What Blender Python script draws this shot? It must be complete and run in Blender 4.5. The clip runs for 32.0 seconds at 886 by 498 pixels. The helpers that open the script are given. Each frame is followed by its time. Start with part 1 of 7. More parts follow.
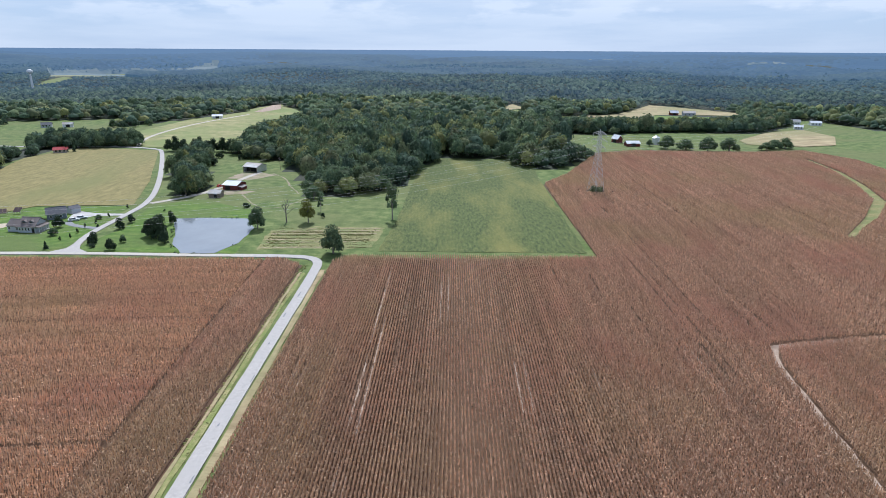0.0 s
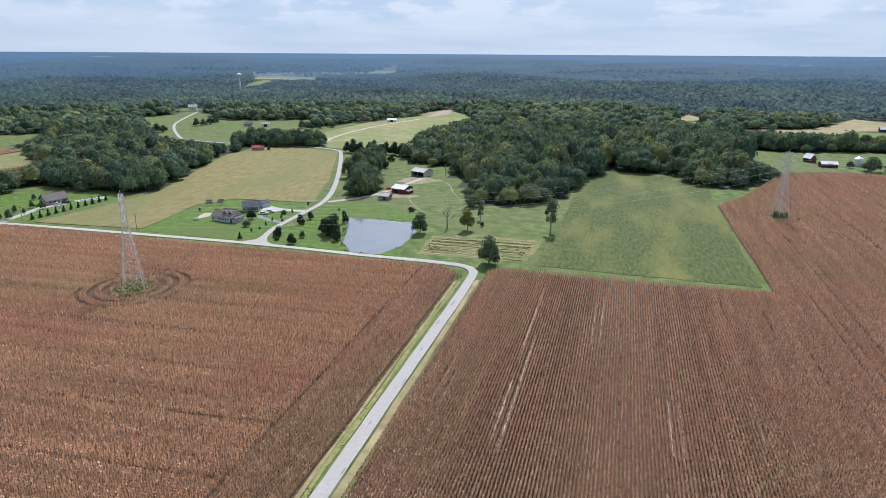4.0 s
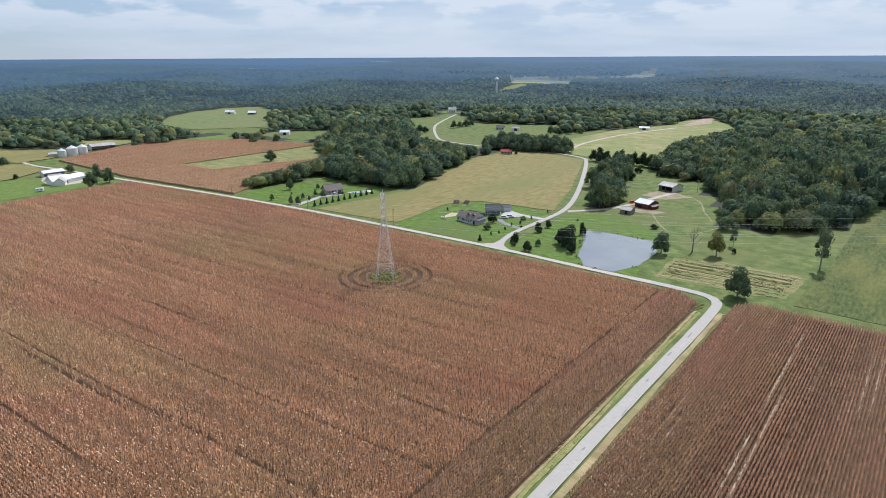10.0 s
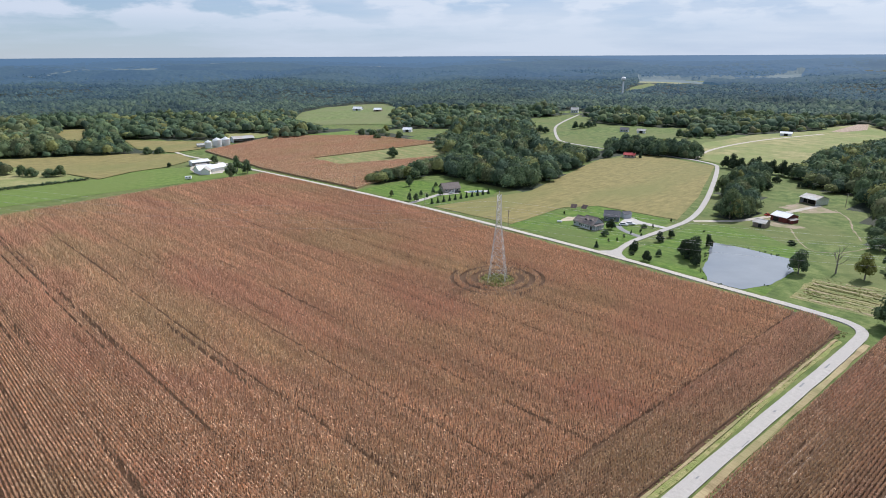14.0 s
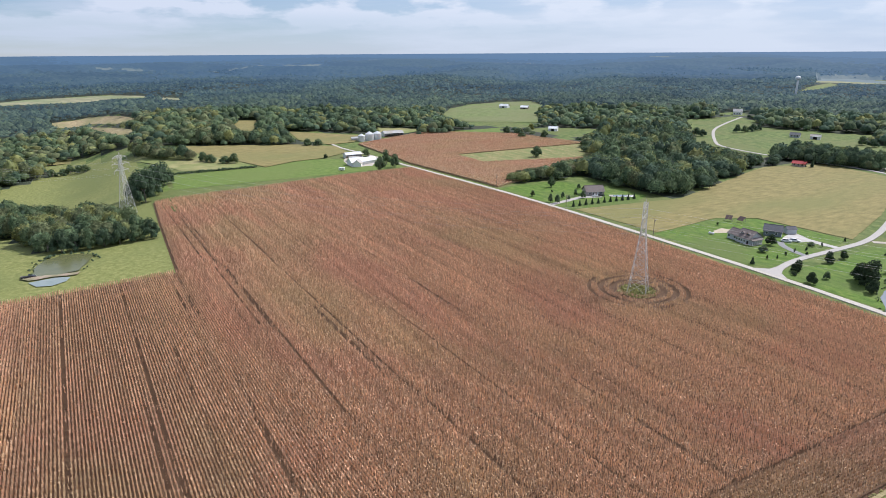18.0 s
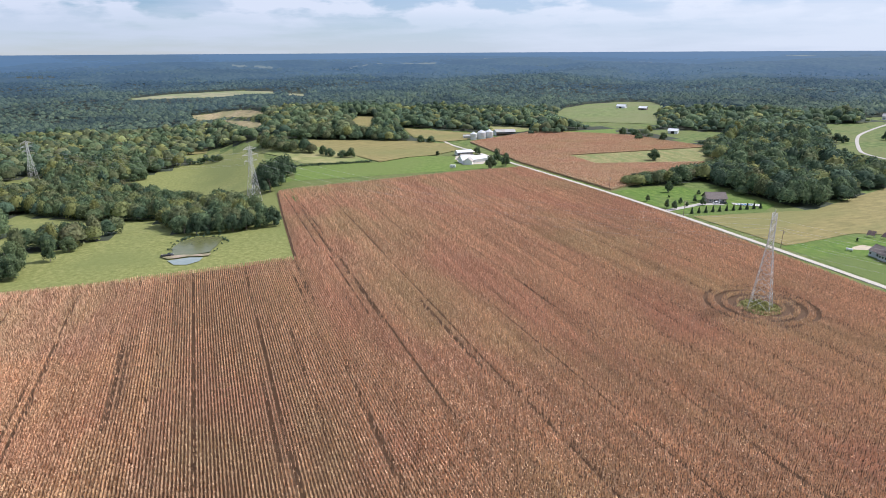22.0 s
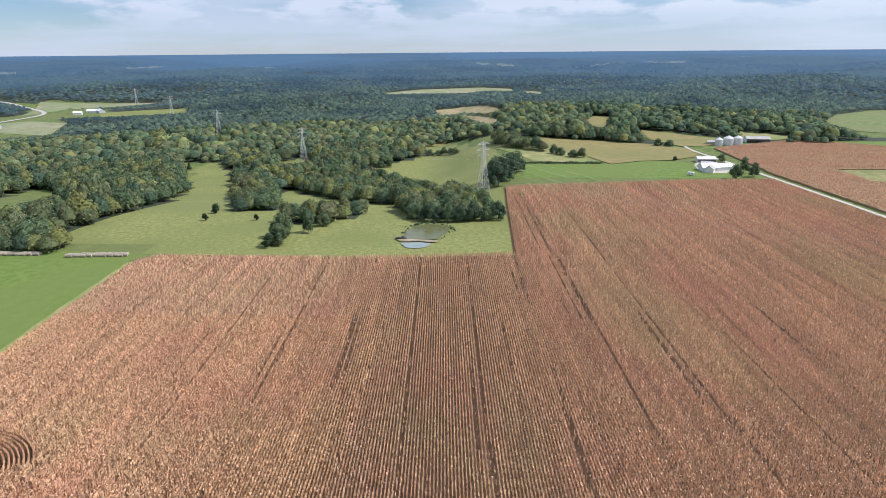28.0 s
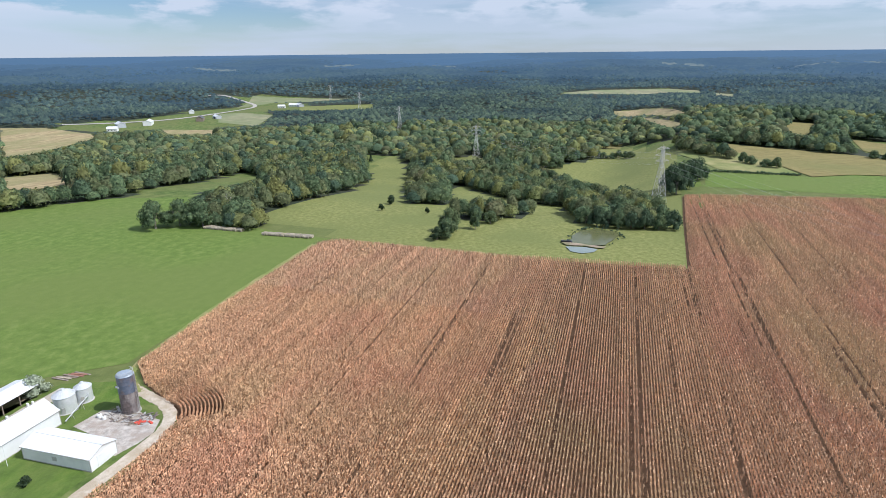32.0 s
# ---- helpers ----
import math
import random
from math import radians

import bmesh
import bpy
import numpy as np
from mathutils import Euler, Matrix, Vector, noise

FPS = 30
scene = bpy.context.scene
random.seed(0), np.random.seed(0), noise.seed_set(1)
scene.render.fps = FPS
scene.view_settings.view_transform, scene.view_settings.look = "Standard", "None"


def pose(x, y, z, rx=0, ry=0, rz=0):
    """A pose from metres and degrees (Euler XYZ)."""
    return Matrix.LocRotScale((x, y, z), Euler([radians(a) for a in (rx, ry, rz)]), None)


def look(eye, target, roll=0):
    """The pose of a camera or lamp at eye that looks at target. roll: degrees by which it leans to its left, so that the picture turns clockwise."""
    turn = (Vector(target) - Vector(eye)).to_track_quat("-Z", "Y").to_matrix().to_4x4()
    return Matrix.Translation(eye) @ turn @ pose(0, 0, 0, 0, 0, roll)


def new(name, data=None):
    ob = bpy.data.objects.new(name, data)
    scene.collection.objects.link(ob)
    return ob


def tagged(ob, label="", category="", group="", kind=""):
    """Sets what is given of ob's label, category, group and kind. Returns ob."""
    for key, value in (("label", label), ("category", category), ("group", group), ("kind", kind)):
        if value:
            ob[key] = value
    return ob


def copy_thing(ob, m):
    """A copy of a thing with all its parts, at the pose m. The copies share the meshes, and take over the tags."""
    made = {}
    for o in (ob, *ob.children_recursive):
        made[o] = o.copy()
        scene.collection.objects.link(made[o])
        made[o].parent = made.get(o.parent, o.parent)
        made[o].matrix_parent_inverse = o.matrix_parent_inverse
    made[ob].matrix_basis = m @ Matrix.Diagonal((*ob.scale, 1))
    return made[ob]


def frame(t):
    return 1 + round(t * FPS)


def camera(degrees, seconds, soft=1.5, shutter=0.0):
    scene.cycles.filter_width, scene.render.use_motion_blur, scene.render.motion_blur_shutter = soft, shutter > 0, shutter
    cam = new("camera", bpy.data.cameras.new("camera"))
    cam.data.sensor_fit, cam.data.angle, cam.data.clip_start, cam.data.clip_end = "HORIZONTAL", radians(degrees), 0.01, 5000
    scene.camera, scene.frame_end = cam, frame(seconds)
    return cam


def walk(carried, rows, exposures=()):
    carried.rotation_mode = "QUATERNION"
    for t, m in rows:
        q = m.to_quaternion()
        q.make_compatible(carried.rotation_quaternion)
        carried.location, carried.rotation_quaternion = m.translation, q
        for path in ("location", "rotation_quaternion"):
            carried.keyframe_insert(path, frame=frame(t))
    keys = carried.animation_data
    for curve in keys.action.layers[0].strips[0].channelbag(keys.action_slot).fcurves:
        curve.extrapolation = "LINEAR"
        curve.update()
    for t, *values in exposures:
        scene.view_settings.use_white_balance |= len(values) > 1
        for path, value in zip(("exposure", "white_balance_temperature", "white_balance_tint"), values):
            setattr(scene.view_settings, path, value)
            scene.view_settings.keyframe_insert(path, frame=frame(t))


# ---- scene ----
from mathutils.geometry import delaunay_2d_cdt

cam = camera(71.501, 32.0, 0.75)
PATH = [
    (0, 0.24, -0.14, 75.48, 72.106, -0.339, 0.002),
    (0.5, 0.46, -0.22, 76.05, 72.265, -0.243, 0.148),
    (1, 0.63, -0.29, 76.83, 72.335, -0.200, 0.289),
    (1.5, 0.59, -0.33, 77.55, 72.318, -0.212, 1.045),
    (2, 0.42, -0.37, 78.02, 72.317, -0.198, 3.039),
    (2.5, 0.28, -0.38, 78.30, 72.355, -0.216, 5.849),
    (3, 0.19, -0.29, 78.56, 72.393, -0.246, 8.943),
    (3.5, 0.15, -0.16, 78.81, 72.395, -0.319, 12.096),
    (5.5, 0.17, 0.82, 81.14, 72.357, -0.062, 23.994),
    (6, 0.24, 1.11, 81.26, 72.372, 0.042, 26.872),
    (6.5, 0.31, 1.44, 81.42, 72.436, 0.128, 29.262),
    (7, 0.33, 1.65, 81.64, 72.485, 0.165, 31.340),
    (7.5, 0.31, 1.72, 81.93, 72.533, 0.213, 33.005),
    (8, 0.25, 1.69, 82.23, 72.540, 0.224, 34.197),
    (8.5, 0.18, 1.61, 82.47, 72.545, 0.269, 35.094),
    (9, 0.18, 1.46, 82.61, 72.543, 0.305, 35.807),
    (9.5, 0.25, 1.24, 82.67, 72.601, 0.286, 36.670),
    (10, 0.28, 1.00, 82.77, 72.616, 0.264, 37.687),
    (10.5, 0.22, 0.84, 82.99, 72.618, 0.320, 38.676),
    (11, 0.12, 0.86, 83.27, 72.601, 0.332, 39.815),
    (11.5, 0.03, 1.01, 83.51, 72.584, 0.333, 41.168),
    (12, -0.06, 1.16, 83.68, 72.581, 0.323, 42.556),
    (12.5, -0.18, 1.24, 83.82, 72.568, 0.306, 44.086),
    (13, -0.26, 1.28, 83.92, 72.535, 0.304, 45.693),
    (13.5, -0.32, 1.30, 83.99, 72.543, 0.308, 47.168),
    (14, -0.42, 1.30, 84.08, 72.507, 0.265, 48.656),
    (14.5, -0.50, 1.30, 84.16, 72.501, 0.278, 50.065),
    (16.5, -0.41, 0.77, 85.00, 72.394, 0.199, 56.969),
    (17, -0.52, 0.98, 85.17, 72.341, 0.229, 58.755),
    (17.5, -0.74, 1.28, 85.41, 72.295, 0.304, 60.349),
    (18, -0.93, 1.44, 85.57, 72.272, 0.324, 61.936),
    (18.5, -0.98, 1.33, 85.57, 72.259, 0.319, 63.447),
    (19, -0.95, 1.03, 85.46, 72.257, 0.290, 64.896),
    (19.5, -0.89, 0.76, 85.32, 72.278, 0.274, 66.453),
    (20, -0.89, 0.62, 85.23, 72.288, 0.204, 67.842),
    (20.5, -0.97, 0.60, 85.31, 72.283, 0.185, 68.965),
    (21, -1.04, 0.61, 85.53, 72.235, 0.286, 69.959),
    (21.5, -1.05, 0.56, 85.73, 72.221, 0.337, 70.974),
    (22, -1.06, 0.40, 85.81, 72.189, 0.302, 72.148),
    (22.5, -1.19, 0.16, 85.86, 72.192, 0.262, 73.465),
    (23, -1.43, -0.08, 85.95, 72.163, 0.287, 75.353),
    (23.5, -1.75, -0.24, 86.06, 72.143, 0.351, 77.344),
    (24, -2.08, -0.24, 86.12, 72.128, 0.335, 79.195),
    (24.5, -2.28, -0.07, 86.14, 72.147, 0.373, 81.050),
    (25, -2.32, 0.20, 86.18, 72.126, 0.404, 82.936),
    (25.5, -2.30, 0.40, 86.21, 72.147, 0.455, 84.728),
    (27.5, -1.77, 0.45, 86.20, 72.177, 0.482, 91.442),
    (28, -1.90, 0.45, 86.22, 72.170, 0.453, 93.332),
    (28.5, -2.13, 0.41, 86.22, 72.186, 0.484, 95.200),
    (29, -2.37, 0.37, 86.22, 72.187, 0.539, 97.055),
    (29.5, -2.53, 0.33, 86.24, 72.202, 0.552, 98.997),
    (30, -2.56, 0.27, 86.26, 72.209, 0.552, 101.062),
    (30.5, -2.50, 0.19, 86.29, 72.231, 0.607, 103.134),
    (31, -2.41, 0.09, 86.36, 72.248, 0.590, 105.271),
    (31.5, -2.35, -0.02, 86.46, 72.233, 0.603, 107.277),
    (32, -2.31, -0.10, 86.53, 72.239, 0.554, 109.141),
]
walk(cam, [(t, pose(*p)) for t, *p in PATH], ((0.0, 0.2, 5700, 10), (3.5, 0.18, 5850, 10), (7.0, 0.13, 6050, 9), (14.0, 0.15, 6120, 11), (22.0, 0.32, 6150, 14), (28.0, 0.3, 6050, 12), (32.0, 0.19, 6000, 10)))

# smooth height of the land: level farmland, a valley to the west, rolling woods, high far rim
def step(t):
    t = np.clip(t, 0, 1)
    return t * t * (3 - 2 * t)


def land(x, y):
    x, y = np.asarray(x, float), np.asarray(y, float)
    r = np.hypot(x, y)
    valley = -22 * step((-x - 280) / 250) * step((32 - y) / 85) * (1 - step((r - 800) / 1100))
    roll = step((r - 650) / 900) * (1 - step((r - 2000) / 1500)) * (9 * np.sin(x / 190 + 1) * np.cos(y / 230) + 6 * np.sin((x + y) / 131 + 2) - 4)
    return valley + roll + step((r - 2500) / 2300) * 62


# ---- world, sun ----
SUN_AZ, SUN_EL = 4.0, 50.0
world = bpy.data.worlds.new("sky")
scene.world = world
world.use_nodes = True
wn, wl = world.node_tree.nodes, world.node_tree.links
wn.clear()
w_out, w_bg = wn.new("ShaderNodeOutputWorld"), wn.new("ShaderNodeBackground")
w_sky = wn.new("ShaderNodeTexSky")
w_sky.sky_type, w_sky.sun_disc = "NISHITA", False
w_sky.sun_elevation, w_sky.sun_rotation = radians(SUN_EL), radians(-SUN_AZ)
w_sky.air_density, w_sky.dust_density, w_sky.ozone_density = 1.0, 0.0, 4.0
w_tc = wn.new("ShaderNodeTexCoord")


def sky_node(kind, **inputs):
    nd = wn.new(kind)
    for key, value in inputs.items():
        nd.inputs[key.replace("_", " ")].default_value = value
    return nd


def sky_mix(fac, a, b):
    """Mixes two sky colours; fac, a and b are sockets or values."""
    nd = wn.new("ShaderNodeMix")
    nd.data_type = "RGBA"
    for key, value in (("Factor", fac), ("A", a), ("B", b)):
        if isinstance(value, (tuple, float)):
            nd.inputs[key].default_value = value
        else:
            wl.new(value, nd.inputs[key])
    return nd.outputs["Result"]


def sky_clouds(size, flat, detail, low, high, top, shift):
    """Cover of one cloud layer: stretched noise between two thresholds."""
    mp = sky_node("ShaderNodeMapping", Location=(shift, shift * 0.7, 0), Scale=(size, size, size * flat))
    no = sky_node("ShaderNodeTexNoise", Scale=1.0, Detail=detail, Roughness=0.55)
    mr = sky_node("ShaderNodeMapRange", From_Min=low, From_Max=high, To_Max=top)
    wl.new(w_tc.outputs["Generated"], mp.inputs["Vector"])
    wl.new(mp.outputs["Vector"], no.inputs["Vector"])
    wl.new(no.outputs["Fac"], mr.inputs["Value"])
    return mr.outputs["Result"]


w_xyz = wn.new("ShaderNodeSeparateXYZ")
wl.new(w_tc.outputs["Generated"], w_xyz.inputs["Vector"])
# thin veil, whiter on the sun's side and low over the horizon
w_side = sky_node("ShaderNodeMapRange", From_Min=-0.2, From_Max=0.95, To_Min=0.06, To_Max=0.88)
wl.new(w_xyz.outputs["Y"], w_side.inputs["Value"])
w_low = sky_node("ShaderNodeMapRange", From_Min=0.0, From_Max=0.05, To_Min=0.35, To_Max=0.0)
wl.new(w_xyz.outputs["Z"], w_low.inputs["Value"])
w_col = sky_mix(w_side.outputs["Result"], w_sky.outputs["Color"], (8.5, 8.75, 8.9, 1))
w_col = sky_mix(w_low.outputs["Result"], w_col, (7.2, 7.6, 8.2, 1))
w_col = sky_mix(sky_clouds(2.4, 9.0, 7, 0.43, 0.6, 0.7, 3.1), w_col, sky_mix(w_side.outputs["Result"], (8.4, 8.4, 8.5, 1), (10.9, 10.5, 9.7, 1)))
# heaped clouds stand higher up
w_high = sky_node("ShaderNodeMapRange", From_Min=0.025, From_Max=0.06)
wl.new(w_xyz.outputs["Z"], w_high.inputs["Value"])
w_puff = wn.new("ShaderNodeMath")
w_puff.operation = "MULTIPLY"
wl.new(w_high.outputs["Result"], w_puff.inputs[0])
wl.new(sky_clouds(8.0, 3.6, 8, 0.47, 0.56, 0.95, 0.4), w_puff.inputs[1])
w_col = sky_mix(w_puff.outputs["Value"], w_col, sky_mix(w_side.outputs["Result"], (9.3, 9.1, 8.9, 1), (11.2, 10.8, 10.0, 1)))
w_tint = wn.new("ShaderNodeMix")
w_tint.data_type, w_tint.blend_type = "RGBA", "MULTIPLY"
w_tint.inputs["Factor"].default_value, w_tint.inputs["B"].default_value = 1.0, (0.725, 0.81, 0.955, 1)
wl.new(w_col, w_tint.inputs["A"])
wl.new(w_tint.outputs["Result"], w_bg.inputs["Color"])
w_bg.inputs["Strength"].default_value = 0.082
wl.new(w_bg.outputs["Background"], w_out.inputs["Surface"])
sun = new("sun", bpy.data.lights.new("sun", "SUN"))
sun.data.energy, sun.data.angle, sun.data.color = 3.85, radians(0.6), (1.0, 0.96, 0.91)
sa, se = radians(SUN_AZ), radians(SUN_EL)
sun.matrix_world = look((-math.sin(sa) * math.cos(se) * 100, math.cos(sa) * math.cos(se) * 100, math.sin(se) * 100), (0, 0, 0))


# ---- materials ----
def material(name, stops, scale=1.0, patch=None, patch_scale=0.03, rough=0.9, bump=0.0, bump_scale=None, stretch=(1, 1, 1),
             detail=5.0, metal=0.0, patch_range=(0.42, 0.6), spec=0.3, island=0.0, glow=None, thin=0.0):
    """A matt procedural surface: fine grain from stops, broad patches of another colour, relief."""
    m = bpy.data.materials.new(name)
    m.use_nodes = True
    n, l = m.node_tree.nodes, m.node_tree.links
    b = n["Principled BSDF"]
    b.inputs["Roughness"].default_value, b.inputs["Metallic"].default_value = rough, metal
    b.inputs["Specular IOR Level"].default_value = spec
    geo, mp = n.new("ShaderNodeNewGeometry"), n.new("ShaderNodeMapping")
    mp.inputs["Scale"].default_value = stretch
    l.new(geo.outputs["Position"], mp.inputs["Vector"])
    no, ra = n.new("ShaderNodeTexNoise"), n.new("ShaderNodeValToRGB")
    no.inputs["Scale"].default_value, no.inputs["Detail"].default_value = scale, detail
    no.inputs["Roughness"].default_value = 0.65
    l.new(mp.outputs["Vector"], no.inputs["Vector"])
    l.new(no.outputs["Fac"], ra.inputs["Fac"])
    els = ra.color_ramp.elements
    for k, (pos, col) in enumerate(stops):
        e = els[k] if k < 2 else els.new(pos)
        e.position, e.color = pos, (*col, 1)
    col = ra.outputs["Color"]
    if patch:
        no2, mr, mx = n.new("ShaderNodeTexNoise"), n.new("ShaderNodeMapRange"), n.new("ShaderNodeMix")
        no2.inputs["Scale"].default_value, no2.inputs["Detail"].default_value = patch_scale, 4
        l.new(mp.outputs["Vector"], no2.inputs["Vector"])
        l.new(no2.outputs["Fac"], mr.inputs["Value"])
        mr.inputs["From Min"].default_value, mr.inputs["From Max"].default_value = patch_range
        mr.inputs["To Max"].default_value = 0.75
        mx.data_type = "RGBA"
        mx.inputs["B"].default_value = (*patch, 1)
        l.new(mr.outputs["Result"], mx.inputs["Factor"])
        l.new(col, mx.inputs["A"])
        col = mx.outputs["Result"]
    if island:
        hs, mr3 = n.new("ShaderNodeHueSaturation"), n.new("ShaderNodeMapRange")
        mr3.inputs["To Min"].default_value, mr3.inputs["To Max"].default_value = 1 - island, 1 + island
        l.new(geo.outputs["Random Per Island"], mr3.inputs["Value"])
        l.new(mr3.outputs["Result"], hs.inputs["Value"])
        l.new(col, hs.inputs["Color"])
        col = hs.outputs["Color"]
    l.new(col, b.inputs["Base Color"])
    if bump:
        bp, no3 = n.new("ShaderNodeBump"), n.new("ShaderNodeTexNoise")
        no3.inputs["Scale"].default_value, no3.inputs["Detail"].default_value = bump_scale or scale, 4
        l.new(mp.outputs["Vector"], no3.inputs["Vector"])
        bp.inputs["Strength"].default_value, bp.inputs["Distance"].default_value = bump, 0.5
        l.new(no3.outputs["Fac"], bp.inputs["Height"])
        l.new(bp.outputs["Normal"], b.inputs["Normal"])
    if glow:
        b.inputs["Emission Color"].default_value, b.inputs["Emission Strength"].default_value = (*glow, 1), 1.0
    if thin:
        tr, ms = n.new("ShaderNodeBsdfTranslucent"), n.new("ShaderNodeMixShader")
        ms.inputs["Fac"].default_value = thin
        l.new(col, tr.inputs["Color"])
        l.new(b.outputs["BSDF"], ms.inputs[1])
        l.new(tr.outputs["BSDF"], ms.inputs[2])
        l.new(ms.outputs["Shader"], n["Material Output"].inputs["Surface"])
    return m


M_GRASS = material("pasture_grass", [(0.36, (0.062, 0.1, 0.02)), (0.5, (0.108, 0.152, 0.036)), (0.64, (0.18, 0.212, 0.066))], 0.16, (0.14, 0.155, 0.05), 0.02, bump=0.3, bump_scale=0.9, detail=12.0)
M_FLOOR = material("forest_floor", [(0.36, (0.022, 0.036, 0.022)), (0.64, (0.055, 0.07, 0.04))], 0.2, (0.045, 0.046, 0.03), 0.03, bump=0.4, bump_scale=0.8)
M_LAWN = material("mown_lawn", [(0.36, (0.06, 0.118, 0.013)), (0.5, (0.096, 0.17, 0.021)), (0.64, (0.15, 0.21, 0.038))], 0.25, (0.115, 0.148, 0.04), 0.03, bump=0.4, bump_scale=1.2, detail=12.0, stretch=(0.8, 1.2, 1))
M_HAY = material("green_hay_field", [(0.36, (0.1, 0.155, 0.028)), (0.5, (0.126, 0.188, 0.036)), (0.64, (0.165, 0.22, 0.052))], 0.25, (0.14, 0.182, 0.044), 0.015, bump=0.15, bump_scale=2.5, detail=12.0)
M_PASTURE = material("grazed_pasture", [(0.34, (0.14, 0.158, 0.044)), (0.5, (0.198, 0.212, 0.064)), (0.66, (0.275, 0.272, 0.1))], 0.45, (0.16, 0.182, 0.056), 0.02, bump=0.3, bump_scale=0.9, detail=12.0)
M_HILLGRASS = material("hill_pasture_grass", [(0.36, (0.1, 0.14, 0.04)), (0.5, (0.145, 0.185, 0.058)), (0.64, (0.2, 0.225, 0.085))], 0.12, (0.17, 0.18, 0.075), 0.012, bump=0.3, bump_scale=0.8, detail=9.0)
M_FARFIELD = material("pale_far_field", [(0.36, (0.2, 0.2, 0.115)), (0.64, (0.33, 0.31, 0.19))], 0.05, (0.18, 0.22, 0.1), 0.01, bump=0.3, bump_scale=0.5)
M_VERGE = material("verge_grass", [(0.3, (0.18, 0.2, 0.06)), (0.7, (0.4, 0.34, 0.16))], 0.6, (0.19, 0.24, 0.06), 0.1, bump=0.5, bump_scale=2)
M_SOY = material("green_soybeans", [(0.36, (0.046, 0.068, 0.017)), (0.5, (0.084, 0.11, 0.027)), (0.64, (0.135, 0.155, 0.044))], 0.5, (0.22, 0.205, 0.055), 0.03, bump=0.9, bump_scale=1.5, stretch=(1.8, 0.45, 1), patch_range=(0.47, 0.68), detail=12.0)
M_SOYGOLD = material("turning_soybeans", [(0.34, (0.175, 0.152, 0.054)), (0.52, (0.24, 0.2, 0.076)), (0.7, (0.305, 0.25, 0.1))], 0.3, (0.185, 0.182, 0.062), 0.018, bump=0.4, bump_scale=1.5, stretch=(1.1, 0.35, 1), patch_range=(0.45, 0.62), detail=9.0)
M_TAN = material("stubble_field", [(0.36, (0.25, 0.19, 0.1)), (0.5, (0.36, 0.28, 0.155)), (0.64, (0.46, 0.37, 0.21))], 0.12, (0.24, 0.23, 0.1), 0.02, bump=0.5, bump_scale=1, detail=12.0, stretch=(0.5, 1.4, 1))
M_MEADOW = material("pale_cut_meadow", [(0.36, (0.19, 0.195, 0.075)), (0.5, (0.27, 0.255, 0.105)), (0.64, (0.36, 0.315, 0.15))], 0.08, (0.165, 0.215, 0.06), 0.014, bump=0.5, bump_scale=0.8, detail=12.0)
M_SOIL = material("pale_bare_soil", [(0.3, (0.33, 0.24, 0.18)), (0.7, (0.52, 0.41, 0.32))], 1.5, (0.3, 0.22, 0.16), 0.4, bump=0.5, bump_scale=4)
# brown soil, its colour darkened to stand in for furrow shade
M_SHADESOIL = material("shade_darkened_soil", [(0.3, (0.075, 0.042, 0.023)), (0.7, (0.155, 0.092, 0.052))], 1.5, (0.11, 0.062, 0.035), 0.05, bump=0.5, bump_scale=4)


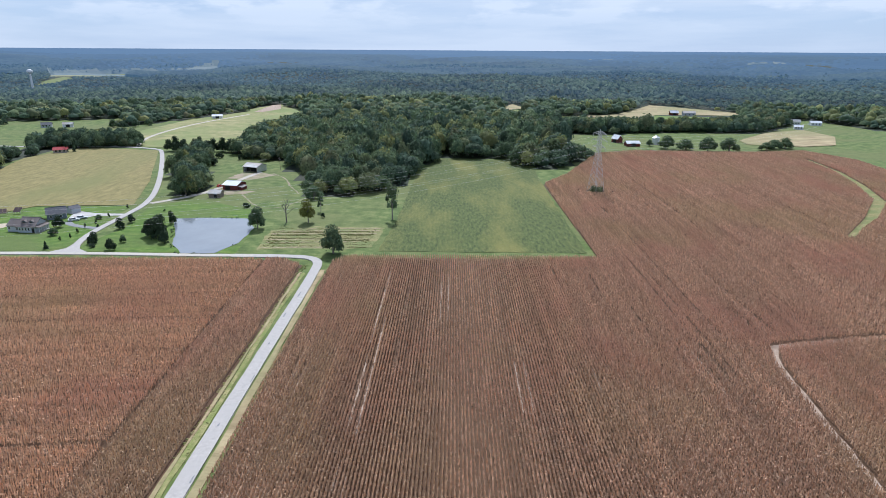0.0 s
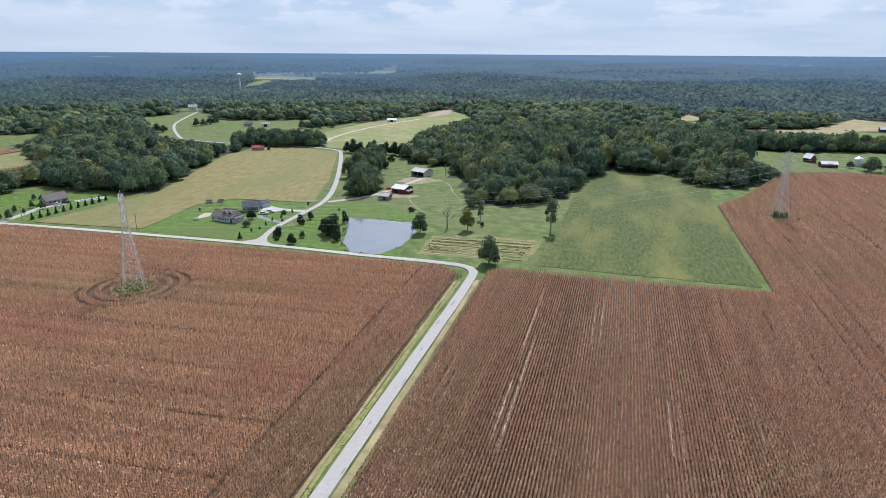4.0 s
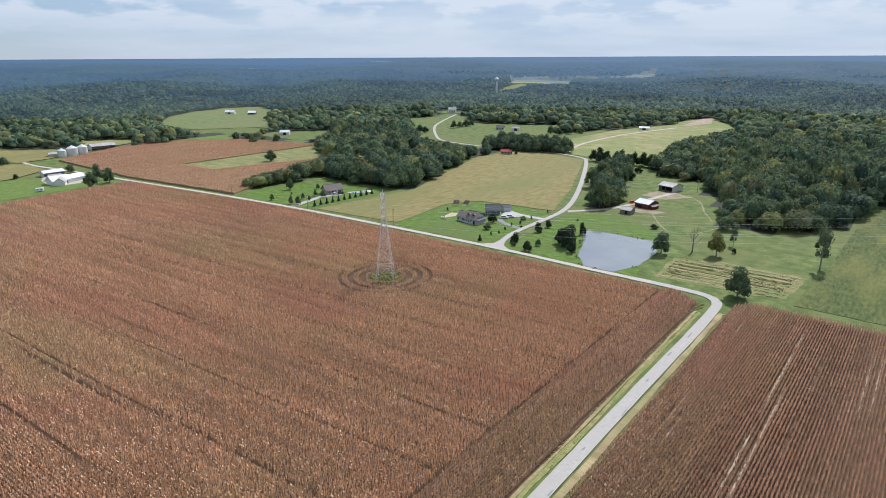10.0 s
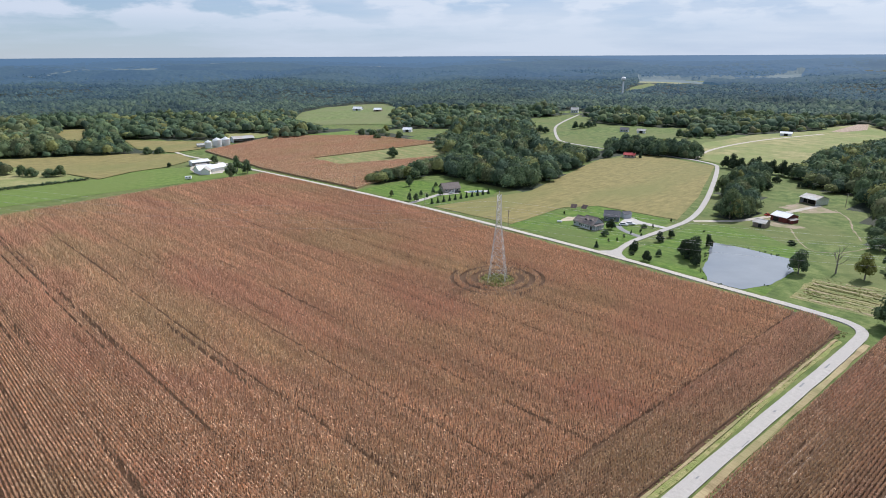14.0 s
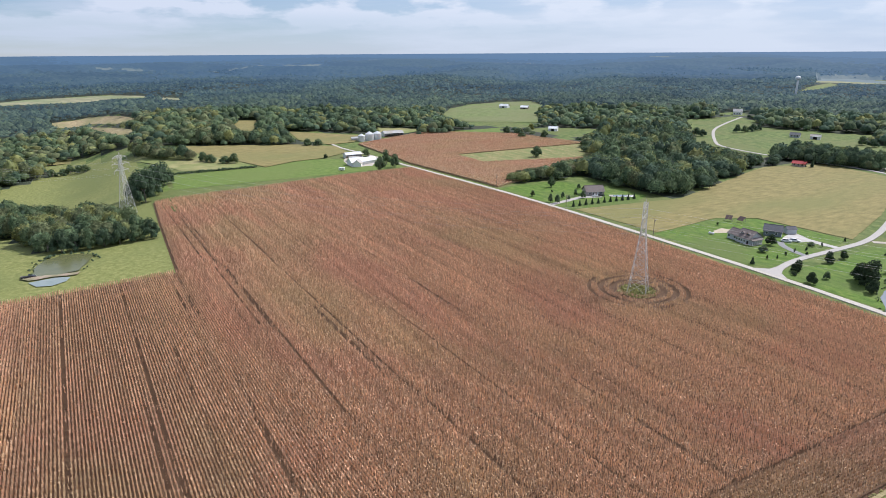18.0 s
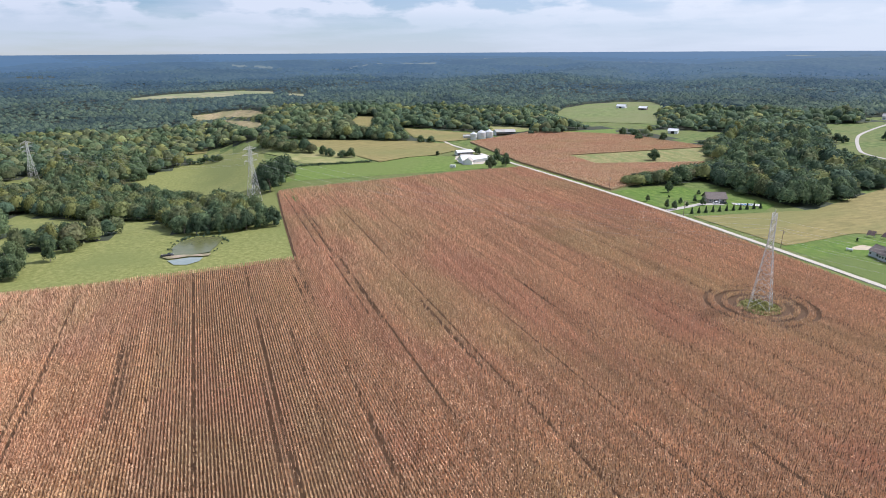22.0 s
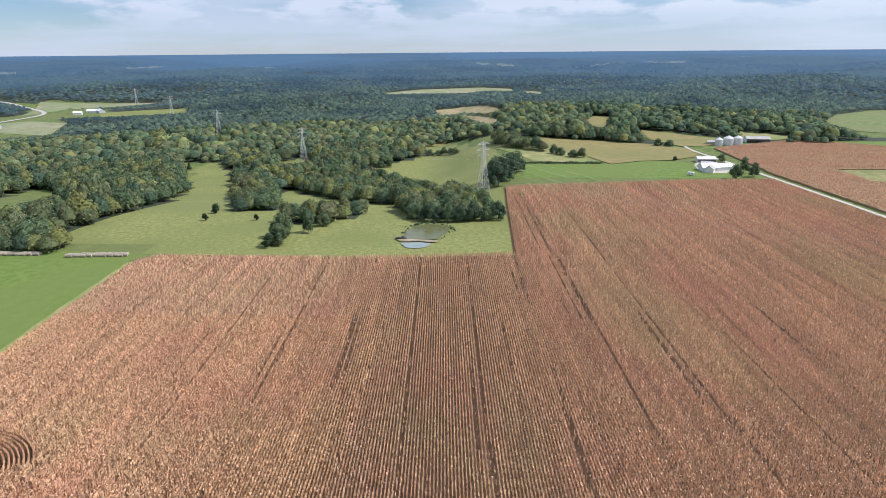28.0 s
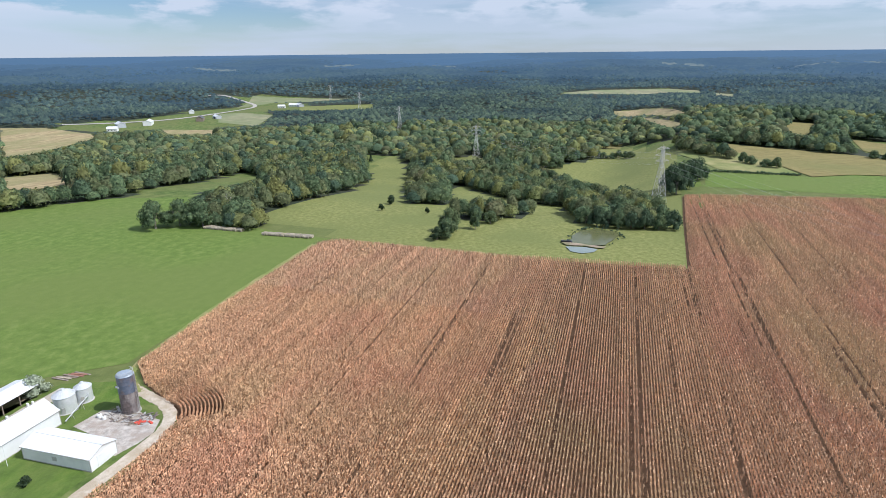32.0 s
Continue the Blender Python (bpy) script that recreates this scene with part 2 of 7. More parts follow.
def corn_material(name, stops, angle, olive, red, thin, island):
    """Dry corn: plant-sized grain, long pale and dark streaks along the rows, greener and redder patches."""
    m = material(name, stops, 1.5, thin=thin, island=island)
    n, l = m.node_tree.nodes, m.node_tree.links
    b = n["Principled BSDF"]
    col = b.inputs["Base Color"].links[0].from_socket
    geo = n["Geometry"]
    turned = n.new("ShaderNodeVectorRotate")
    turned.rotation_type = "Z_AXIS"
    turned.inputs["Angle"].default_value = -radians(angle)
    l.new(geo.outputs["Position"], turned.inputs["Vector"])
    for scale, lo, hi, tint, most in (((0.012, 0.02, 0.02), 0.48, 0.66, olive, 0.42), ((0.016, 0.035, 0.02), 0.5, 0.64, red, 0.55)):
        mp, no, mr, mx = n.new("ShaderNodeMapping"), n.new("ShaderNodeTexNoise"), n.new("ShaderNodeMapRange"), n.new("ShaderNodeMix")
        mp.inputs["Scale"].default_value, mp.inputs["Location"].default_value = scale, (lo * 40, 3.0, 0)
        no.inputs["Scale"].default_value, no.inputs["Detail"].default_value = 1.0, 7
        l.new(turned.outputs["Vector"], mp.inputs["Vector"])
        l.new(mp.outputs["Vector"], no.inputs["Vector"])
        l.new(no.outputs["Fac"], mr.inputs["Value"])
        mr.inputs["From Min"].default_value, mr.inputs["From Max"].default_value, mr.inputs["To Max"].default_value = lo, hi, most
        mx.data_type = "RGBA"
        mx.inputs["B"].default_value = (*tint, 1)
        l.new(mr.outputs["Result"], mx.inputs["Factor"])
        l.new(col, mx.inputs["A"])
        col = mx.outputs["Result"]
    mp, no, mr, hs = n.new("ShaderNodeMapping"), n.new("ShaderNodeTexNoise"), n.new("ShaderNodeMapRange"), n.new("ShaderNodeHueSaturation")
    mp.inputs["Scale"].default_value = (0.014, 0.3, 0.02)
    no.inputs["Scale"].default_value, no.inputs["Detail"].default_value, no.inputs["Roughness"].default_value = 1.0, 6, 0.62
    l.new(turned.outputs["Vector"], mp.inputs["Vector"])
    l.new(mp.outputs["Vector"], no.inputs["Vector"])
    l.new(no.outputs["Fac"], mr.inputs["Value"])
    mr.inputs["From Min"].default_value, mr.inputs["From Max"].default_value = 0.34, 0.66
    mr.inputs["To Min"].default_value, mr.inputs["To Max"].default_value = 0.82, 1.15
    l.new(mr.outputs["Result"], hs.inputs["Value"])
    l.new(col, hs.inputs["Color"])
    for nd in (b.inputs["Base Color"], *[q.inputs["Color"] for q in n if q.type == "BSDF_TRANSLUCENT"]):
        l.new(hs.outputs["Color"], nd)
    return m


M_CORN = corn_material("dry_corn", [(0.36, (0.476, 0.287, 0.177)), (0.5, (0.708, 0.455, 0.288)), (0.64, (0.838, 0.585, 0.388))], 3.3, (0.59, 0.48, 0.265), (0.65, 0.37, 0.255), 0.1, 0.27)
M_CORN_C = corn_material("dry_corn_straw", [(0.36, (0.462, 0.27, 0.157)), (0.5, (0.7, 0.434, 0.263)), (0.64, (0.848, 0.578, 0.362))], 3.3, (0.63, 0.472, 0.25), (0.68, 0.37, 0.243), 0.1, 0.24)
M_CORN_B = corn_material("dry_corn_browner", [(0.36, (0.38, 0.222, 0.135)), (0.5, (0.6, 0.382, 0.252)), (0.64, (0.76, 0.545, 0.38))], 89.0, (0.5, 0.39, 0.2), (0.6, 0.33, 0.23), 0.3, 0.3)
M_CORNFAR = material("dry_corn_canopy", [(0.25, (0.2, 0.12, 0.065)), (0.5, (0.36, 0.235, 0.14)), (0.75, (0.54, 0.39, 0.25))], 1.4, (0.33, 0.25, 0.13), 0.015, bump=0.9, bump_scale=1.2, stretch=(0.4, 1.2, 1))
M_ASPHALT = material("pale_worn_asphalt", [(0.3, (0.38, 0.35, 0.32)), (0.7, (0.5, 0.465, 0.43))], 1.2, (0.43, 0.4, 0.37), 0.15, bump=0.15, bump_scale=8)
M_CREAMROAD = material("cream_chip_seal", [(0.3, (0.42, 0.385, 0.33)), (0.7, (0.55, 0.51, 0.45))], 1.2, (0.5, 0.45, 0.38), 0.15, bump=0.2, bump_scale=8)
M_SANDY = material("pale_dirt_lane", [(0.36, (0.46, 0.385, 0.3)), (0.64, (0.64, 0.565, 0.47))], 0.9, (0.42, 0.34, 0.24), 0.2, bump=0.3, bump_scale=5, detail=10.0)
M_YARD = material("stained_dirt_and_concrete", [(0.36, (0.36, 0.32, 0.285)), (0.64, (0.6, 0.55, 0.5))], 0.7, (0.38, 0.31, 0.26), 0.25, patch_range=(0.45, 0.62), bump=0.4, bump_scale=4, detail=10.0)
M_TAR = material("dark_road_patch", [(0.3, (0.2, 0.2, 0.21)), (0.7, (0.3, 0.3, 0.3))], 2.0)
M_GRAVEL = material("pale_gravel", [(0.3, (0.42, 0.38, 0.33)), (0.7, (0.6, 0.55, 0.49))], 1.5, (0.44, 0.38, 0.3), 0.15, bump=0.4, bump_scale=6)
M_WATER = material("pond_water", [(0.3, (0.19, 0.21, 0.235)), (0.7, (0.25, 0.27, 0.295))], 0.04, rough=0.05, bump=0.01, bump_scale=1.2, spec=1.0)
M_MUDWATER = material("muddy_pond_water", [(0.3, (0.115, 0.125, 0.052)), (0.7, (0.15, 0.155, 0.07))], 0.2, rough=0.2, bump=0.02, bump_scale=2.5, spec=0.35)
M_PALEWATER = material("pale_silty_water", [(0.3, (0.22, 0.27, 0.255)), (0.7, (0.28, 0.32, 0.3))], 0.2, rough=0.25, bump=0.02, bump_scale=2.5, spec=0.3)
M_WEEDS = material("sunlit_weeds", [(0.3, (0.2, 0.23, 0.07)), (0.7, (0.4, 0.37, 0.15))], 0.5, (0.5, 0.41, 0.22), 0.15, patch_range=(0.5, 0.65), island=0.35, thin=0.4)
M_DRYGRASS = material("dry_garden_grass", [(0.36, (0.17, 0.17, 0.06)), (0.5, (0.25, 0.225, 0.09)), (0.64, (0.36, 0.31, 0.15))], 0.7, (0.15, 0.19, 0.06), 0.12, bump=0.6, bump_scale=3, detail=12.0, stretch=(0.35, 1.3, 1))
M_LEAF = material("leaves", [(0.34, (0.06, 0.1, 0.054)), (0.5, (0.115, 0.168, 0.084)), (0.66, (0.195, 0.248, 0.122))], 0.5, (0.16, 0.19, 0.08), 0.05, patch_range=(0.5, 0.7), island=0.42, thin=0.35)
M_LEAFDARK = material("dark_oak_leaves", [(0.34, (0.042, 0.076, 0.044)), (0.66, (0.11, 0.158, 0.086))], 0.5, island=0.42, thin=0.3)
M_LEAFLIGHT = material("pale_turning_leaves", [(0.34, (0.14, 0.175, 0.066)), (0.66, (0.29, 0.31, 0.13))], 0.5, (0.24, 0.24, 0.08), 0.05, island=0.4, thin=0.35)
M_LEAFOLIVE = material("olive_leaves", [(0.34, (0.095, 0.12, 0.058)), (0.66, (0.2, 0.222, 0.105))], 0.5, (0.18, 0.165, 0.085), 0.06, patch_range=(0.55, 0.7), island=0.4, thin=0.3)
M_LEAFBLUE = material("blue_green_leaves", [(0.34, (0.042, 0.078, 0.05)), (0.66, (0.112, 0.165, 0.1))], 0.5, island=0.4, thin=0.25)
M_LEAFYELLOW = material("yellowing_leaves", [(0.3, (0.11, 0.13, 0.03)), (0.7, (0.3, 0.3, 0.08))], 1.2, bump=1.0, bump_scale=1.6, island=0.3, thin=0.22)
M_CONIFER = material("dark_conifer_leaves", [(0.3, (0.02, 0.036, 0.018)), (0.7, (0.055, 0.085, 0.036))], 1.2, bump=1.0, bump_scale=2, island=0.3, thin=0.1)
M_PALELEAF = material("pale_silvery_leaves", [(0.3, (0.26, 0.31, 0.21)), (0.7, (0.48, 0.52, 0.39))], 1.2, bump=0.8, bump_scale=2, island=0.3, thin=0.2)
M_BARK = material("bark", [(0.3, (0.16, 0.14, 0.12)), (0.7, (0.32, 0.28, 0.24))], 2.0, bump=0.5)
M_BLEACHED = material("bleached_dead_wood", [(0.3, (0.42, 0.38, 0.32)), (0.7, (0.6, 0.56, 0.48))], 2.0, bump=0.4)
M_STEEL = material("galvanised_steel", [(0.3, (0.5, 0.5, 0.48)), (0.7, (0.64, 0.63, 0.6))], 3.0, rough=0.5)


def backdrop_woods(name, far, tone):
    """Distant canopy with haze painted in. far: 0 to 1, how much the leaves dim and glow air blue; tone: lightness of
    the leaves.
    """
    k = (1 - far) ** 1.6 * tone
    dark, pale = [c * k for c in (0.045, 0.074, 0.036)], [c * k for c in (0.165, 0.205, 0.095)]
    # broad darker patches painted in for cloud shadow
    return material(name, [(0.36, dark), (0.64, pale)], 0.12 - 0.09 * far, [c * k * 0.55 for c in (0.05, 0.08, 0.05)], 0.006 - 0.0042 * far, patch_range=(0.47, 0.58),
                    island=0.2, detail=8.0, thin=0.35, glow=[c * far / 0.65 for c in HAZE_GLOW])


# blue light of the air, given to the distant materials as emission
HAZE_GLOW = (0.084, 0.17, 0.295)
HAZE = [backdrop_woods("haze_glow_woods", k, t) for k in (0.15, 0.22, 0.3, 0.38, 0.46, 0.54) for t in (1.3, 0.95)]
# haze over the far fields, put in as a bluish glow
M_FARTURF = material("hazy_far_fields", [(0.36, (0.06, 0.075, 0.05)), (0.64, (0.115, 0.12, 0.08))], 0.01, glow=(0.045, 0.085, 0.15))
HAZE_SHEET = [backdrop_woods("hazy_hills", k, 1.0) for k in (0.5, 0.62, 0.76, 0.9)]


# ---- mesh helpers ----
def mesh_from(name, verts, faces, mat, smooth=False):
    """A mesh from arrays: verts n x 3, faces k x 3 or k x 4."""
    verts, faces = np.asarray(verts, np.float32), np.asarray(faces, np.int32)
    me = bpy.data.meshes.new(name)
    k = faces.shape[1]
    me.vertices.add(len(verts))
    me.vertices.foreach_set("co", verts.ravel())
    me.loops.add(faces.size)
    me.loops.foreach_set("vertex_index", faces.ravel())
    me.polygons.add(len(faces))
    me.polygons.foreach_set("loop_start", np.arange(0, faces.size, k, dtype=np.int32))
    me.polygons.foreach_set("loop_total", np.full(len(faces), k, np.int32))
    me.update(calc_edges=True)
    if smooth:
        me.polygons.foreach_set("use_smooth", np.ones(len(faces), bool))
    me.materials.append(mat)
    return me


def part(name, bm, mat, parent=None, label="", smooth=False):
    """One mesh object from a bmesh, under a thing or a part."""
    me = bpy.data.meshes.new(name)
    bm.normal_update()
    bm.to_mesh(me)
    bm.free()
    if smooth:
        me.polygons.foreach_set("use_smooth", np.ones(len(me.polygons), bool))
    me.materials.append(mat)
    ob = new(name, me)
    ob.parent = parent
    if label:
        ob["label"] = label
    return ob


def shared(name, me, parent=None, m=None):
    ob = new(name, me)
    ob.parent = parent
    if m is not None:
        ob.matrix_basis = m
    return ob


def empty(name, m, label, category, group=""):
    ob = new(name)
    ob.empty_display_size = 0.3
    ob.matrix_basis = m
    return tagged(ob, label, category, group)


def inside(px, py, poly):
    """Which of the points lie in the polygon."""
    px, py = np.asarray(px, float), np.asarray(py, float)
    hit = np.zeros(px.shape, bool)
    for (x0, y0), (x1, y1) in zip(poly, poly[1:] + poly[:1]):
        c = ((y0 > py) != (y1 > py)) & (px < (x1 - x0) * (py - y0) / ((y1 - y0) or 1e-9) + x0)
        hit ^= c
    return hit


def sheet(name, poly, lift, mat, label, category="field", cell=15.0, rough_edge=0.0, kind="structure", skirt=0.0):
    """A polygon draped over the land, lift metres above it, optionally with a standing edge (skirt)."""
    rim = []
    rng = random.Random(len(name) + int(abs(poly[0][0]) * 7))
    for (x0, y0), (x1, y1) in zip(poly, poly[1:] + poly[:1]):
        n = max(1, int(math.hypot(x1 - x0, y1 - y0) / (cell if not rough_edge else min(cell, 4))))
        for k in range(n):
            rim.append((x0 + (x1 - x0) * k / n + rng.uniform(-1, 1) * rough_edge, y0 + (y1 - y0) * k / n + rng.uniform(-1, 1) * rough_edge))
    xs, ys = [p[0] for p in rim], [p[1] for p in rim]
    gx, gy = np.meshgrid(np.arange(min(xs) + cell / 2, max(xs), cell), np.arange(min(ys) + cell / 2, max(ys), cell))
    ok = inside(gx.ravel(), gy.ravel(), rim)
    pts = [Vector(p) for p in rim] + [Vector(p) for p in zip(gx.ravel()[ok], gy.ravel()[ok])]
    from_2d = delaunay_2d_cdt(pts, [], [list(range(len(rim)))], 1, 0.001)
    vs = np.array([(v.x, v.y, 0) for v in from_2d[0]])
    vs[:, 2] = land(vs[:, 0], vs[:, 1]) + lift
    faces = [list(f) for f in from_2d[2]]
    bm = bmesh.new()
    bv = [bm.verts.new(v) for v in vs]
    for f in faces:
        try:
            bm.faces.new([bv[k] for k in f])
        except ValueError:
            pass
    bmesh.ops.recalc_face_normals(bm, faces=bm.faces)
    if bm.faces and sum(f.normal.z for f in bm.faces) < 0:
        bmesh.ops.reverse_faces(bm, faces=bm.faces)
    if skirt:
        edges = [e for e in bm.edges if e.is_boundary]
        made = bmesh.ops.extrude_edge_only(bm, edges=edges)
        for v in made["geom"]:
            if isinstance(v, bmesh.types.BMVert):
                v.co.z -= skirt
    ob = part(name, bm, mat)
    return tagged(ob, label, category, kind=kind)


def ribbon(name, line, width, lift, mat, label, category="road", wobble=0.0):
    """A road along a line of points, rounded at the bends."""
    pts = [Vector((x, y, 0)) for x, y in line]
    for _ in range(3):
        out = [pts[0]]
        for a, b in zip(pts, pts[1:]):
            out += [a.lerp(b, 0.25), a.lerp(b, 0.75)]
        pts = out + [pts[-1]]
    fine = [pts[0]]
    for a, b in zip(pts, pts[1:]):
        n = max(1, int((b - a).length / 8))
        fine += [a.lerp(b, (k + 1) / n) for k in range(n)]
    rng = random.Random(int(abs(line[0][0])) + len(line))
    bm = bmesh.new()
    rows = []
    for k, p in enumerate(fine):
        d = (fine[min(k + 1, len(fine) - 1)] - fine[max(k - 1, 0)]).normalized()
        side = Vector((-d.y, d.x, 0))
        row = []
        for s, dz in ((-0.5, -0.3), (-0.5, 0.0), (0.0, 0.04), (0.5, 0.0), (0.5, -0.3)):
            q = p + side * (s * width + (rng.uniform(-wobble, wobble) if s else 0))
            row.append(bm.verts.new((q.x, q.y, float(land(q.x, q.y)) + lift + dz)))
        rows.append(row)
    for r0, r1 in zip(rows, rows[1:]):
        for k in range(4):
            bm.faces.new((r0[k], r0[k + 1], r1[k + 1], r1[k]))
    bmesh.ops.recalc_face_normals(bm, faces=bm.faces)
    if sum(f.normal.z for f in bm.faces) < 0:
        bmesh.ops.reverse_faces(bm, faces=bm.faces)
    ob = part(name, bm, mat)
    return tagged(ob, label, category, kind="structure")


# ---- the ground: one sheet out to the far rim ----
GRAZED = [(-250, 16), (-250, -138), (-264, -150), (-270, -200), (-294, -246), (-420, -230), (-640, -290), (-770, -50), (-600, 16), (-412, 16)]


def ground_sheet():
    xs = np.concatenate([-np.geomspace(4950, 1010, 40), np.arange(-1000, 701, 14.0), np.geomspace(720, 4950, 44)])
    ys = np.concatenate([-np.geomspace(4950, 760, 44), np.arange(-740, 1001, 14.0), np.geomspace(1020, 4950, 40)])
    gx, gy = np.meshgrid(xs, ys)
    z = land(gx, gy)
    v = np.stack([gx.ravel(), gy.ravel(), z.ravel()], 1)
    nx = len(xs)
    i = (np.arange(len(ys) - 1)[:, None] * nx + np.arange(nx - 1)[None, :]).ravel()
    keep = np.hypot(v[i, 0], v[i, 1]) < 4990
    i = i[keep]
    f = np.stack([i, i + 1, i + nx + 1, i + nx], 1)
    me = mesh_from("ground", v, f, M_GRASS, True)
    me.materials.append(M_PASTURE)
    c = v[f].mean(1)
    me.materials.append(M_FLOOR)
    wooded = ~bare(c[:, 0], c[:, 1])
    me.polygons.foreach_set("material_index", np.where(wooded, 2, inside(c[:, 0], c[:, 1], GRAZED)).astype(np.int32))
    ob = new("ground", me)
    tagged(ob, "rolling green pasture grass reaching the horizon", "ground", kind="structure")



# ---- fields, roads, water ----
CORN_A = [(-51, -103), (-51, 213), (-59, 219), (-144, 219.5), (-264, 218), (-336, 212), (-430, 202), (-427, 144), (-415, 76), (-406, 17),
          (-346, 16), (-262, 16), (-254, -58), (-254, -141), (-246, -149), (-174, -144), (-125, -138), (-117, -128), (-110, -112), (-104, -105), (-86, -103)]
CORN_B = [(-43, -60), (-41, 216), (-36, 222), (60, 222), (60, 358), (79, 387), (117, 472), (152, 487), (204, 483), (245, 482), (288, 491),
          (303, 446), (298, 409), (310, 300), (310, -60)]
WATERWAY = [(266, 455), (271, 452), (264, 402), (252, 360), (236, 318), (207, 282), (186, 262), (175, 249), (173, 252), (202, 284), (230, 320), (247, 362), (259, 403)]
FARSTRIP = [(-468, 262), (-467, 406), (-398, 358), (-423, 263)]

# shade between the corn rows is put into this soil colour
sheet("field_corn_soil", CORN_A, 0.03, M_SHADESOIL, "brown soil under the dry corn, darkened for shade between rows", "field", 40)
sheet("field_corn_soil", CORN_B, 0.03, M_SHADESOIL, "brown soil beside the road, darkened for shade between corn rows", "field", 40)
sheet("field_soybean", [(-25, 230), (-21, 274), (-17, 374), (-8, 428), (-3, 448), (49, 442), (62, 405), (60, 376), (57, 229)], 0.12, M_SOY,
      "green soybean field turning yellow in patches", "field", 15, 0.4)
sheet("field_soybean", [(-266, 227), (-209, 232), (-214, 280), (-203, 299), (-156, 303), (-174, 361), (-220, 478), (-286, 492), (-300, 440), (-296, 425), (-256, 300)],
      0.22, M_SOYGOLD, "golden turning soybean field beside the lane", "field", 15, 0.3)
sheet("lawn", [(-209, 229), (-214, 280), (-203, 298), (-156, 301), (-153, 275), (-149, 234), (-156, 228)], 0.06, M_LAWN, "mown bright green lawn round a house", "lawn", 20)
sheet("lawn", [(-334, 219), (-341, 253), (-320, 288), (-273, 291), (-262, 270), (-266, 226)], 0.06, M_LAWN, "mown green lawn with young trees", "lawn", 20)
sheet("lawn", [(-146, 228), (-140, 262), (-146, 300), (-128, 318), (-88, 290), (-82, 255), (-80, 227)], 0.05, M_LAWN, "green lawn round the farm pond", "lawn", 20)
sheet("field_green", [(-436, 20), (-438, 172), (-432, 198), (-452, 199), (-495, 176), (-512, 142), (-491, 104), (-500, 48), (-470, 18)], 0.12, M_HAY, "smooth bright green hay field", "field", 15)
sheet("field_gold", [(-648, 60), (-602, 160), (-571, 189), (-531, 186), (-510, 157), (-506, 130), (-491, 104), (-539, 88), (-606, 61)], 0.5, M_SOYGOLD,
      "golden soybean field on a slope", "field", 12)
sheet("field_stubble", [(-650, 20), (-606, 61), (-583, 79), (-495, 98), (-505, 45), (-590, 14)], 0.3, M_MEADOW, "pale cut meadow on a slope", "field", 12)
sheet("field_gold", [(-712, 180), (-636, 240), (-591, 215), (-586, 187), (-633, 170)], 0.5, M_SOYGOLD, "golden field behind a belt of trees", "field", 12)
sheet("field_hay", [(-256, -147), (-250, -152), (-125, -142), (-100, -170), (-60, -300), (-200, -390), (-294, -325), (-316, -279), (-285, -246), (-262, -200)], 0.08, M_HAY,
      "smooth bright green hay field by the farmyard", "field", 15)
sheet("field_meadow", [(-218, 492), (-172, 518), (-188, 614), (-180, 745), (-178, 795), (-231, 900), (-256, 833), (-248, 800), (-282, 700), (-290, 600), (-257, 500)],
      0.25, M_MEADOW, "pale cut meadow beyond the lane", "field", 12)
sheet("field_garden", [(-74, 232), (-74.5, 259), (-56, 266), (-25, 264), (-28, 235.5), (-38, 232.5)], 0.05, M_DRYGRASS, "straw-coloured vegetable garden plot", "garden", 12, 0.8)
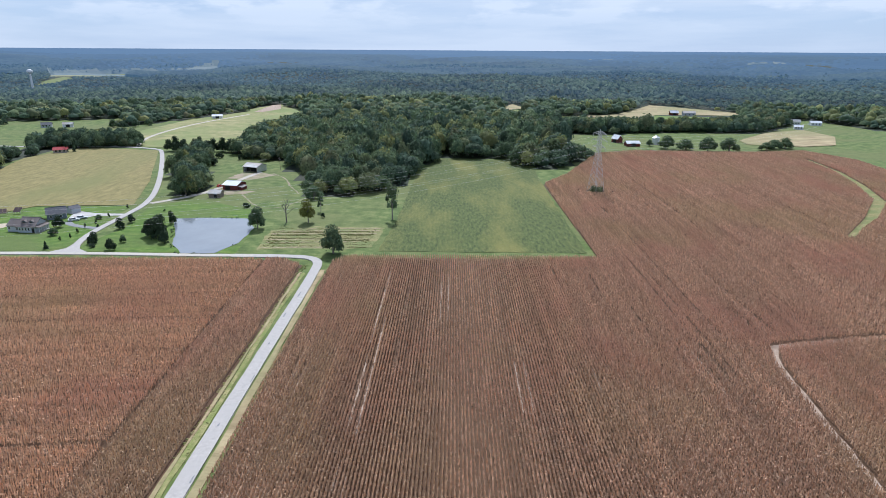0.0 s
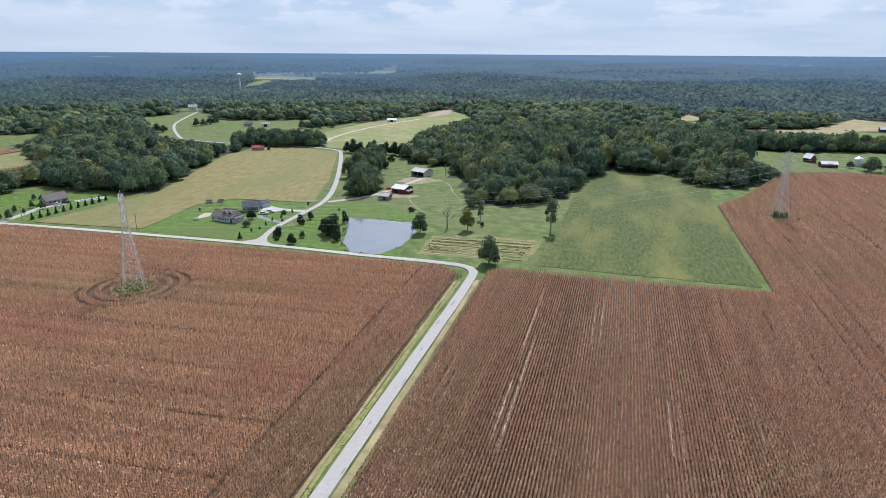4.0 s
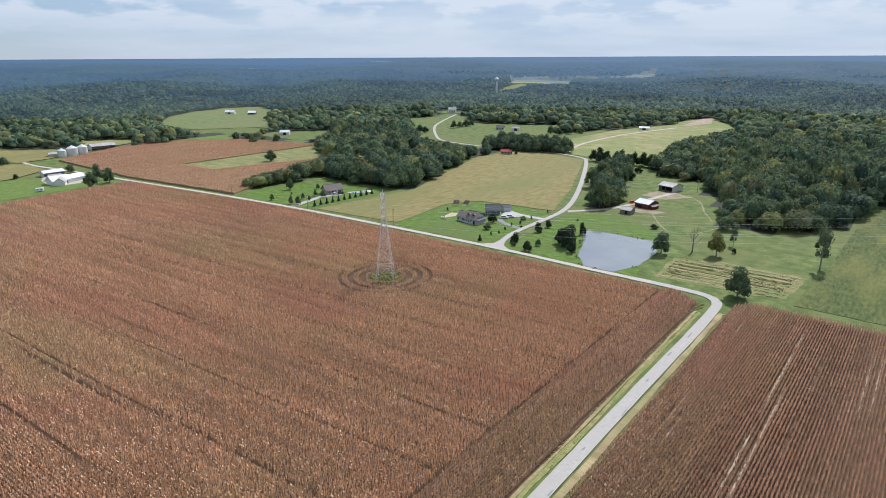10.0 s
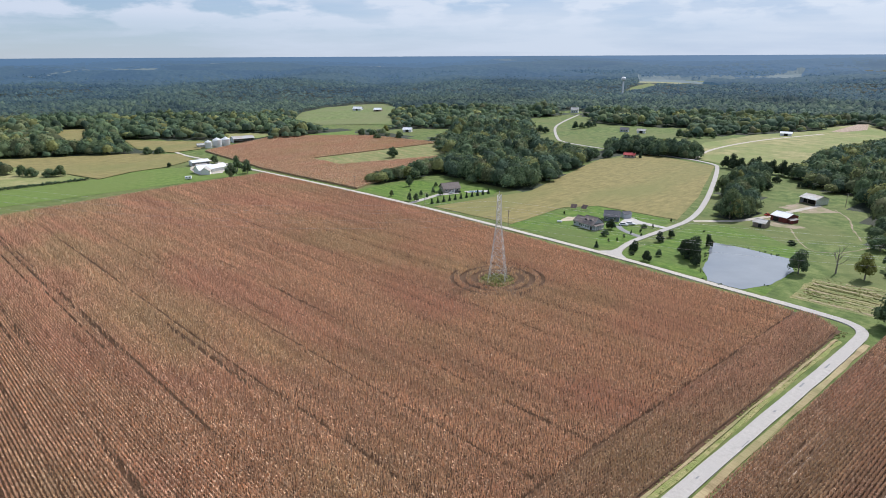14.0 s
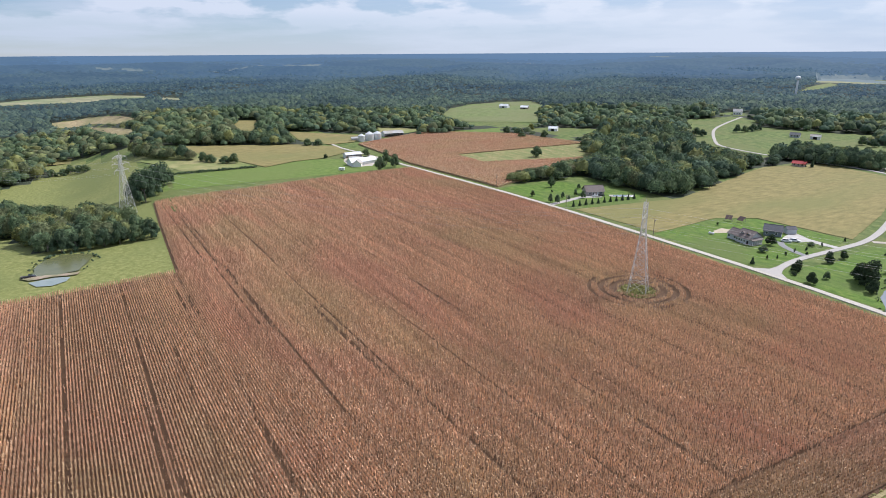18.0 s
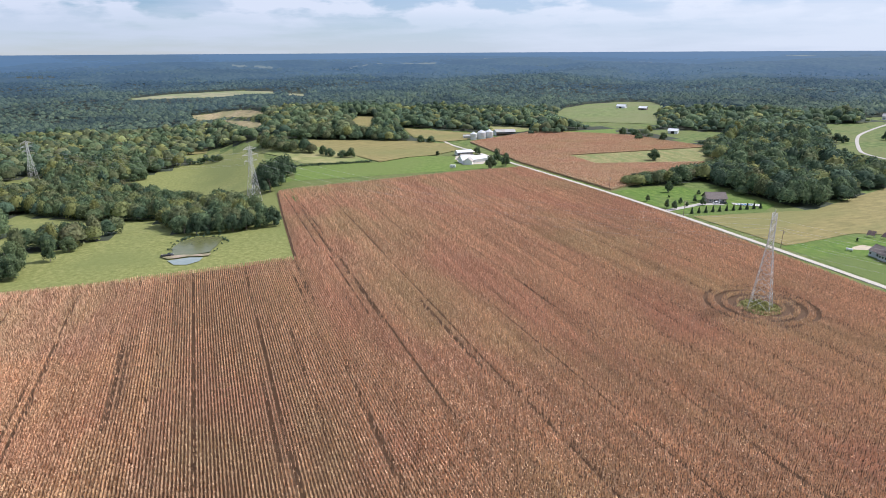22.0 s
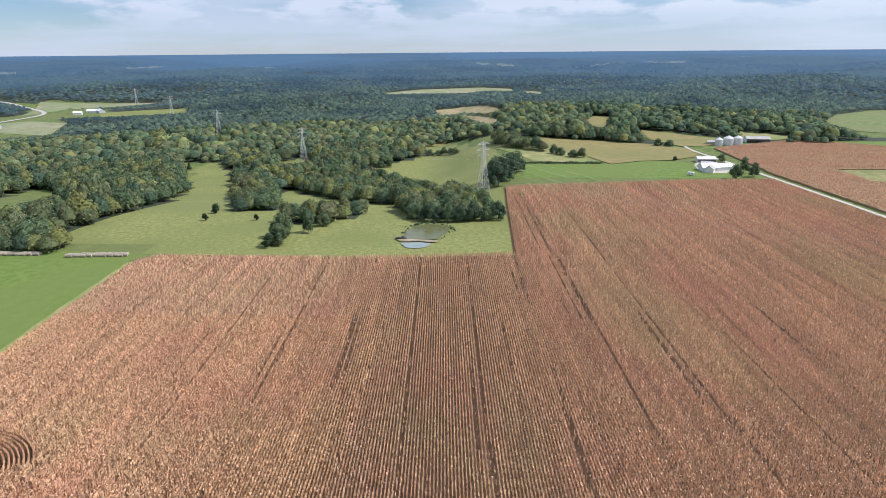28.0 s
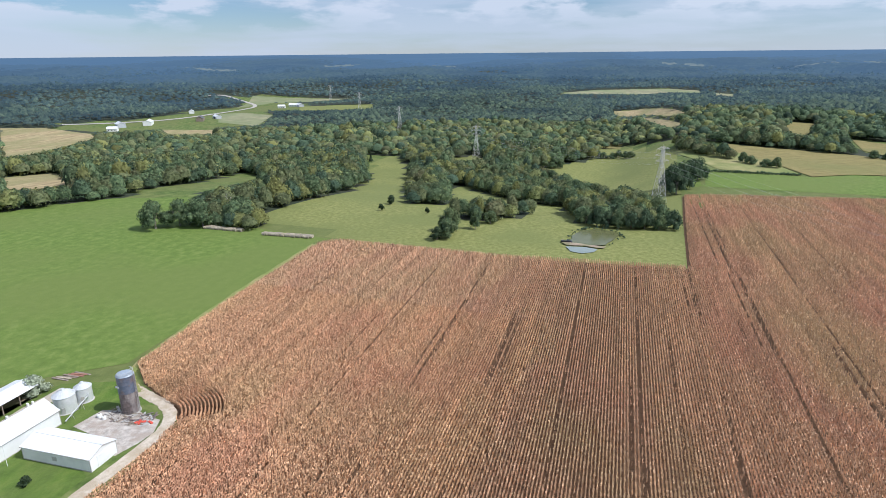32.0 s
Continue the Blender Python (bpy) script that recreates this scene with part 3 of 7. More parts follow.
for poly, mat, label in (
    ([(-878, 1370), (-926, 1486), (-962, 1622), (-901, 1560), (-874, 1450)], M_HILLGRASS, "green field on a far ridge"),
    ([(-237, 787), (-240, 886), (-230, 897), (-214, 833), (-226, 794)], M_SOIL, "bare brown patch at a meadow edge"),
    ([(-1479, -223), (-1655, -156), (-1702, -35), (-1652, 87), (-1590, 84), (-1554, -22), (-1493, -142), (-1451, -209)], M_FARFIELD, "long pale field on a far ridge"),
    ([(-1620, 112), (-1588, 155), (-1516, 150), (-1542, 112)], M_FARFIELD, "small pale field on a far ridge"),
    ([(-1158, -81), (-1182, -29), (-931, 35), (-927, 9), (-1054, -27), (-1074, -72)], M_TAN, "far tan field between woods"),
    ([(-1015, -27), (-822, 25), (-776, 21), (-820, 6), (-949, -18)], M_TAN, "small tan field between woods"),
    ([(-1152, -719), (-1188, -570), (-1113, -529), (-1050, -656)], M_PASTURE, "green field beside far houses"),
    ([(142, 761), (218, 795), (320, 975), (363, 900), (397, 826), (372, 793), (298, 807), (270, 795), (233, 732), (134, 721)], M_TAN, "far tan field between woods"),
    ([(243, 733), (270, 787), (312, 771), (354, 768), (342, 734), (274, 689), (234, 659), (223, 669)], M_HAY, "green field round a far farm"),
    ([(266, 554), (318, 610), (369, 636), (369, 582), (336, 527), (303, 517), (261, 528)], M_TAN, "tan stubble field behind the corn"),
    ([(-659, -924), (-689, -871), (-673, -766), (-644, -722), (-568, -696), (-514, -675), (-478, -680)], M_TAN, "tan field near far houses"),
    ([(-747, -706), (-772, -635), (-738, -598), (-702, -660)], M_TAN, "tan strip beside far houses"),
    ([(-948, -763), (-987, -739), (-970, -663), (-875, -620), (-837, -604), (-850, -686)], M_FARFIELD, "dull pasture beside the far road"),
    ([(-640, 480), (-736, 544), (-884, 668), (-1060, 770), (-1120, 740), (-1090, 650), (-938, 514), (-800, 425), (-700, 410)], M_HILLGRASS, "green hill pasture with barns"),
    ([(-790, -66), (-766, -40), (-732, -41), (-738, -62)], M_SOYGOLD, "small pale yellow field by a wood"),
    ([(-702, 285), (-664, 320), (-636, 309), (-629, 285), (-651, 267)], M_MEADOW, "pale field behind a barn"),
    ([(-620, 339), (-618, 405), (-579, 382), (-588, 328)], M_HAY, "green field beside far woods"),
    ([(-329, -473), (-378, -473), (-328, -397), (-303, -398), (-287, -414)], M_TAN, "tan field between woods"),
    ([(-1110, -850), (-1221, -898), (-1315, -950), (-1325, -850), (-1345, -700), (-1290, -750), (-1235, -845)], M_FARFIELD, "pale field by the far road"),
    ([(-726, 149), (-857, 174), (-866, 151), (-762, 124)], M_SOYGOLD, "small golden field on a hump in the woods"),
    ([(81, 873), (109, 986), (117, 881), (89, 839)], M_TAN, "small pale clearing in the woods"),
):
    sheet("field_far", poly, 0.4, mat, label, "field", 14)
RIDGE = [(-1017, 1647), (-891, 1648), (-999, 2238), (-847, 2420), (-960, 2767), (-1003, 2475), (-1137, 2309), (-1240, 2207), (-1248, 2045)]
sheet("field_far", [(-1017, 1647), (-891, 1648), (-960, 2000), (-1000, 2120), (-1200, 2110), (-1240, 2045)], 0.4, M_FARFIELD, "pale fields along a far ridge top", "field", 30)

sheet("waterway_grass", WATERWAY, 0.12, M_DRYGRASS, "winding dry green grass waterway in the corn", "grass", 15)
for tx, ty, tr in ((-156, 166, 7.0), (86, 338, 5.0)):
    sheet("grass_patch", [(tx + tr * math.cos(k * 0.52), ty + tr * math.sin(k * 0.52)) for k in range(12)], 0.1, M_VERGE, "round green grass patch under a pylon", "grass", 4, 0.5)
ribbon("verge_dry", [(-43.9, 20), (-43.6, 115), (-42.5, 208)], 1.5, 0.2, M_TAN, "strip of dry straw-coloured grass by the road", "verge", 0.3)
ribbon("verge_green", [(-49.9, 20), (-49.4, 150), (-48.8, 205)], 1.1, 0.16, M_VERGE, "green weedy road verge", "verge", 0.4)
ribbon("verge_dry", [(-51.0, 20), (-50.5, 150), (-49.9, 205)], 0.8, 0.24, M_TAN, "thin strip of dry grass along the corn", "verge", 0.35)

# tar-filled cracks and patches along the road
patch_rng = random.Random(12)
for _k in range(9):
    _y, _x = 42 + 17.5 * _k + patch_rng.uniform(-2, 2), patch_rng.choice((-0.9, -0.3, 0.5, 1.0))
    _x += -47 + 0.0115 * (_y - 40)
    _n = patch_rng.uniform(1.2, 4.5)
    _w = patch_rng.uniform(0.09, 0.26)
    sheet("road_patch", [(_x - _w, _y), (_x + _w, _y + 0.3), (_x + _w * 0.7, _y + _n), (_x - _w * 0.8, _y + _n - 0.4)], 0.348, M_TAR, "dark tar-filled crack in the pale road", "road patch", 4)

# far corn on the next farm
FAR_CORN = [(-450, 210), (-338, 222), (-346, 242), (-391, 356), (-398, 358), (-423, 263), (-468, 262), (-467, 406), (-565, 386), (-629, 313), (-572, 212)]
sheet("field_far_corn", FAR_CORN, 1.25, M_CORNFAR, "dense dry corn canopy beyond the side road", "field", 15, 0.4, skirt=1.3)
sheet("field_notch", FARSTRIP, 0.5, M_DRYGRASS, "strip of tall dry weeds in the far corn", "field", 12, 0.6, skirt=0.5)

ribbon("road_main", [(-47, -300), (-47, 60), (-46.5, 115), (-46, 150), (-45, 204), (-46, 222), (-66, 223.5), (-80, 223.5)], 3.4, 0.3, M_ASPHALT, "pale grey worn country road with patched cracks", wobble=0.08)
ribbon("road_side", [(-72, 223.5), (-96, 223.5), (-140, 225.5), (-200, 224), (-264, 222), (-331, 217),
                     (-409, 208), (-444, 204), (-525, 195), (-568, 188), (-620, 195)], 3.0, 0.305, M_CREAMROAD, "pale cream chip-sealed side road", wobble=0.12)
ribbon("road_lane", [(-141.5, 226), (-145.8, 233), (-148.6, 243), (-150.2, 255), (-150, 279), (-150.5, 310), (-168, 361), (-196, 429), (-214, 470), (-222, 485), (-257, 497), (-290, 495), (-330, 492), (-389, 501),
                     (-415, 526), (-470, 590), (-499, 636), (-553, 749)], 3.0, 0.3, M_ASPHALT, "pale grey lane leading to farms")
sheet("road_fork", [(-152, 226.3), (-148, 231), (-148.4, 238), (-150, 245), (-147.4, 245), (-145.3, 236), (-142, 230), (-137, 226.2), (-141, 225), (-147, 225)], 0.335, M_ASPHALT, "pale flared mouth of the lane at the fork", "road", 6)
ribbon("road_meadow", [(-245, 497), (-258, 530), (-265, 581), (-260, 665), (-235, 760)], 3.4, 0.32, M_GRAVEL, "pale gravel track across a meadow")
ribbon("driveway_barn", [(-149, 307), (-134, 323), (-127, 342), (-121, 375), (-117, 392)], 3.4, 0.12, M_GRAVEL, "gravel drive to the red barn")
ribbon("driveway_yard", [(-47, -105.5), (-77, -106.6), (-96, -106.1), (-103, -107.2), (-107.8, -110.6), (-110.9, -115.6), (-112.9, -123.6), (-115, -131)], 3.2, 0.1, M_SANDY,
       "pale dirt lane round the farmyard", wobble=0.25)
ribbon("road_town", [(-720, -878), (-746, -844), (-779, -814), (-843, -772), (-956, -770), (-1066, -791), (-1191, -847), (-1250, -940), (-1290, -1015), (-1263, -1041)], 8, 0.8, M_ASPHALT, "far pale road past houses")
sheet("pond", [(-125, 277), (-114, 279), (-91, 278), (-83, 262), (-83, 240), (-88, 226.5), (-101, 226), (-109, 238), (-113, 250), (-119, 264)], 0.12, M_WATER,
      "calm farm pond reflecting the pale sky", "pond", 10, 0.35)
STOCK = [(-284, -36), (-296, -36), (-308, -33), (-314, -26), (-312, -18), (-305, -14), (-294, -15.5), (-285, -19), (-282.5, -26)]
sheet("pond", STOCK, 0.45, M_MUDWATER, "muddy green stock pond in a pasture", "pond", 6, 0.8)
sheet("pond", [(-277.5, -36), (-279, -28), (-277, -22), (-272, -23), (-269, -28), (-270.5, -33.5)], 0.3, M_PALEWATER, "small pale silty overflow pond", "pond", 6, 0.5)


# ---- corn rows ----
def corn_cards(name, x, y, way, mat, label, rng, seg, half, tall):
    """Dry corn plants: each a leaning stalk blade and a spread pair of leaves, joined into one stuff mesh."""
    n, z = len(x), land(x, y)
    top = tall + rng.uniform(-0.3, 0.3, n)
    pts = np.empty((n, 6, 3))
    a = rng.uniform(0, 6.283, n)
    w = rng.uniform(0.4, 0.6, n) * seg * 0.8
    for k, s in ((0, -1), (1, 1)):
        pts[:, k] = np.stack([x + s * w * np.cos(a), y + s * w * np.sin(a), z + rng.uniform(0.4, 0.9, n)], 1)
    pts[:, 2] = np.stack([x + rng.uniform(-0.18, 0.18, n), y + rng.uniform(-0.18, 0.18, n), z + top], 1)
    b = way + rng.normal(0, 0.75, n)
    r = rng.uniform(0.75, 1.15, n) * half
    lean = rng.uniform(-0.2, 0.2, n)
    pts[:, 3] = np.stack([x - lean * np.sin(b), y + lean * np.cos(b), z + rng.uniform(0.9, 1.3, n) * tall / 2.0], 1)
    for k, s in ((4, -1), (5, 1)):
        pts[:, k] = np.stack([x + s * r * np.cos(b) + lean * np.sin(b), y + s * r * np.sin(b) - lean * np.cos(b), z + tall * rng.uniform(0.58, 0.84, n)], 1)
    ob = new(name, mesh_from(name, pts.reshape(-1, 3), np.arange(n * 6).reshape(-1, 3), mat))
    tagged(ob, label, "corn", kind="stuff")


def corn_rows(name, poly, angle, spacing, seg, half, holes, label, tall=2.15, gaps=(), rings=(), mat=None):
    """Rows of dry corn; angle: the rows' way against x, degrees. gaps: (across, from, to, width) in the rows' own axes."""
    mat = mat or M_CORN
    ca, sb = math.cos(radians(angle)), math.sin(radians(angle))
    P = np.array(poly)
    u, v = P[:, 0] * ca + P[:, 1] * sb, -P[:, 0] * sb + P[:, 1] * ca
    us, vs = np.arange(u.min(), u.max(), seg), np.arange(v.min(), v.max(), spacing)
    rng = np.random.default_rng(int(abs(angle) * 10 + len(poly) + spacing * 100))
    U, V = np.meshgrid(us, vs)
    U = U + rng.uniform(-0.3, 0.3, U.shape) * seg
    V = V + rng.uniform(-0.07, 0.07, V.shape) * spacing
    X, Y = U * ca - V * sb, U * sb + V * ca
    ok = inside(X, Y, poly)
    for h in holes:
        ok &= ~(np.hypot(X - h[0], Y - h[1]) < h[2]) if len(h) == 3 and not isinstance(h[0], tuple) else ~inside(X, Y, h)
    for at, a, b, wide in gaps:
        thin_out = 0.84 if wide > 0 else 0.68
        patchy = np.sin(U / 7.3 + at) + np.sin(U / 3.1 + 2 * at) > (-1.75 if wide > 0 else -1.2)
        ok &= ~((np.abs(V - at) < (0.48 if wide > 0.45 else 0.38)) & (U > a) & (U < b) & patchy & (rng.random(U.shape) < thin_out * np.clip(np.minimum(U - a, b - U) / 14, 0.1, 1)))
    for cx, cy, r0, r1 in rings:
        d = np.hypot(X - cx, Y - cy)
        ok &= ~((d > r0) & (d < r1) & (np.sin(np.arctan2(Y - cy, X - cx) * 2 + r0) > -0.97))
    corn_cards(name, X[ok], Y[ok], radians(angle), mat, label, rng, seg, half, tall)


# wheel lines of the planter every 19.65 m, worn bare in places: (across, from, to, width)
GAPS_A = [(43.5, -395, -258, 0.5), (47.6, -392, -254, 0.5), (45.6, -263, -176, 0.8), (48.6, -263, -178, 0.5), (68.7, -392, -120, 0.5), (69.5, -125, -80, 0.5), (66.0, -202, -135, 0.5),
          (87.2, -353, -257, 0.45), (88.5, -215, -66, 0.7), (93.4, -205, -163, 0.4), (27.5, -251, -204, 0.5), (30.2, -247, -202, 0.4), (30, -144, -99, 0.7), (10, -187, -104, 0.6), (8.0, -171, -104, 0.5),
          (-9.8, -246, -109, 0.4), (-27.5, -203, -143, 0.5), (-30, -203, -140, 0.5), (-49.2, -250, -132, 0.5), (-51.3, -190, -140, 0.4), (-69, -240, -150, 0.4), (-108.5, -220, -185, 0.5),
          (107.5, -92, -57, 0.7), (107.5, -210, -130, 0.4), (128, -282, -166, 0.6), (127.6, -150, -75, 0.4), (138, -271, -131, 0.5), (147, -300, -90, 0.4), (166.5, -260, -90, 0.4), (186, -240, -110, 0.4)]
gap_rng = random.Random(31)
for _k in range(-6, 11):
    _a = -430
    while _a < -66:
        _b = _a + gap_rng.uniform(40, 160)
        GAPS_A.append((10 + 19.65 * _k + gap_rng.choice((0, 0, 0.8)), _a, _b, gap_rng.choice((-0.4, -0.4, 0.4))))
        _a = _b + gap_rng.uniform(4, 30)
    for _j in range(2):
        _a = gap_rng.uniform(-400, -120)
        GAPS_A.append((10 + 19.65 * (_k + gap_rng.uniform(0.25, 0.75)), _a, _a + gap_rng.uniform(20, 70), -0.4))
GAPS_B = [(38.5, 191, 208, 0.5), (21.6, 150, 212, 0.55), (19.2, 108, 168, 0.55), (21.2, 108, 146, 0.55), (0.9, 165, 205, 0.5), (3.2, 165, 203, 0.5), (38.2, 125, 149, 0.5), (35.9, 123, 149, 0.5),
          (-16.4, 117, 141, 0.6), (-18.8, 117, 141, 0.6), (-35.5, 125, 138, 0.5), (21, 91, 100, 0.5), (18.9, 89, 96, 0.5), (-64, 126, 155, 0.6), (-66.5, 160, 230, 0.5), (-90, 156, 230, 0.5), (-75, 150, 320, 0.5),
          (-110, 190, 380, 0.5), (-140, 210, 420, 0.5), (-170, 260, 440, 0.5), (-200, 280, 450, 0.5), (24.5, 205, 216, 0.4), (-48, 180, 215, 0.4)]
SHADE_B = [(-55.2, 150, 184, 0.5), (-69.5, 118, 218, 0.6), (-67, 124, 160, 0.5), (-78, 228, 268, 0.5), (-86, 160, 184, 0.5), (-103.6, 150, 252, 0.6), (-101, 150, 205, 0.5), (-99.5, 262, 366, 0.5),
           (-110, 200, 312, 0.5), (-91, 150, 184, 0.5), (-36, 190, 217, 0.5), (-35.7, 124, 139, 0.6), (-124, 180, 340, 0.4), (-144, 200, 400, 0.4), (-164, 230, 430, 0.4), (-184, 240, 440, 0.4), (-5, 110, 200, -0.4), (14, 120, 210, -0.4)]
STRIP_B = [(124, 156.5), (106, 153.5), (88.6, 150), (84.8, 139), (79.4, 92), (80.7, 92), (86.4, 138.8), (90.2, 148.2), (106, 151.7), (124, 154.7)]
ARC = (-101, -115)
ARC_FAN = [ARC] + [(ARC[0] + 20.8 * math.cos(radians(q)), ARC[1] + 20.8 * math.sin(radians(q))) for q in range(116, 243, 6)]
HEAD_A = [(-51.5, -102), (-51.5, 212), (-60, 218), (-65.7, 218), (-65.7, -103)]
FIELD_B = [(-42.5, 55), (-40.5, 215), (-36, 221.5), (59.5, 221.5), (60, 290), (120, 290), (120, 55)]
FAR_B = [(60, 290), (60.5, 358), (79.5, 387), (117.5, 471), (152, 486), (204, 482), (245, 481), (287, 490), (302, 446), (297, 409), (309, 300), (309, 55), (120, 55), (120, 290)]
NEAR_A = [(-66.4, -30), (-66.4, 217), (-240, 217), (-240, -147.6), (-190, -144.6), (-190, -30)]
CLOSE_A = [(-66.4, -104), (-66.4, -30), (-190, -30), (-190, -144.6), (-174, -143.5), (-125, -138), (-117, -128), (-110, -112), (-104, -105), (-86, -103)]
FAR_A = [(-240, 217), (-264, 217), (-336, 211), (-429, 201), (-426, 144), (-414, 76), (-405, 18), (-346, 17), (-262, 17), (-254, -58), (-253.5, -141), (-246, -148), (-240, -147.6)]
RINGS_A = [(-156, 166, 7.8, 10.6), (-156, 166, 12.4, 14.8), (-156, 166, 17.0, 18.6)]
corn_rows("corn_field", NEAR_A, 3.3, 0.76, 0.42, 0.29, [(-156, 166, 7.0)], "tall dry brown corn standing in straight rows", gaps=GAPS_A, rings=RINGS_A)
corn_rows("corn_field", CLOSE_A, 3.3, 0.76, 0.25, 0.3, [ARC_FAN], "dry straw-brown corn beside the farmyard lane", gaps=GAPS_A, mat=M_CORN_C)
corn_rows("corn_field", FAR_A, 3.3, 0.76, 0.62, 0.36, [], "tall dry brown corn in the far part of the field", gaps=GAPS_A)
corn_rows("corn_field", HEAD_A, 89.0, 0.76, 0.42, 0.3, [], "dry corn rows along the road edge", mat=M_CORN_B, gaps=[(51 + k * 0.01, a, a + 9, 0.5) for k, a in enumerate((20, 95, 128, 175))])
corn_rows("corn_field", FIELD_B, 89.0, 0.76, 0.42, 0.32, [STRIP_B], "dry brown corn with bare wheel tracks beside the road", gaps=GAPS_B + SHADE_B, mat=M_CORN_B)
corn_rows("corn_field", FAR_B, 89.0, 0.76, 0.72, 0.4, [(86, 338, 5.0), WATERWAY, STRIP_B], "dry brown corn on a broad rise", gaps=GAPS_B + SHADE_B, mat=M_CORN_B, rings=[(86, 338, 9, 10)])
corn_rows("corn_field", [(-42.5, -59), (-42.5, 55), (70, 55), (70, -59)], 89.0, 0.76, 0.4, 0.34, [], "dry brown corn rows beside the road", mat=M_CORN_B)
corn_rows("corn_field", [(70, -59), (70, 55), (309, 55), (309, -59)], 89.0, 1.52, 1.2, 0.7, [], "dry brown corn far from the road", mat=M_CORN_B)


corn_rows("corn_field", FAR_CORN, 3.3, 1.1, 0.75, 0.55, [], "brown dry corn beyond the side road", mat=M_CORN_B, gaps=[(at, -640, -330, -0.7) for at in range(230, 430, 14)])


def corn_arcs():
    """Rows that bend round the end of the farmyard lane."""
    rng = np.random.default_rng(3)
    xs, ys = [], []
    for r in np.arange(10.6, 20.8, 0.92):
        a = np.arange(radians(117), radians(242), 0.15 / r)
        xs.append(ARC[0] + r * np.cos(a))
        ys.append(ARC[1] + r * np.sin(a))
    x, y = np.concatenate(xs), np.concatenate(ys)
    ok = inside(x, y, CORN_A)
    corn_cards("corn_field", x[ok], y[ok], 0.0, M_CORN_C, "dry corn rows curving round the lane end", rng, 0.3, 0.24, 1.9)


corn_arcs()
sheet("bare_strip", STRIP_B, 0.06, M_SOIL, "pale bare strip bending through the corn", "soil", 8, 0.3)


def wheel_tracks():
    """Pale bare strips between the rows, where nothing came up."""
    rng = np.random.default_rng(14)
    ca, sb = math.cos(radians(89.0)), math.sin(radians(89.0))
    pts, faces = [], []
    for at, a, b, wide in GAPS_B + [(-108, 190, 196, 0.6), (-92, 240, 247, 0.6)]:
        n = int((b - a) / 1.5)
        for k in range(n + 1):
            u = a + (b - a) * k / n
            for s in (-1, 1):
                v = at + s * (wide * 0.4 + rng.uniform(-0.12, 0.08)) * (1 if 0 < k < n else 0.4)
                pts.append((u * ca - v * sb, u * sb + v * ca, 0.07))
            if k:
                q = len(pts)
                faces.append((q - 4, q - 2, q - 1, q - 3))
    ob = new("bare_tracks", mesh_from("bare_tracks", pts, faces, M_SOIL))
    tagged(ob, "pale bare soil strips between corn rows", "soil", kind="stuff")


wheel_tracks()

# ---- woods ----
CORE = [(700, -740), (700, 600), (440, 640), (380, 655), (350, 650), (270, 600), (255, 614), (117, 591), (105, 527), (118, 490), (111, 458), (84, 416), (62, 410), (51, 431),
        (49, 447), (-3, 454), (-7, 429), (-17, 423), (-17, 378), (-24, 349), (-35, 337), (-50, 330), (-66, 326), (-76, 340), (-89, 395), (-100, 397), (-111, 438), (-126, 431),
        (-149, 455), (-165, 475), (-172, 516), (-190, 614), (-182, 745), (-174, 795), (-231, 904), (-256, 833), (-248, 800), (-282, 707), (-318, 633), (-353, 659), (-361, 718),
        (-396, 690), (-468, 668), (-520, 732), (-560, 744), (-563, 656), (-514, 599), (-422, 501), (-384, 487), (-306, 478), (-304, 440), (-258, 305), (-265, 292), (-297, 290), (-336, 296),
        (-343, 238), (-372, 250), (-404, 364), (-426, 370), (-470, 408), (-565, 390), (-603, 396)]
CORE2 = [(-603, 396), (-636, 384), (-592, 322), (-610, 288), (-640, 255), (-720, 190), (-700, 172), (-633, 166), (-605, 184), (-590, 190), (-599, 166), (-645, 70), (-700, 0), (-756, -39),
         (-731, -63), (-664, -58), (-620, -90), (-576, -114), (-545, -112), (-500, -150), (-468, -158), (-356, -122), (-355, -143), (-431, -179), (-537, -218), (-618, -261), (-622, -309),
         (-540, -270), (-485, -236), (-398, -213), (-339, -210), (-298, -208), (-277, -221), (-285, -248), (-316, -279), (-453, -323), (-490, -373), (-387, -336), (-294, -325),
         (-240, -360), (-200, -420), (-150, -740)]
OPEN = CORE + CORE2
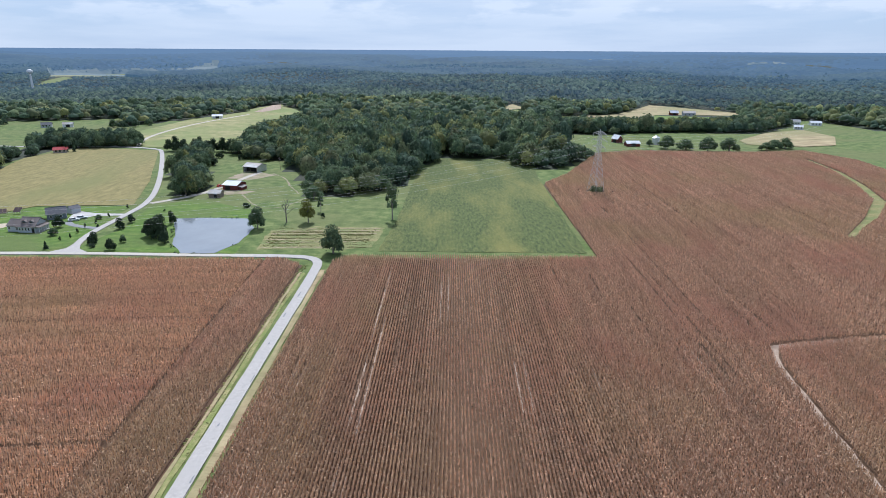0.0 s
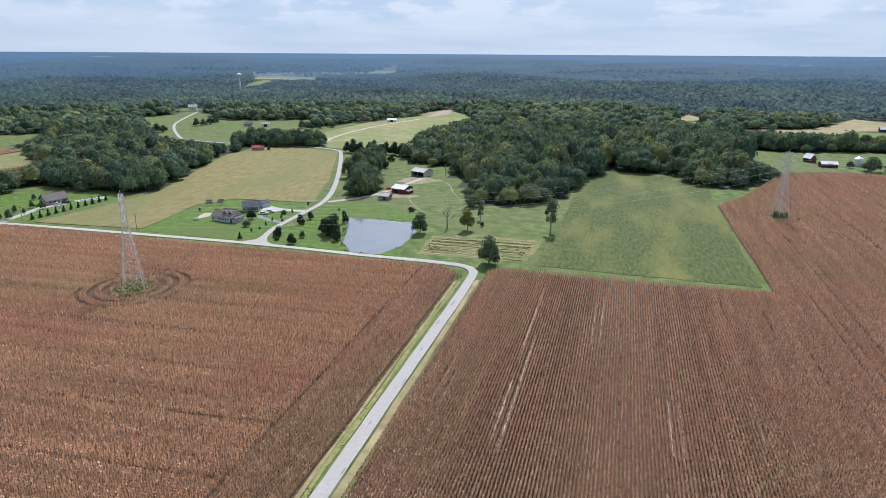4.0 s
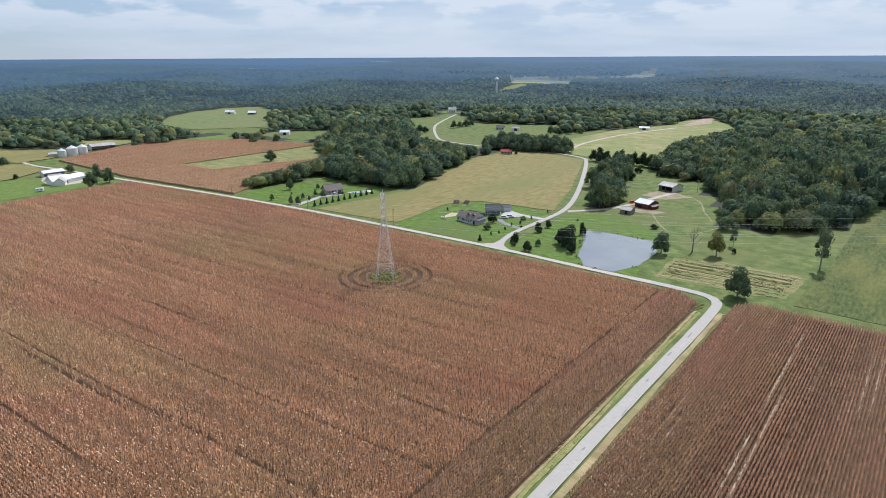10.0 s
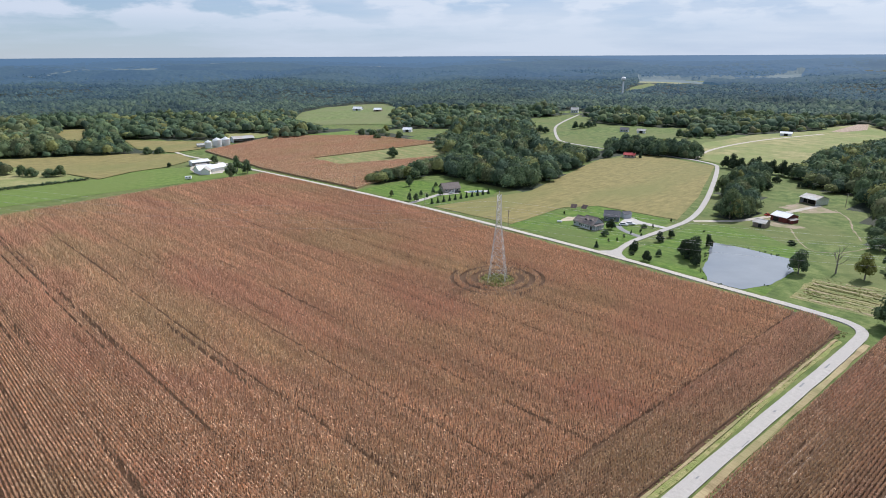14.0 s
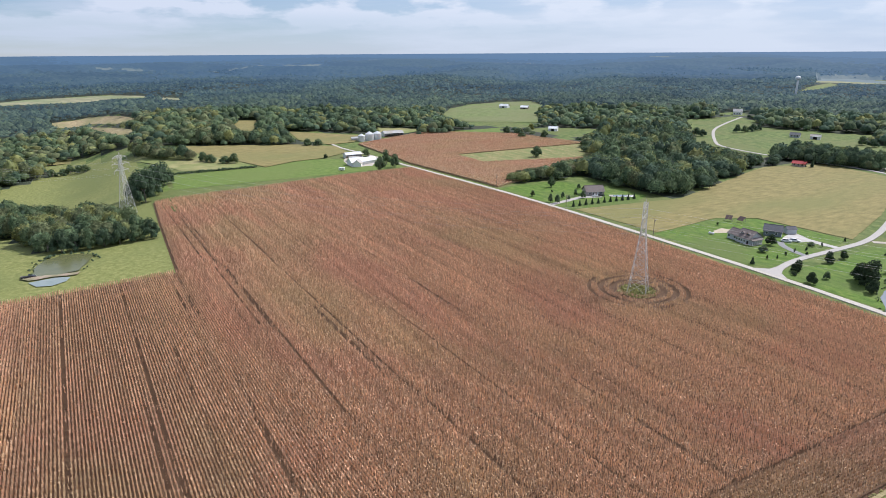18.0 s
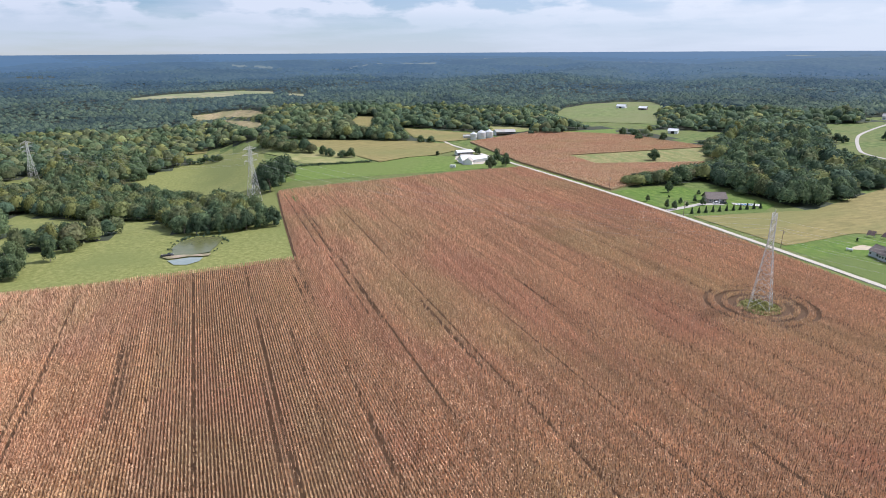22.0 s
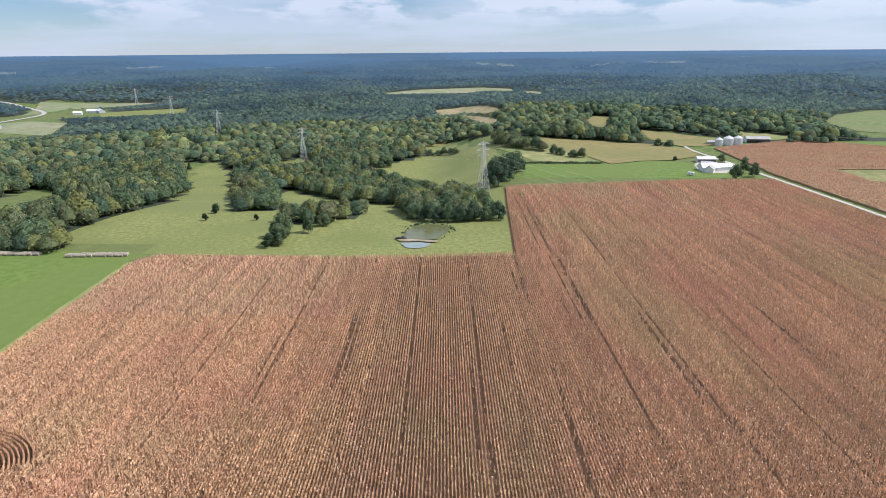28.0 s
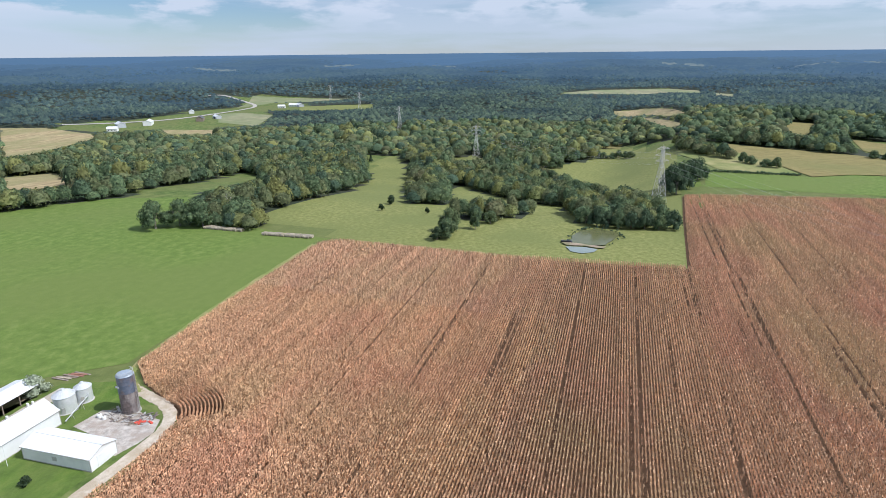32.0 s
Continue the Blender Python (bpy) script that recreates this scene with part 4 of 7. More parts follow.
CLEARINGS = [
    [(-660, 395), (-600, 430), (-640, 480), (-736, 544), (-884, 668), (-1060, 770), (-1120, 740), (-1090, 650), (-938, 514), (-800, 425)],
    [(-585, 420), (-493, 412), (-545, 500), (-600, 450)],
    [(-329, -473), (-378, -473), (-328, -397), (-303, -398), (-287, -414)],
    [(-770, -794), (-1001, -861), (-1117, -848), (-1221, -900), (-1320, -960), (-1330, -850), (-1370, -650), (-1290, -740), (-1240, -850), (-1011, -698), (-876, -629), (-861, -713), (-769, -629), (-734, -686)],
    [(-726, 149), (-857, 174), (-866, 151), (-762, 124)], [(81, 873), (109, 986), (117, 881), (89, 839)],
    [(360, 640), (350, 720), (430, 740), (450, 640)],
    [(-650, -190), (-634, -168), (-612, -178), (-600, -200), (-630, -204)], [(-868, -370), (-855, -350), (-838, -360), (-850, -380)],
    [(-702, 285), (-664, 320), (-636, 309), (-629, 285), (-651, 267)], [(-620, 339), (-618, 405), (-579, 382), (-588, 328)],
    [(-878, 1370), (-926, 1486), (-962, 1622), (-901, 1560), (-874, 1450)], [(-1017, 1647), (-891, 1648), (-999, 2238), (-847, 2420), (-960, 2767), (-1003, 2475), (-1137, 2309), (-1240, 2207), (-1248, 2045)], [(-1479, -223), (-1655, -156), (-1702, -35), (-1652, 87), (-1590, 84), (-1554, -22), (-1493, -142), (-1451, -209)], [(-1620, 112), (-1588, 155), (-1516, 150), (-1542, 112)], [(-1158, -81), (-1182, -29), (-931, 35), (-927, 9), (-1054, -27), (-1074, -72)], [(-1015, -27), (-822, 25), (-776, 21), (-820, 6), (-949, -18)],
    [(-1152, -719), (-1188, -570), (-1113, -529), (-1050, -656)], [(142, 761), (218, 795), (320, 975), (363, 900), (397, 826), (372, 793), (298, 807), (270, 795), (233, 732), (134, 721)], [(243, 733), (270, 787), (312, 771), (354, 768), (342, 734), (274, 689), (234, 659), (223, 669)], [(266, 554), (318, 610), (369, 636), (369, 582), (336, 527), (303, 517), (261, 528)], [(-659, -924), (-689, -871), (-673, -766), (-644, -722), (-568, -696), (-514, -675), (-478, -680)], [(-747, -706), (-772, -635), (-738, -598), (-702, -660)],
    [(-731, -891), (-805, -840), (-881, -805), (-988, -794), (-1103, -825), (-1212, -866), (-1258, -961), (-1282, -1056), (-1309, -1045), (-1285, -958), (-1195, -817), (-1012, -737), (-971, -662), (-851, -602), (-793, -651), (-749, -704), (-696, -751), (-688, -841)],
    [(-1206, -829), (-1245, -755), (-1071, -651), (-1041, -717)], [(-889, -784), (-989, -870), (-1028, -865), (-907, -763)],
    [(-604, 752), (-566, 756), (-556, 790), (-604, 796)],
]
WOODS = [
    [(-556, -108), (-499, -162), (-417, -97), (-386, -54), (-331, -36), (-322, 6), (-340, 10), (-437, -32), (-527, -78)],
    [(-165, 440), (-190, 470), (-170, 390), (-152, 350), (-141, 322), (-132, 326), (-132, 345), (-148, 375)],
    [(-334, 520), (-267, 529), (-262, 516), (-320, 503)],
    [(-318, 470), (-300, 486), (-300, 500), (-330, 498)],
    [(-254, -196), (-266, -192), (-276, -214), (-268, -238), (-254, -224)],
    [(-330, -98), (-318, -106), (-312, -88), (-322, -76), (-338, -72), (-348, -66), (-350, -74)],
    [(-652, 19), (-603, 40), (-557, 60), (-550, 55), (-582, 30), (-625, 14)],
    [(113, 602), (153, 589), (218, 613), (313, 610), (389, 692), (383, 752), (326, 684), (262, 657), (206, 643), (156, 649), (126, 676)],
    [(-305, 483), (-242, 493), (-253, 521), (-308, 531), (-331, 519)],
]


def ico(level):
    bm = bmesh.new()
    bmesh.ops.create_icosphere(bm, subdivisions=level, radius=1.0)
    v = np.array([x.co for x in bm.verts])
    f = np.array([[x.index for x in q.verts] for q in bm.faces])
    bm.free()
    return v, f


ICO0, ICO1, ICO2 = ico(1), ico(2), ico(3)


def lobes_of(seed, lobes):
    """Centres and radii of the rounded masses of one crown 1 wide and 1 high."""
    rng = np.random.default_rng(seed)
    out = []
    for k in range(lobes):
        a = 2 * math.pi * (k * 0.618 + rng.uniform(-0.1, 0.1))
        big = lobes < 4
        if k == 0:
            c, r = (rng.uniform(-0.06, 0.06), rng.uniform(-0.06, 0.06), 0.66), 0.33 if big else 0.27
        else:
            q = rng.uniform(0.16, 0.34)
            c, r = (q * math.cos(a), q * math.sin(a), rng.uniform(0.26, 0.8 - q)), rng.uniform(0.2, 0.3) if big else rng.uniform(0.11, 0.2)
        out.append((np.array(c), np.array([r, r, r * rng.uniform(0.85, 1.15)])))
    return out


def dome(seed, base, bumps, leaves, size, rough=0.22):
    """Verts and faces of one woodland crown 1 wide and 1 high: a lumpy dome with loose leaf clumps over it."""
    rng = np.random.default_rng(seed + 900)
    v, f = base
    f = f[(v[f][:, :, 2] > -0.35).all(1)]
    d = rng.normal(0, 1, (bumps, 3))
    d[:, 2] = np.abs(d[:, 2]) - 0.2
    d /= np.linalg.norm(d, axis=1)[:, None]
    tight = rng.uniform(0.55, 0.8, bumps)

    def radius(q):
        lump = np.clip((q @ d.T - tight) / (1 - tight), 0, 1) ** 0.6
        return 1 - rough + rough * 1.5 * lump.max(1)
    wide, tall = rng.uniform(0.4, 0.5), rng.uniform(0.46, 0.56)
    lean = rng.uniform(-0.06, 0.06, 2)
    r = radius(v) * rng.uniform(0.94, 1.06, len(v))
    shape = np.array([wide, wide, tall])
    core = v * r[:, None] * shape * 0.96 + (0, 0, 0.45)
    core[:, :2] += lean * core[:, 2:]
    if not leaves:
        return core, f
    q = rng.normal(0, 1, (leaves, 3))
    q[:, 2] = np.where(q[:, 2] < -0.5, -q[:, 2], q[:, 2])
    q /= np.linalg.norm(q, axis=1)[:, None]
    at = q * (radius(q) * rng.uniform(0.95, 1.12, leaves))[:, None] * shape + (0, 0, 0.45)
    at[:, :2] += lean * at[:, 2:]
    t1 = np.cross(q, rng.normal(0, 1, (leaves, 3)))
    t1 /= np.linalg.norm(t1, axis=1)[:, None]
    t2 = np.cross(q, t1)
    g = size * rng.uniform(0.7, 1.35, (leaves, 1))
    tri = np.stack([at + t1 * g, at - t1 * g * 0.6 + t2 * g * 0.9, at - t1 * g * 0.5 - t2 * g * 0.9], 1)
    tri += q[:, None] * rng.normal(0, 0.5, (leaves, 3, 1)) * g[:, None]
    return np.concatenate([core, tri.reshape(-1, 3)]), np.concatenate([f, np.arange(leaves * 3).reshape(-1, 3) + len(v)])


def crown(seed, lobes, leaves, size, core=0.84, base=None):
    """Verts and faces of one leafy crown 1 wide and 1 high: inner masses under a shell of leaf clumps."""
    rng = np.random.default_rng(seed + 500)
    masses = lobes_of(seed, lobes)
    v0, f0 = base or ICO0
    f0 = f0[(v0[f0][:, :, 2] > -0.3).any(1)]
    vs, fs, n = [], [], 0
    for c, s in masses:
        vs.append(v0 * rng.uniform(0.9, 1.1, len(v0))[:, None] * s * core + c)
        fs.append(f0 + n)
        n += len(v0)
    if leaves:
        wt = np.array([s[0] ** 2 for c, s in masses])
        pick = rng.choice(len(masses), leaves, p=wt / wt.sum())
        d = rng.normal(0, 1, (leaves, 3))
        d[:, 2] = np.where(d[:, 2] < -0.6, -d[:, 2], d[:, 2])
        d /= np.linalg.norm(d, axis=1)[:, None]
        C, S = np.array([c for c, s in masses])[pick], np.array([s for c, s in masses])[pick]
        at = C + d * S * rng.uniform(0.86, 1.12, (leaves, 1))
        t1 = np.cross(d, rng.normal(0, 1, (leaves, 3)))
        t1 /= np.linalg.norm(t1, axis=1)[:, None]
        t2 = np.cross(d, t1)
        g = size * rng.uniform(0.7, 1.35, (leaves, 1))
        tri = np.stack([at + t1 * g, at - t1 * g * 0.6 + t2 * g * 0.9, at - t1 * g * 0.5 - t2 * g * 0.9], 1)
        tri += d[:, None] * rng.normal(0, 0.45, (leaves, 3, 1)) * g[:, None]
        vs.append(tri.reshape(-1, 3))
        fs.append(np.arange(leaves * 3).reshape(-1, 3) + n)
    return np.concatenate(vs), np.concatenate(fs)


def scatter(area, spacing, rng, drop=0.0):
    xs = [p[0] for p in area]
    ys = [p[1] for p in area]
    gx, gy = np.meshgrid(np.arange(min(xs), max(xs), spacing), np.arange(min(ys), max(ys), spacing))
    gx = (gx + rng.uniform(-0.42, 0.42, gx.shape) * spacing).ravel()
    gy = (gy + rng.uniform(-0.42, 0.42, gy.shape) * spacing).ravel()
    keep = inside(gx, gy, area) & (rng.random(gx.shape) >= drop)
    return gx[keep], gy[keep]


def bare(x, y):
    """Where no wood stands: the open farmland and the clearings, less the belts of trees."""
    ok = inside(x, y, OPEN)
    for c in CLEARINGS:
        ok |= inside(x, y, c)
    for c in WOODS:
        ok &= ~inside(x, y, c)
    return ok


def heights(x, y, low, high, rng):
    """Tree heights, kept low in front of open ground so that woods step down to the clearings behind them."""
    h = rng.uniform(low, high, len(x)) * (1 + 0.28 * np.sin(x / 47 + 1.3 * np.sin(y / 83)) * np.sin(y / 39 + 2 * np.sin(x / 121)))
    edge = np.zeros(len(x))
    for q in range(8):
        edge += bare(x + 15 * math.cos(q * 0.785), y + 15 * math.sin(q * 0.785))
    h *= 1 - 0.5 * np.clip(edge / 4, 0, 1) * rng.uniform(0.3, 1, len(x))
    z0 = land(x, y)
    for k in np.linspace(1.02, 1.4, 20):
        z1 = land(x * k, y * k)
        lim = 82 + (z1 - 82) / k - z0
        b = bare(x * k, y * k)
        h = np.where(b, np.minimum(h, lim * 1.04), h)
    return h


def wood(name, x, y, protos, wide, tall, mat, label, rng, sink=0.1, kind="stuff", short=4.0, kinds=None):
    """Many crowns joined: stuff. wide: (from, to) metres; tall: heights from heights(); kinds: which material each crown has."""
    keep = tall > short
    x, y, tall = x[keep], y[keep], tall[keep]
    pick = rng.integers(0, len(protos), len(x))
    z = land(x, y)
    vs, fs, ms, n = [], [], [], 0
    if kinds is None:
        kinds = np.where(rng.random(len(x)) < 0.3, 0, rng.integers(0, len(mat) if isinstance(mat, tuple) else 1, len(x)))
        if isinstance(mat, tuple):
            # western valley: most crowns drawn from the green, pale and olive leaves only
            dry = (x < -240) & (y < 130) & (rng.random(len(x)) < 0.6)
            kinds = np.where(dry, rng.choice((0, 3, 6, 6, 0), len(x)), kinds)
    else:
        kinds = kinds[keep]
    for k, (pv, pf) in enumerate(protos):
        sel = pick == k
        m = int(sel.sum())
        if not m:
            continue
        a, h = rng.uniform(0, 6.283, m), tall[sel]
        w = np.minimum(rng.uniform(*wide, m), h * 1.25 + 1)
        ca, sb = np.cos(a)[:, None], np.sin(a)[:, None]
        px = (pv[None, :, 0] * ca - pv[None, :, 1] * sb) * w[:, None] + x[sel][:, None]
        py = (pv[None, :, 0] * sb + pv[None, :, 1] * ca) * w[:, None] + y[sel][:, None]
        pz = ((pv[None, :, 2] - sink) / (1 - sink)) * h[:, None] + z[sel][:, None]
        vs.append(np.stack([px, py, pz], -1).reshape(-1, 3))
        fs.append((pf[None] + np.arange(m)[:, None, None] * len(pv)).reshape(-1, 3) + n)
        ms.append(np.repeat(kinds[sel], len(pf)))
        n += m * len(pv)
    mats = mat if isinstance(mat, tuple) else (mat,)
    me = mesh_from(name, np.concatenate(vs), np.concatenate(fs), mats[0], True)
    for other in mats[1:]:
        me.materials.append(other)
    me.polygons.foreach_set("material_index", np.concatenate(ms).astype(np.int32))
    tagged(new(name, me), label, "woodland", kind=kind)


ground_sheet()
wood_rng = np.random.default_rng(5)


def ragged(proto, leaves, seed, size=0.05):
    """Adds loose leaf clumps over a crown, for an uneven outline."""
    v, f = proto
    rng = np.random.default_rng(seed)
    at = v[rng.integers(0, len(v), leaves)]
    at = (at - (0, 0, 0.45)) * rng.uniform(0.98, 1.12, (leaves, 1)) + (0, 0, 0.45)
    tri = at[:, None, :] + rng.normal(0, size, (leaves, 3, 3))
    lf = np.arange(leaves * 3).reshape(-1, 3) + len(v)
    return np.concatenate([v, tri.reshape(-1, 3)]), np.concatenate([f, lf])


P_NEAR = [dome(10 + k, ICO1, 9 + k % 4, 300, 0.05) for k in range(12)]
P_HALF = [dome(30 + k, ICO1, 8 + k % 3, 120, 0.065) for k in range(12)]
P_MID = [dome(50 + k, ICO1, 6, 16, 0.09) for k in range(10)]
P_FAR = [dome(70 + k, ICO0, 4, 12, 0.09, 0.3) for k in range(8)]
P_SPECK = [dome(90 + k, ICO0, 3, 2, 0.14, 0.3) for k in range(6)]
P_TUFT = [crown(30 + k, 2 + k % 2, 24, 0.085, 0.98) for k in range(10)]
MIXED = (M_LEAF, M_LEAFDARK, M_LEAFBLUE, M_LEAFLIGHT, M_LEAFDARK, M_LEAFBLUE, M_LEAFOLIVE)
for poly in WOODS:
    wx, wy = scatter(poly, 6.0, wood_rng, 0.05)
    wood("trees", wx, wy, P_NEAR, (6, 13), wood_rng.uniform(6, 12.5, len(wx)), MIXED, "dense belt of green broadleaf trees", wood_rng, short=3.0)


def ring(r0, r1, spacing, a0=-43, a1=150):
    n = int((r1 - r0) / spacing)
    xs, ys = [], []
    for k in range(n):
        r = r0 + (k + 0.5) * spacing
        m = int(radians(a1 - a0) * r / spacing)
        a = radians(a0) + radians(a1 - a0) * (np.arange(m) + wood_rng.uniform(-0.4, 0.4, m)) / m
        rr = r + wood_rng.uniform(-0.42, 0.42, m) * spacing
        xs.append(-np.sin(a) * rr)
        ys.append(np.cos(a) * rr)
    x, y = np.concatenate(xs), np.concatenate(ys)
    ok = ~inside(x, y, OPEN)
    for c in CLEARINGS:
        ok &= ~inside(x, y, c)
    return x[ok], y[ok]


wx, wy = ring(250, 450, 7.6)
wood("woodland_near", wx, wy, P_NEAR, (8, 16), heights(wx, wy, 10, 19, wood_rng), MIXED, "green broadleaf woods edging the fields", wood_rng)
wx, wy = ring(450, 680, 8.4)
wood("woodland_near", wx, wy, P_HALF, (9, 17), heights(wx, wy, 9, 18, wood_rng), MIXED, "green broadleaf woods behind the fields", wood_rng)
wx, wy = ring(680, 950, 9.6)
wood("woodland_middle", wx, wy, P_MID, (11, 20), heights(wx, wy, 8, 16, wood_rng), MIXED, "unbroken green woods on rolling land", wood_rng)


def drift(x, y):
    """Slow wander by which one band of the distance runs into the next."""
    return 90 * np.sin(x / 210 + 2 * np.sin(y / 330)) + 70 * np.sin(y / 170 + np.sin(x / 260))


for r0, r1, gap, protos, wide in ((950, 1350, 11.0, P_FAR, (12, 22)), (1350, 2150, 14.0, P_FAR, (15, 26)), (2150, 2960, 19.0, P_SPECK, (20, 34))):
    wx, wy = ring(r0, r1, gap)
    # farther crowns take a material with more haze glow
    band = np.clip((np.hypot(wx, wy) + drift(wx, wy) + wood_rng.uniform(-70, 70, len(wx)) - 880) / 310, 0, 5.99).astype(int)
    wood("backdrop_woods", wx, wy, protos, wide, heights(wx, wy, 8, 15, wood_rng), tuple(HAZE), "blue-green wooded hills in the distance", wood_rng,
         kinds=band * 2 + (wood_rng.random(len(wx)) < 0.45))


# narrow fields in the distance: way in degrees, half width, distance, half depth
FAR_STRIPS = [(80, 2.6, 2980, 26), (74, 1.8, 3300, 40), (67, 1.4, 3700, 60), (88, 2.2, 3100, 30), (97, 2.4, 2700, 24), (103, 1.6, 3500, 45), (110, 2.0, 2900, 30),
              (118, 1.5, 3300, 36), (55, 1.2, 3400, 40), (43, 1.0, 3900, 50), (-14, 1.2, 3300, 36), (-27, 1.6, 3000, 30), (129, 2.0, 3000, 36)]


def far_hills(r0, r1, na, nr, drop, seed, label):
    """Wooded country out to the rim, as one bumpy sheet; its bands of painted haze glow run into one another."""
    a = np.radians(np.linspace(-50, 155, na))
    r = np.geomspace(r0, r1, nr)
    A, Rr = np.meshgrid(a, r)
    rng = np.random.default_rng(seed)
    x, y = -np.sin(A) * Rr, np.cos(A) * Rr
    z = land(x, y) + 13 + rng.uniform(-5, 5, A.shape) * (1 - 0.85 * step((Rr - 2600) / 1400))
    z += 8 * np.sin(x / 130 + 2 * np.sin(y / 210)) * np.sin(y / 170) * (1 - step((Rr - 3000) / 1200))
    z += 11 * np.sin(Rr / 150 + 2.2 * np.sin(A * 7) + 1.5 * np.sin(A * 17 + Rr / 600)) * step((Rr - 2250) / 500) * (1 - step((Rr - 3100) / 1100))
    z = np.where(inside(x.ravel(), y.ravel(), RIDGE).reshape(x.shape), land(x, y) + 0.5, z)
    z[-1] -= drop
    z[0] -= 6
    v = np.stack([x, y, z], -1).reshape(-1, 3)
    i = (np.arange(nr - 1)[:, None] * na + np.arange(na - 1)[None]).ravel()
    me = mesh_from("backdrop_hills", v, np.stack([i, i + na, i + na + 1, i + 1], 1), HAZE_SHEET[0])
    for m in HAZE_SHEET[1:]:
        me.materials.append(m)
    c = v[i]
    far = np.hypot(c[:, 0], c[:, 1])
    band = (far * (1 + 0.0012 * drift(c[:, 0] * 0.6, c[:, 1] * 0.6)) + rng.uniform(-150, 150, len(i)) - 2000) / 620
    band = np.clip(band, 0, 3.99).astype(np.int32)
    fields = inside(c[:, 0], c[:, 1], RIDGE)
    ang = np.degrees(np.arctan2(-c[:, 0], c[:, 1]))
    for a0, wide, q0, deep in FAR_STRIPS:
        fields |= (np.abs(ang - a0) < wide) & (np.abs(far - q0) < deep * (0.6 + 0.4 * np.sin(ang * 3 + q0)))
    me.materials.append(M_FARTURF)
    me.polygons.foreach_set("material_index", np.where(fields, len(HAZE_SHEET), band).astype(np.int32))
    tagged(new("backdrop_hills", me), label, "hills", kind="structure")


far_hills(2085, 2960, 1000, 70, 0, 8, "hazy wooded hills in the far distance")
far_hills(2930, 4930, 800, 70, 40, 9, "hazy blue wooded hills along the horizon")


# ---- things: materials ----
M_WHITEMETAL = material("white_painted_metal", [(0.3, (0.74, 0.75, 0.76)), (0.7, (0.84, 0.84, 0.84))], 0.6, (0.7, 0.7, 0.69), 0.2, rough=0.45, spec=0.5)
M_ROOFWHITE = material("white_metal_roof", [(0.3, (0.76, 0.77, 0.78)), (0.7, (0.86, 0.86, 0.87))], 0.5, (0.7, 0.71, 0.72), 0.2, rough=0.35, spec=0.5, stretch=(1, 1, 1))
M_GREYMETAL = material("weathered_grey_metal", [(0.3, (0.36, 0.36, 0.36)), (0.7, (0.56, 0.55, 0.53))], 0.8, (0.42, 0.36, 0.3), 0.15, rough=0.5, metal=0.2)
M_BIN = material("galvanised_bin_steel", [(0.3, (0.62, 0.63, 0.64)), (0.7, (0.76, 0.77, 0.78))], 0.7, rough=0.4, metal=0.35)
M_BLUESTEEL = material("blue_enamel_steel", [(0.3, (0.08, 0.1, 0.145)), (0.7, (0.15, 0.175, 0.225))], 0.9, (0.2, 0.13, 0.1), 0.35, rough=0.4, spec=0.5, patch_range=(0.52, 0.66))
M_RUSTSTEEL = material("rusted_blue_steel", [(0.35, (0.09, 0.075, 0.075)), (0.65, (0.2, 0.16, 0.15))], 1.4, (0.3, 0.27, 0.26), 0.6, rough=0.6, stretch=(1, 1, 0.35), patch_range=(0.5, 0.65))
M_BLUETOP = material("blue_silo_roof", [(0.3, (0.28, 0.33, 0.4)), (0.7, (0.38, 0.43, 0.5))], 0.8, rough=0.4)
M_REDWOOD = material("red_barn_boards", [(0.3, (0.13, 0.03, 0.025)), (0.7, (0.24, 0.06, 0.05))], 1.2, (0.1, 0.045, 0.04), 0.3, stretch=(2, 2, 0.3))
M_REDBROWN = material("reddish_brown_timber", [(0.3, (0.24, 0.11, 0.075)), (0.7, (0.36, 0.19, 0.14))], 1.2, stretch=(1, 1, 1), bump=0.3, bump_scale=5)
M_REDROOF = material("red_metal_roof", [(0.3, (0.4, 0.05, 0.05)), (0.7, (0.52, 0.09, 0.09))], 0.6, rough=0.5)
M_SHINGLE = material("brown_grey_shingles", [(0.3, (0.15, 0.125, 0.115)), (0.7, (0.25, 0.215, 0.2))], 1.5, (0.19, 0.155, 0.14), 0.2, bump=0.3, bump_scale=5)
M_DARKSHINGLE = material("dark_grey_shingles", [(0.3, (0.09, 0.09, 0.1)), (0.7, (0.17, 0.17, 0.185))], 1.5, bump=0.3, bump_scale=5)
M_SIDING = material("pale_grey_siding", [(0.3, (0.42, 0.44, 0.47)), (0.7, (0.52, 0.54, 0.57))], 1.0, stretch=(0.4, 0.4, 6))
M_BLUESIDING = material("slate_blue_siding", [(0.3, (0.12, 0.145, 0.18)), (0.7, (0.18, 0.205, 0.24))], 1.0, stretch=(0.4, 0.4, 6))
M_STONE = material("buff_stone_wall", [(0.3, (0.3, 0.26, 0.23)), (0.7, (0.45, 0.4, 0.36))], 1.6, bump=0.4, bump_scale=4)
M_OLDWOOD = material("weathered_boards", [(0.3, (0.17, 0.14, 0.11)), (0.7, (0.36, 0.31, 0.26))], 1.4, (0.24, 0.18, 0.14), 0.4, bump=0.3, bump_scale=5)
# near-black: a dark house door, and painted shade inside doorways
M_DARK = material("dark_door_and_inner_shade", [(0.3, (0.015, 0.015, 0.015)), (0.7, (0.035, 0.033, 0.03))], 0.8)
M_GLASS = material("window_glass", [(0.3, (0.02, 0.025, 0.03)), (0.7, (0.04, 0.045, 0.05))], 0.4, rough=0.08, spec=0.8)
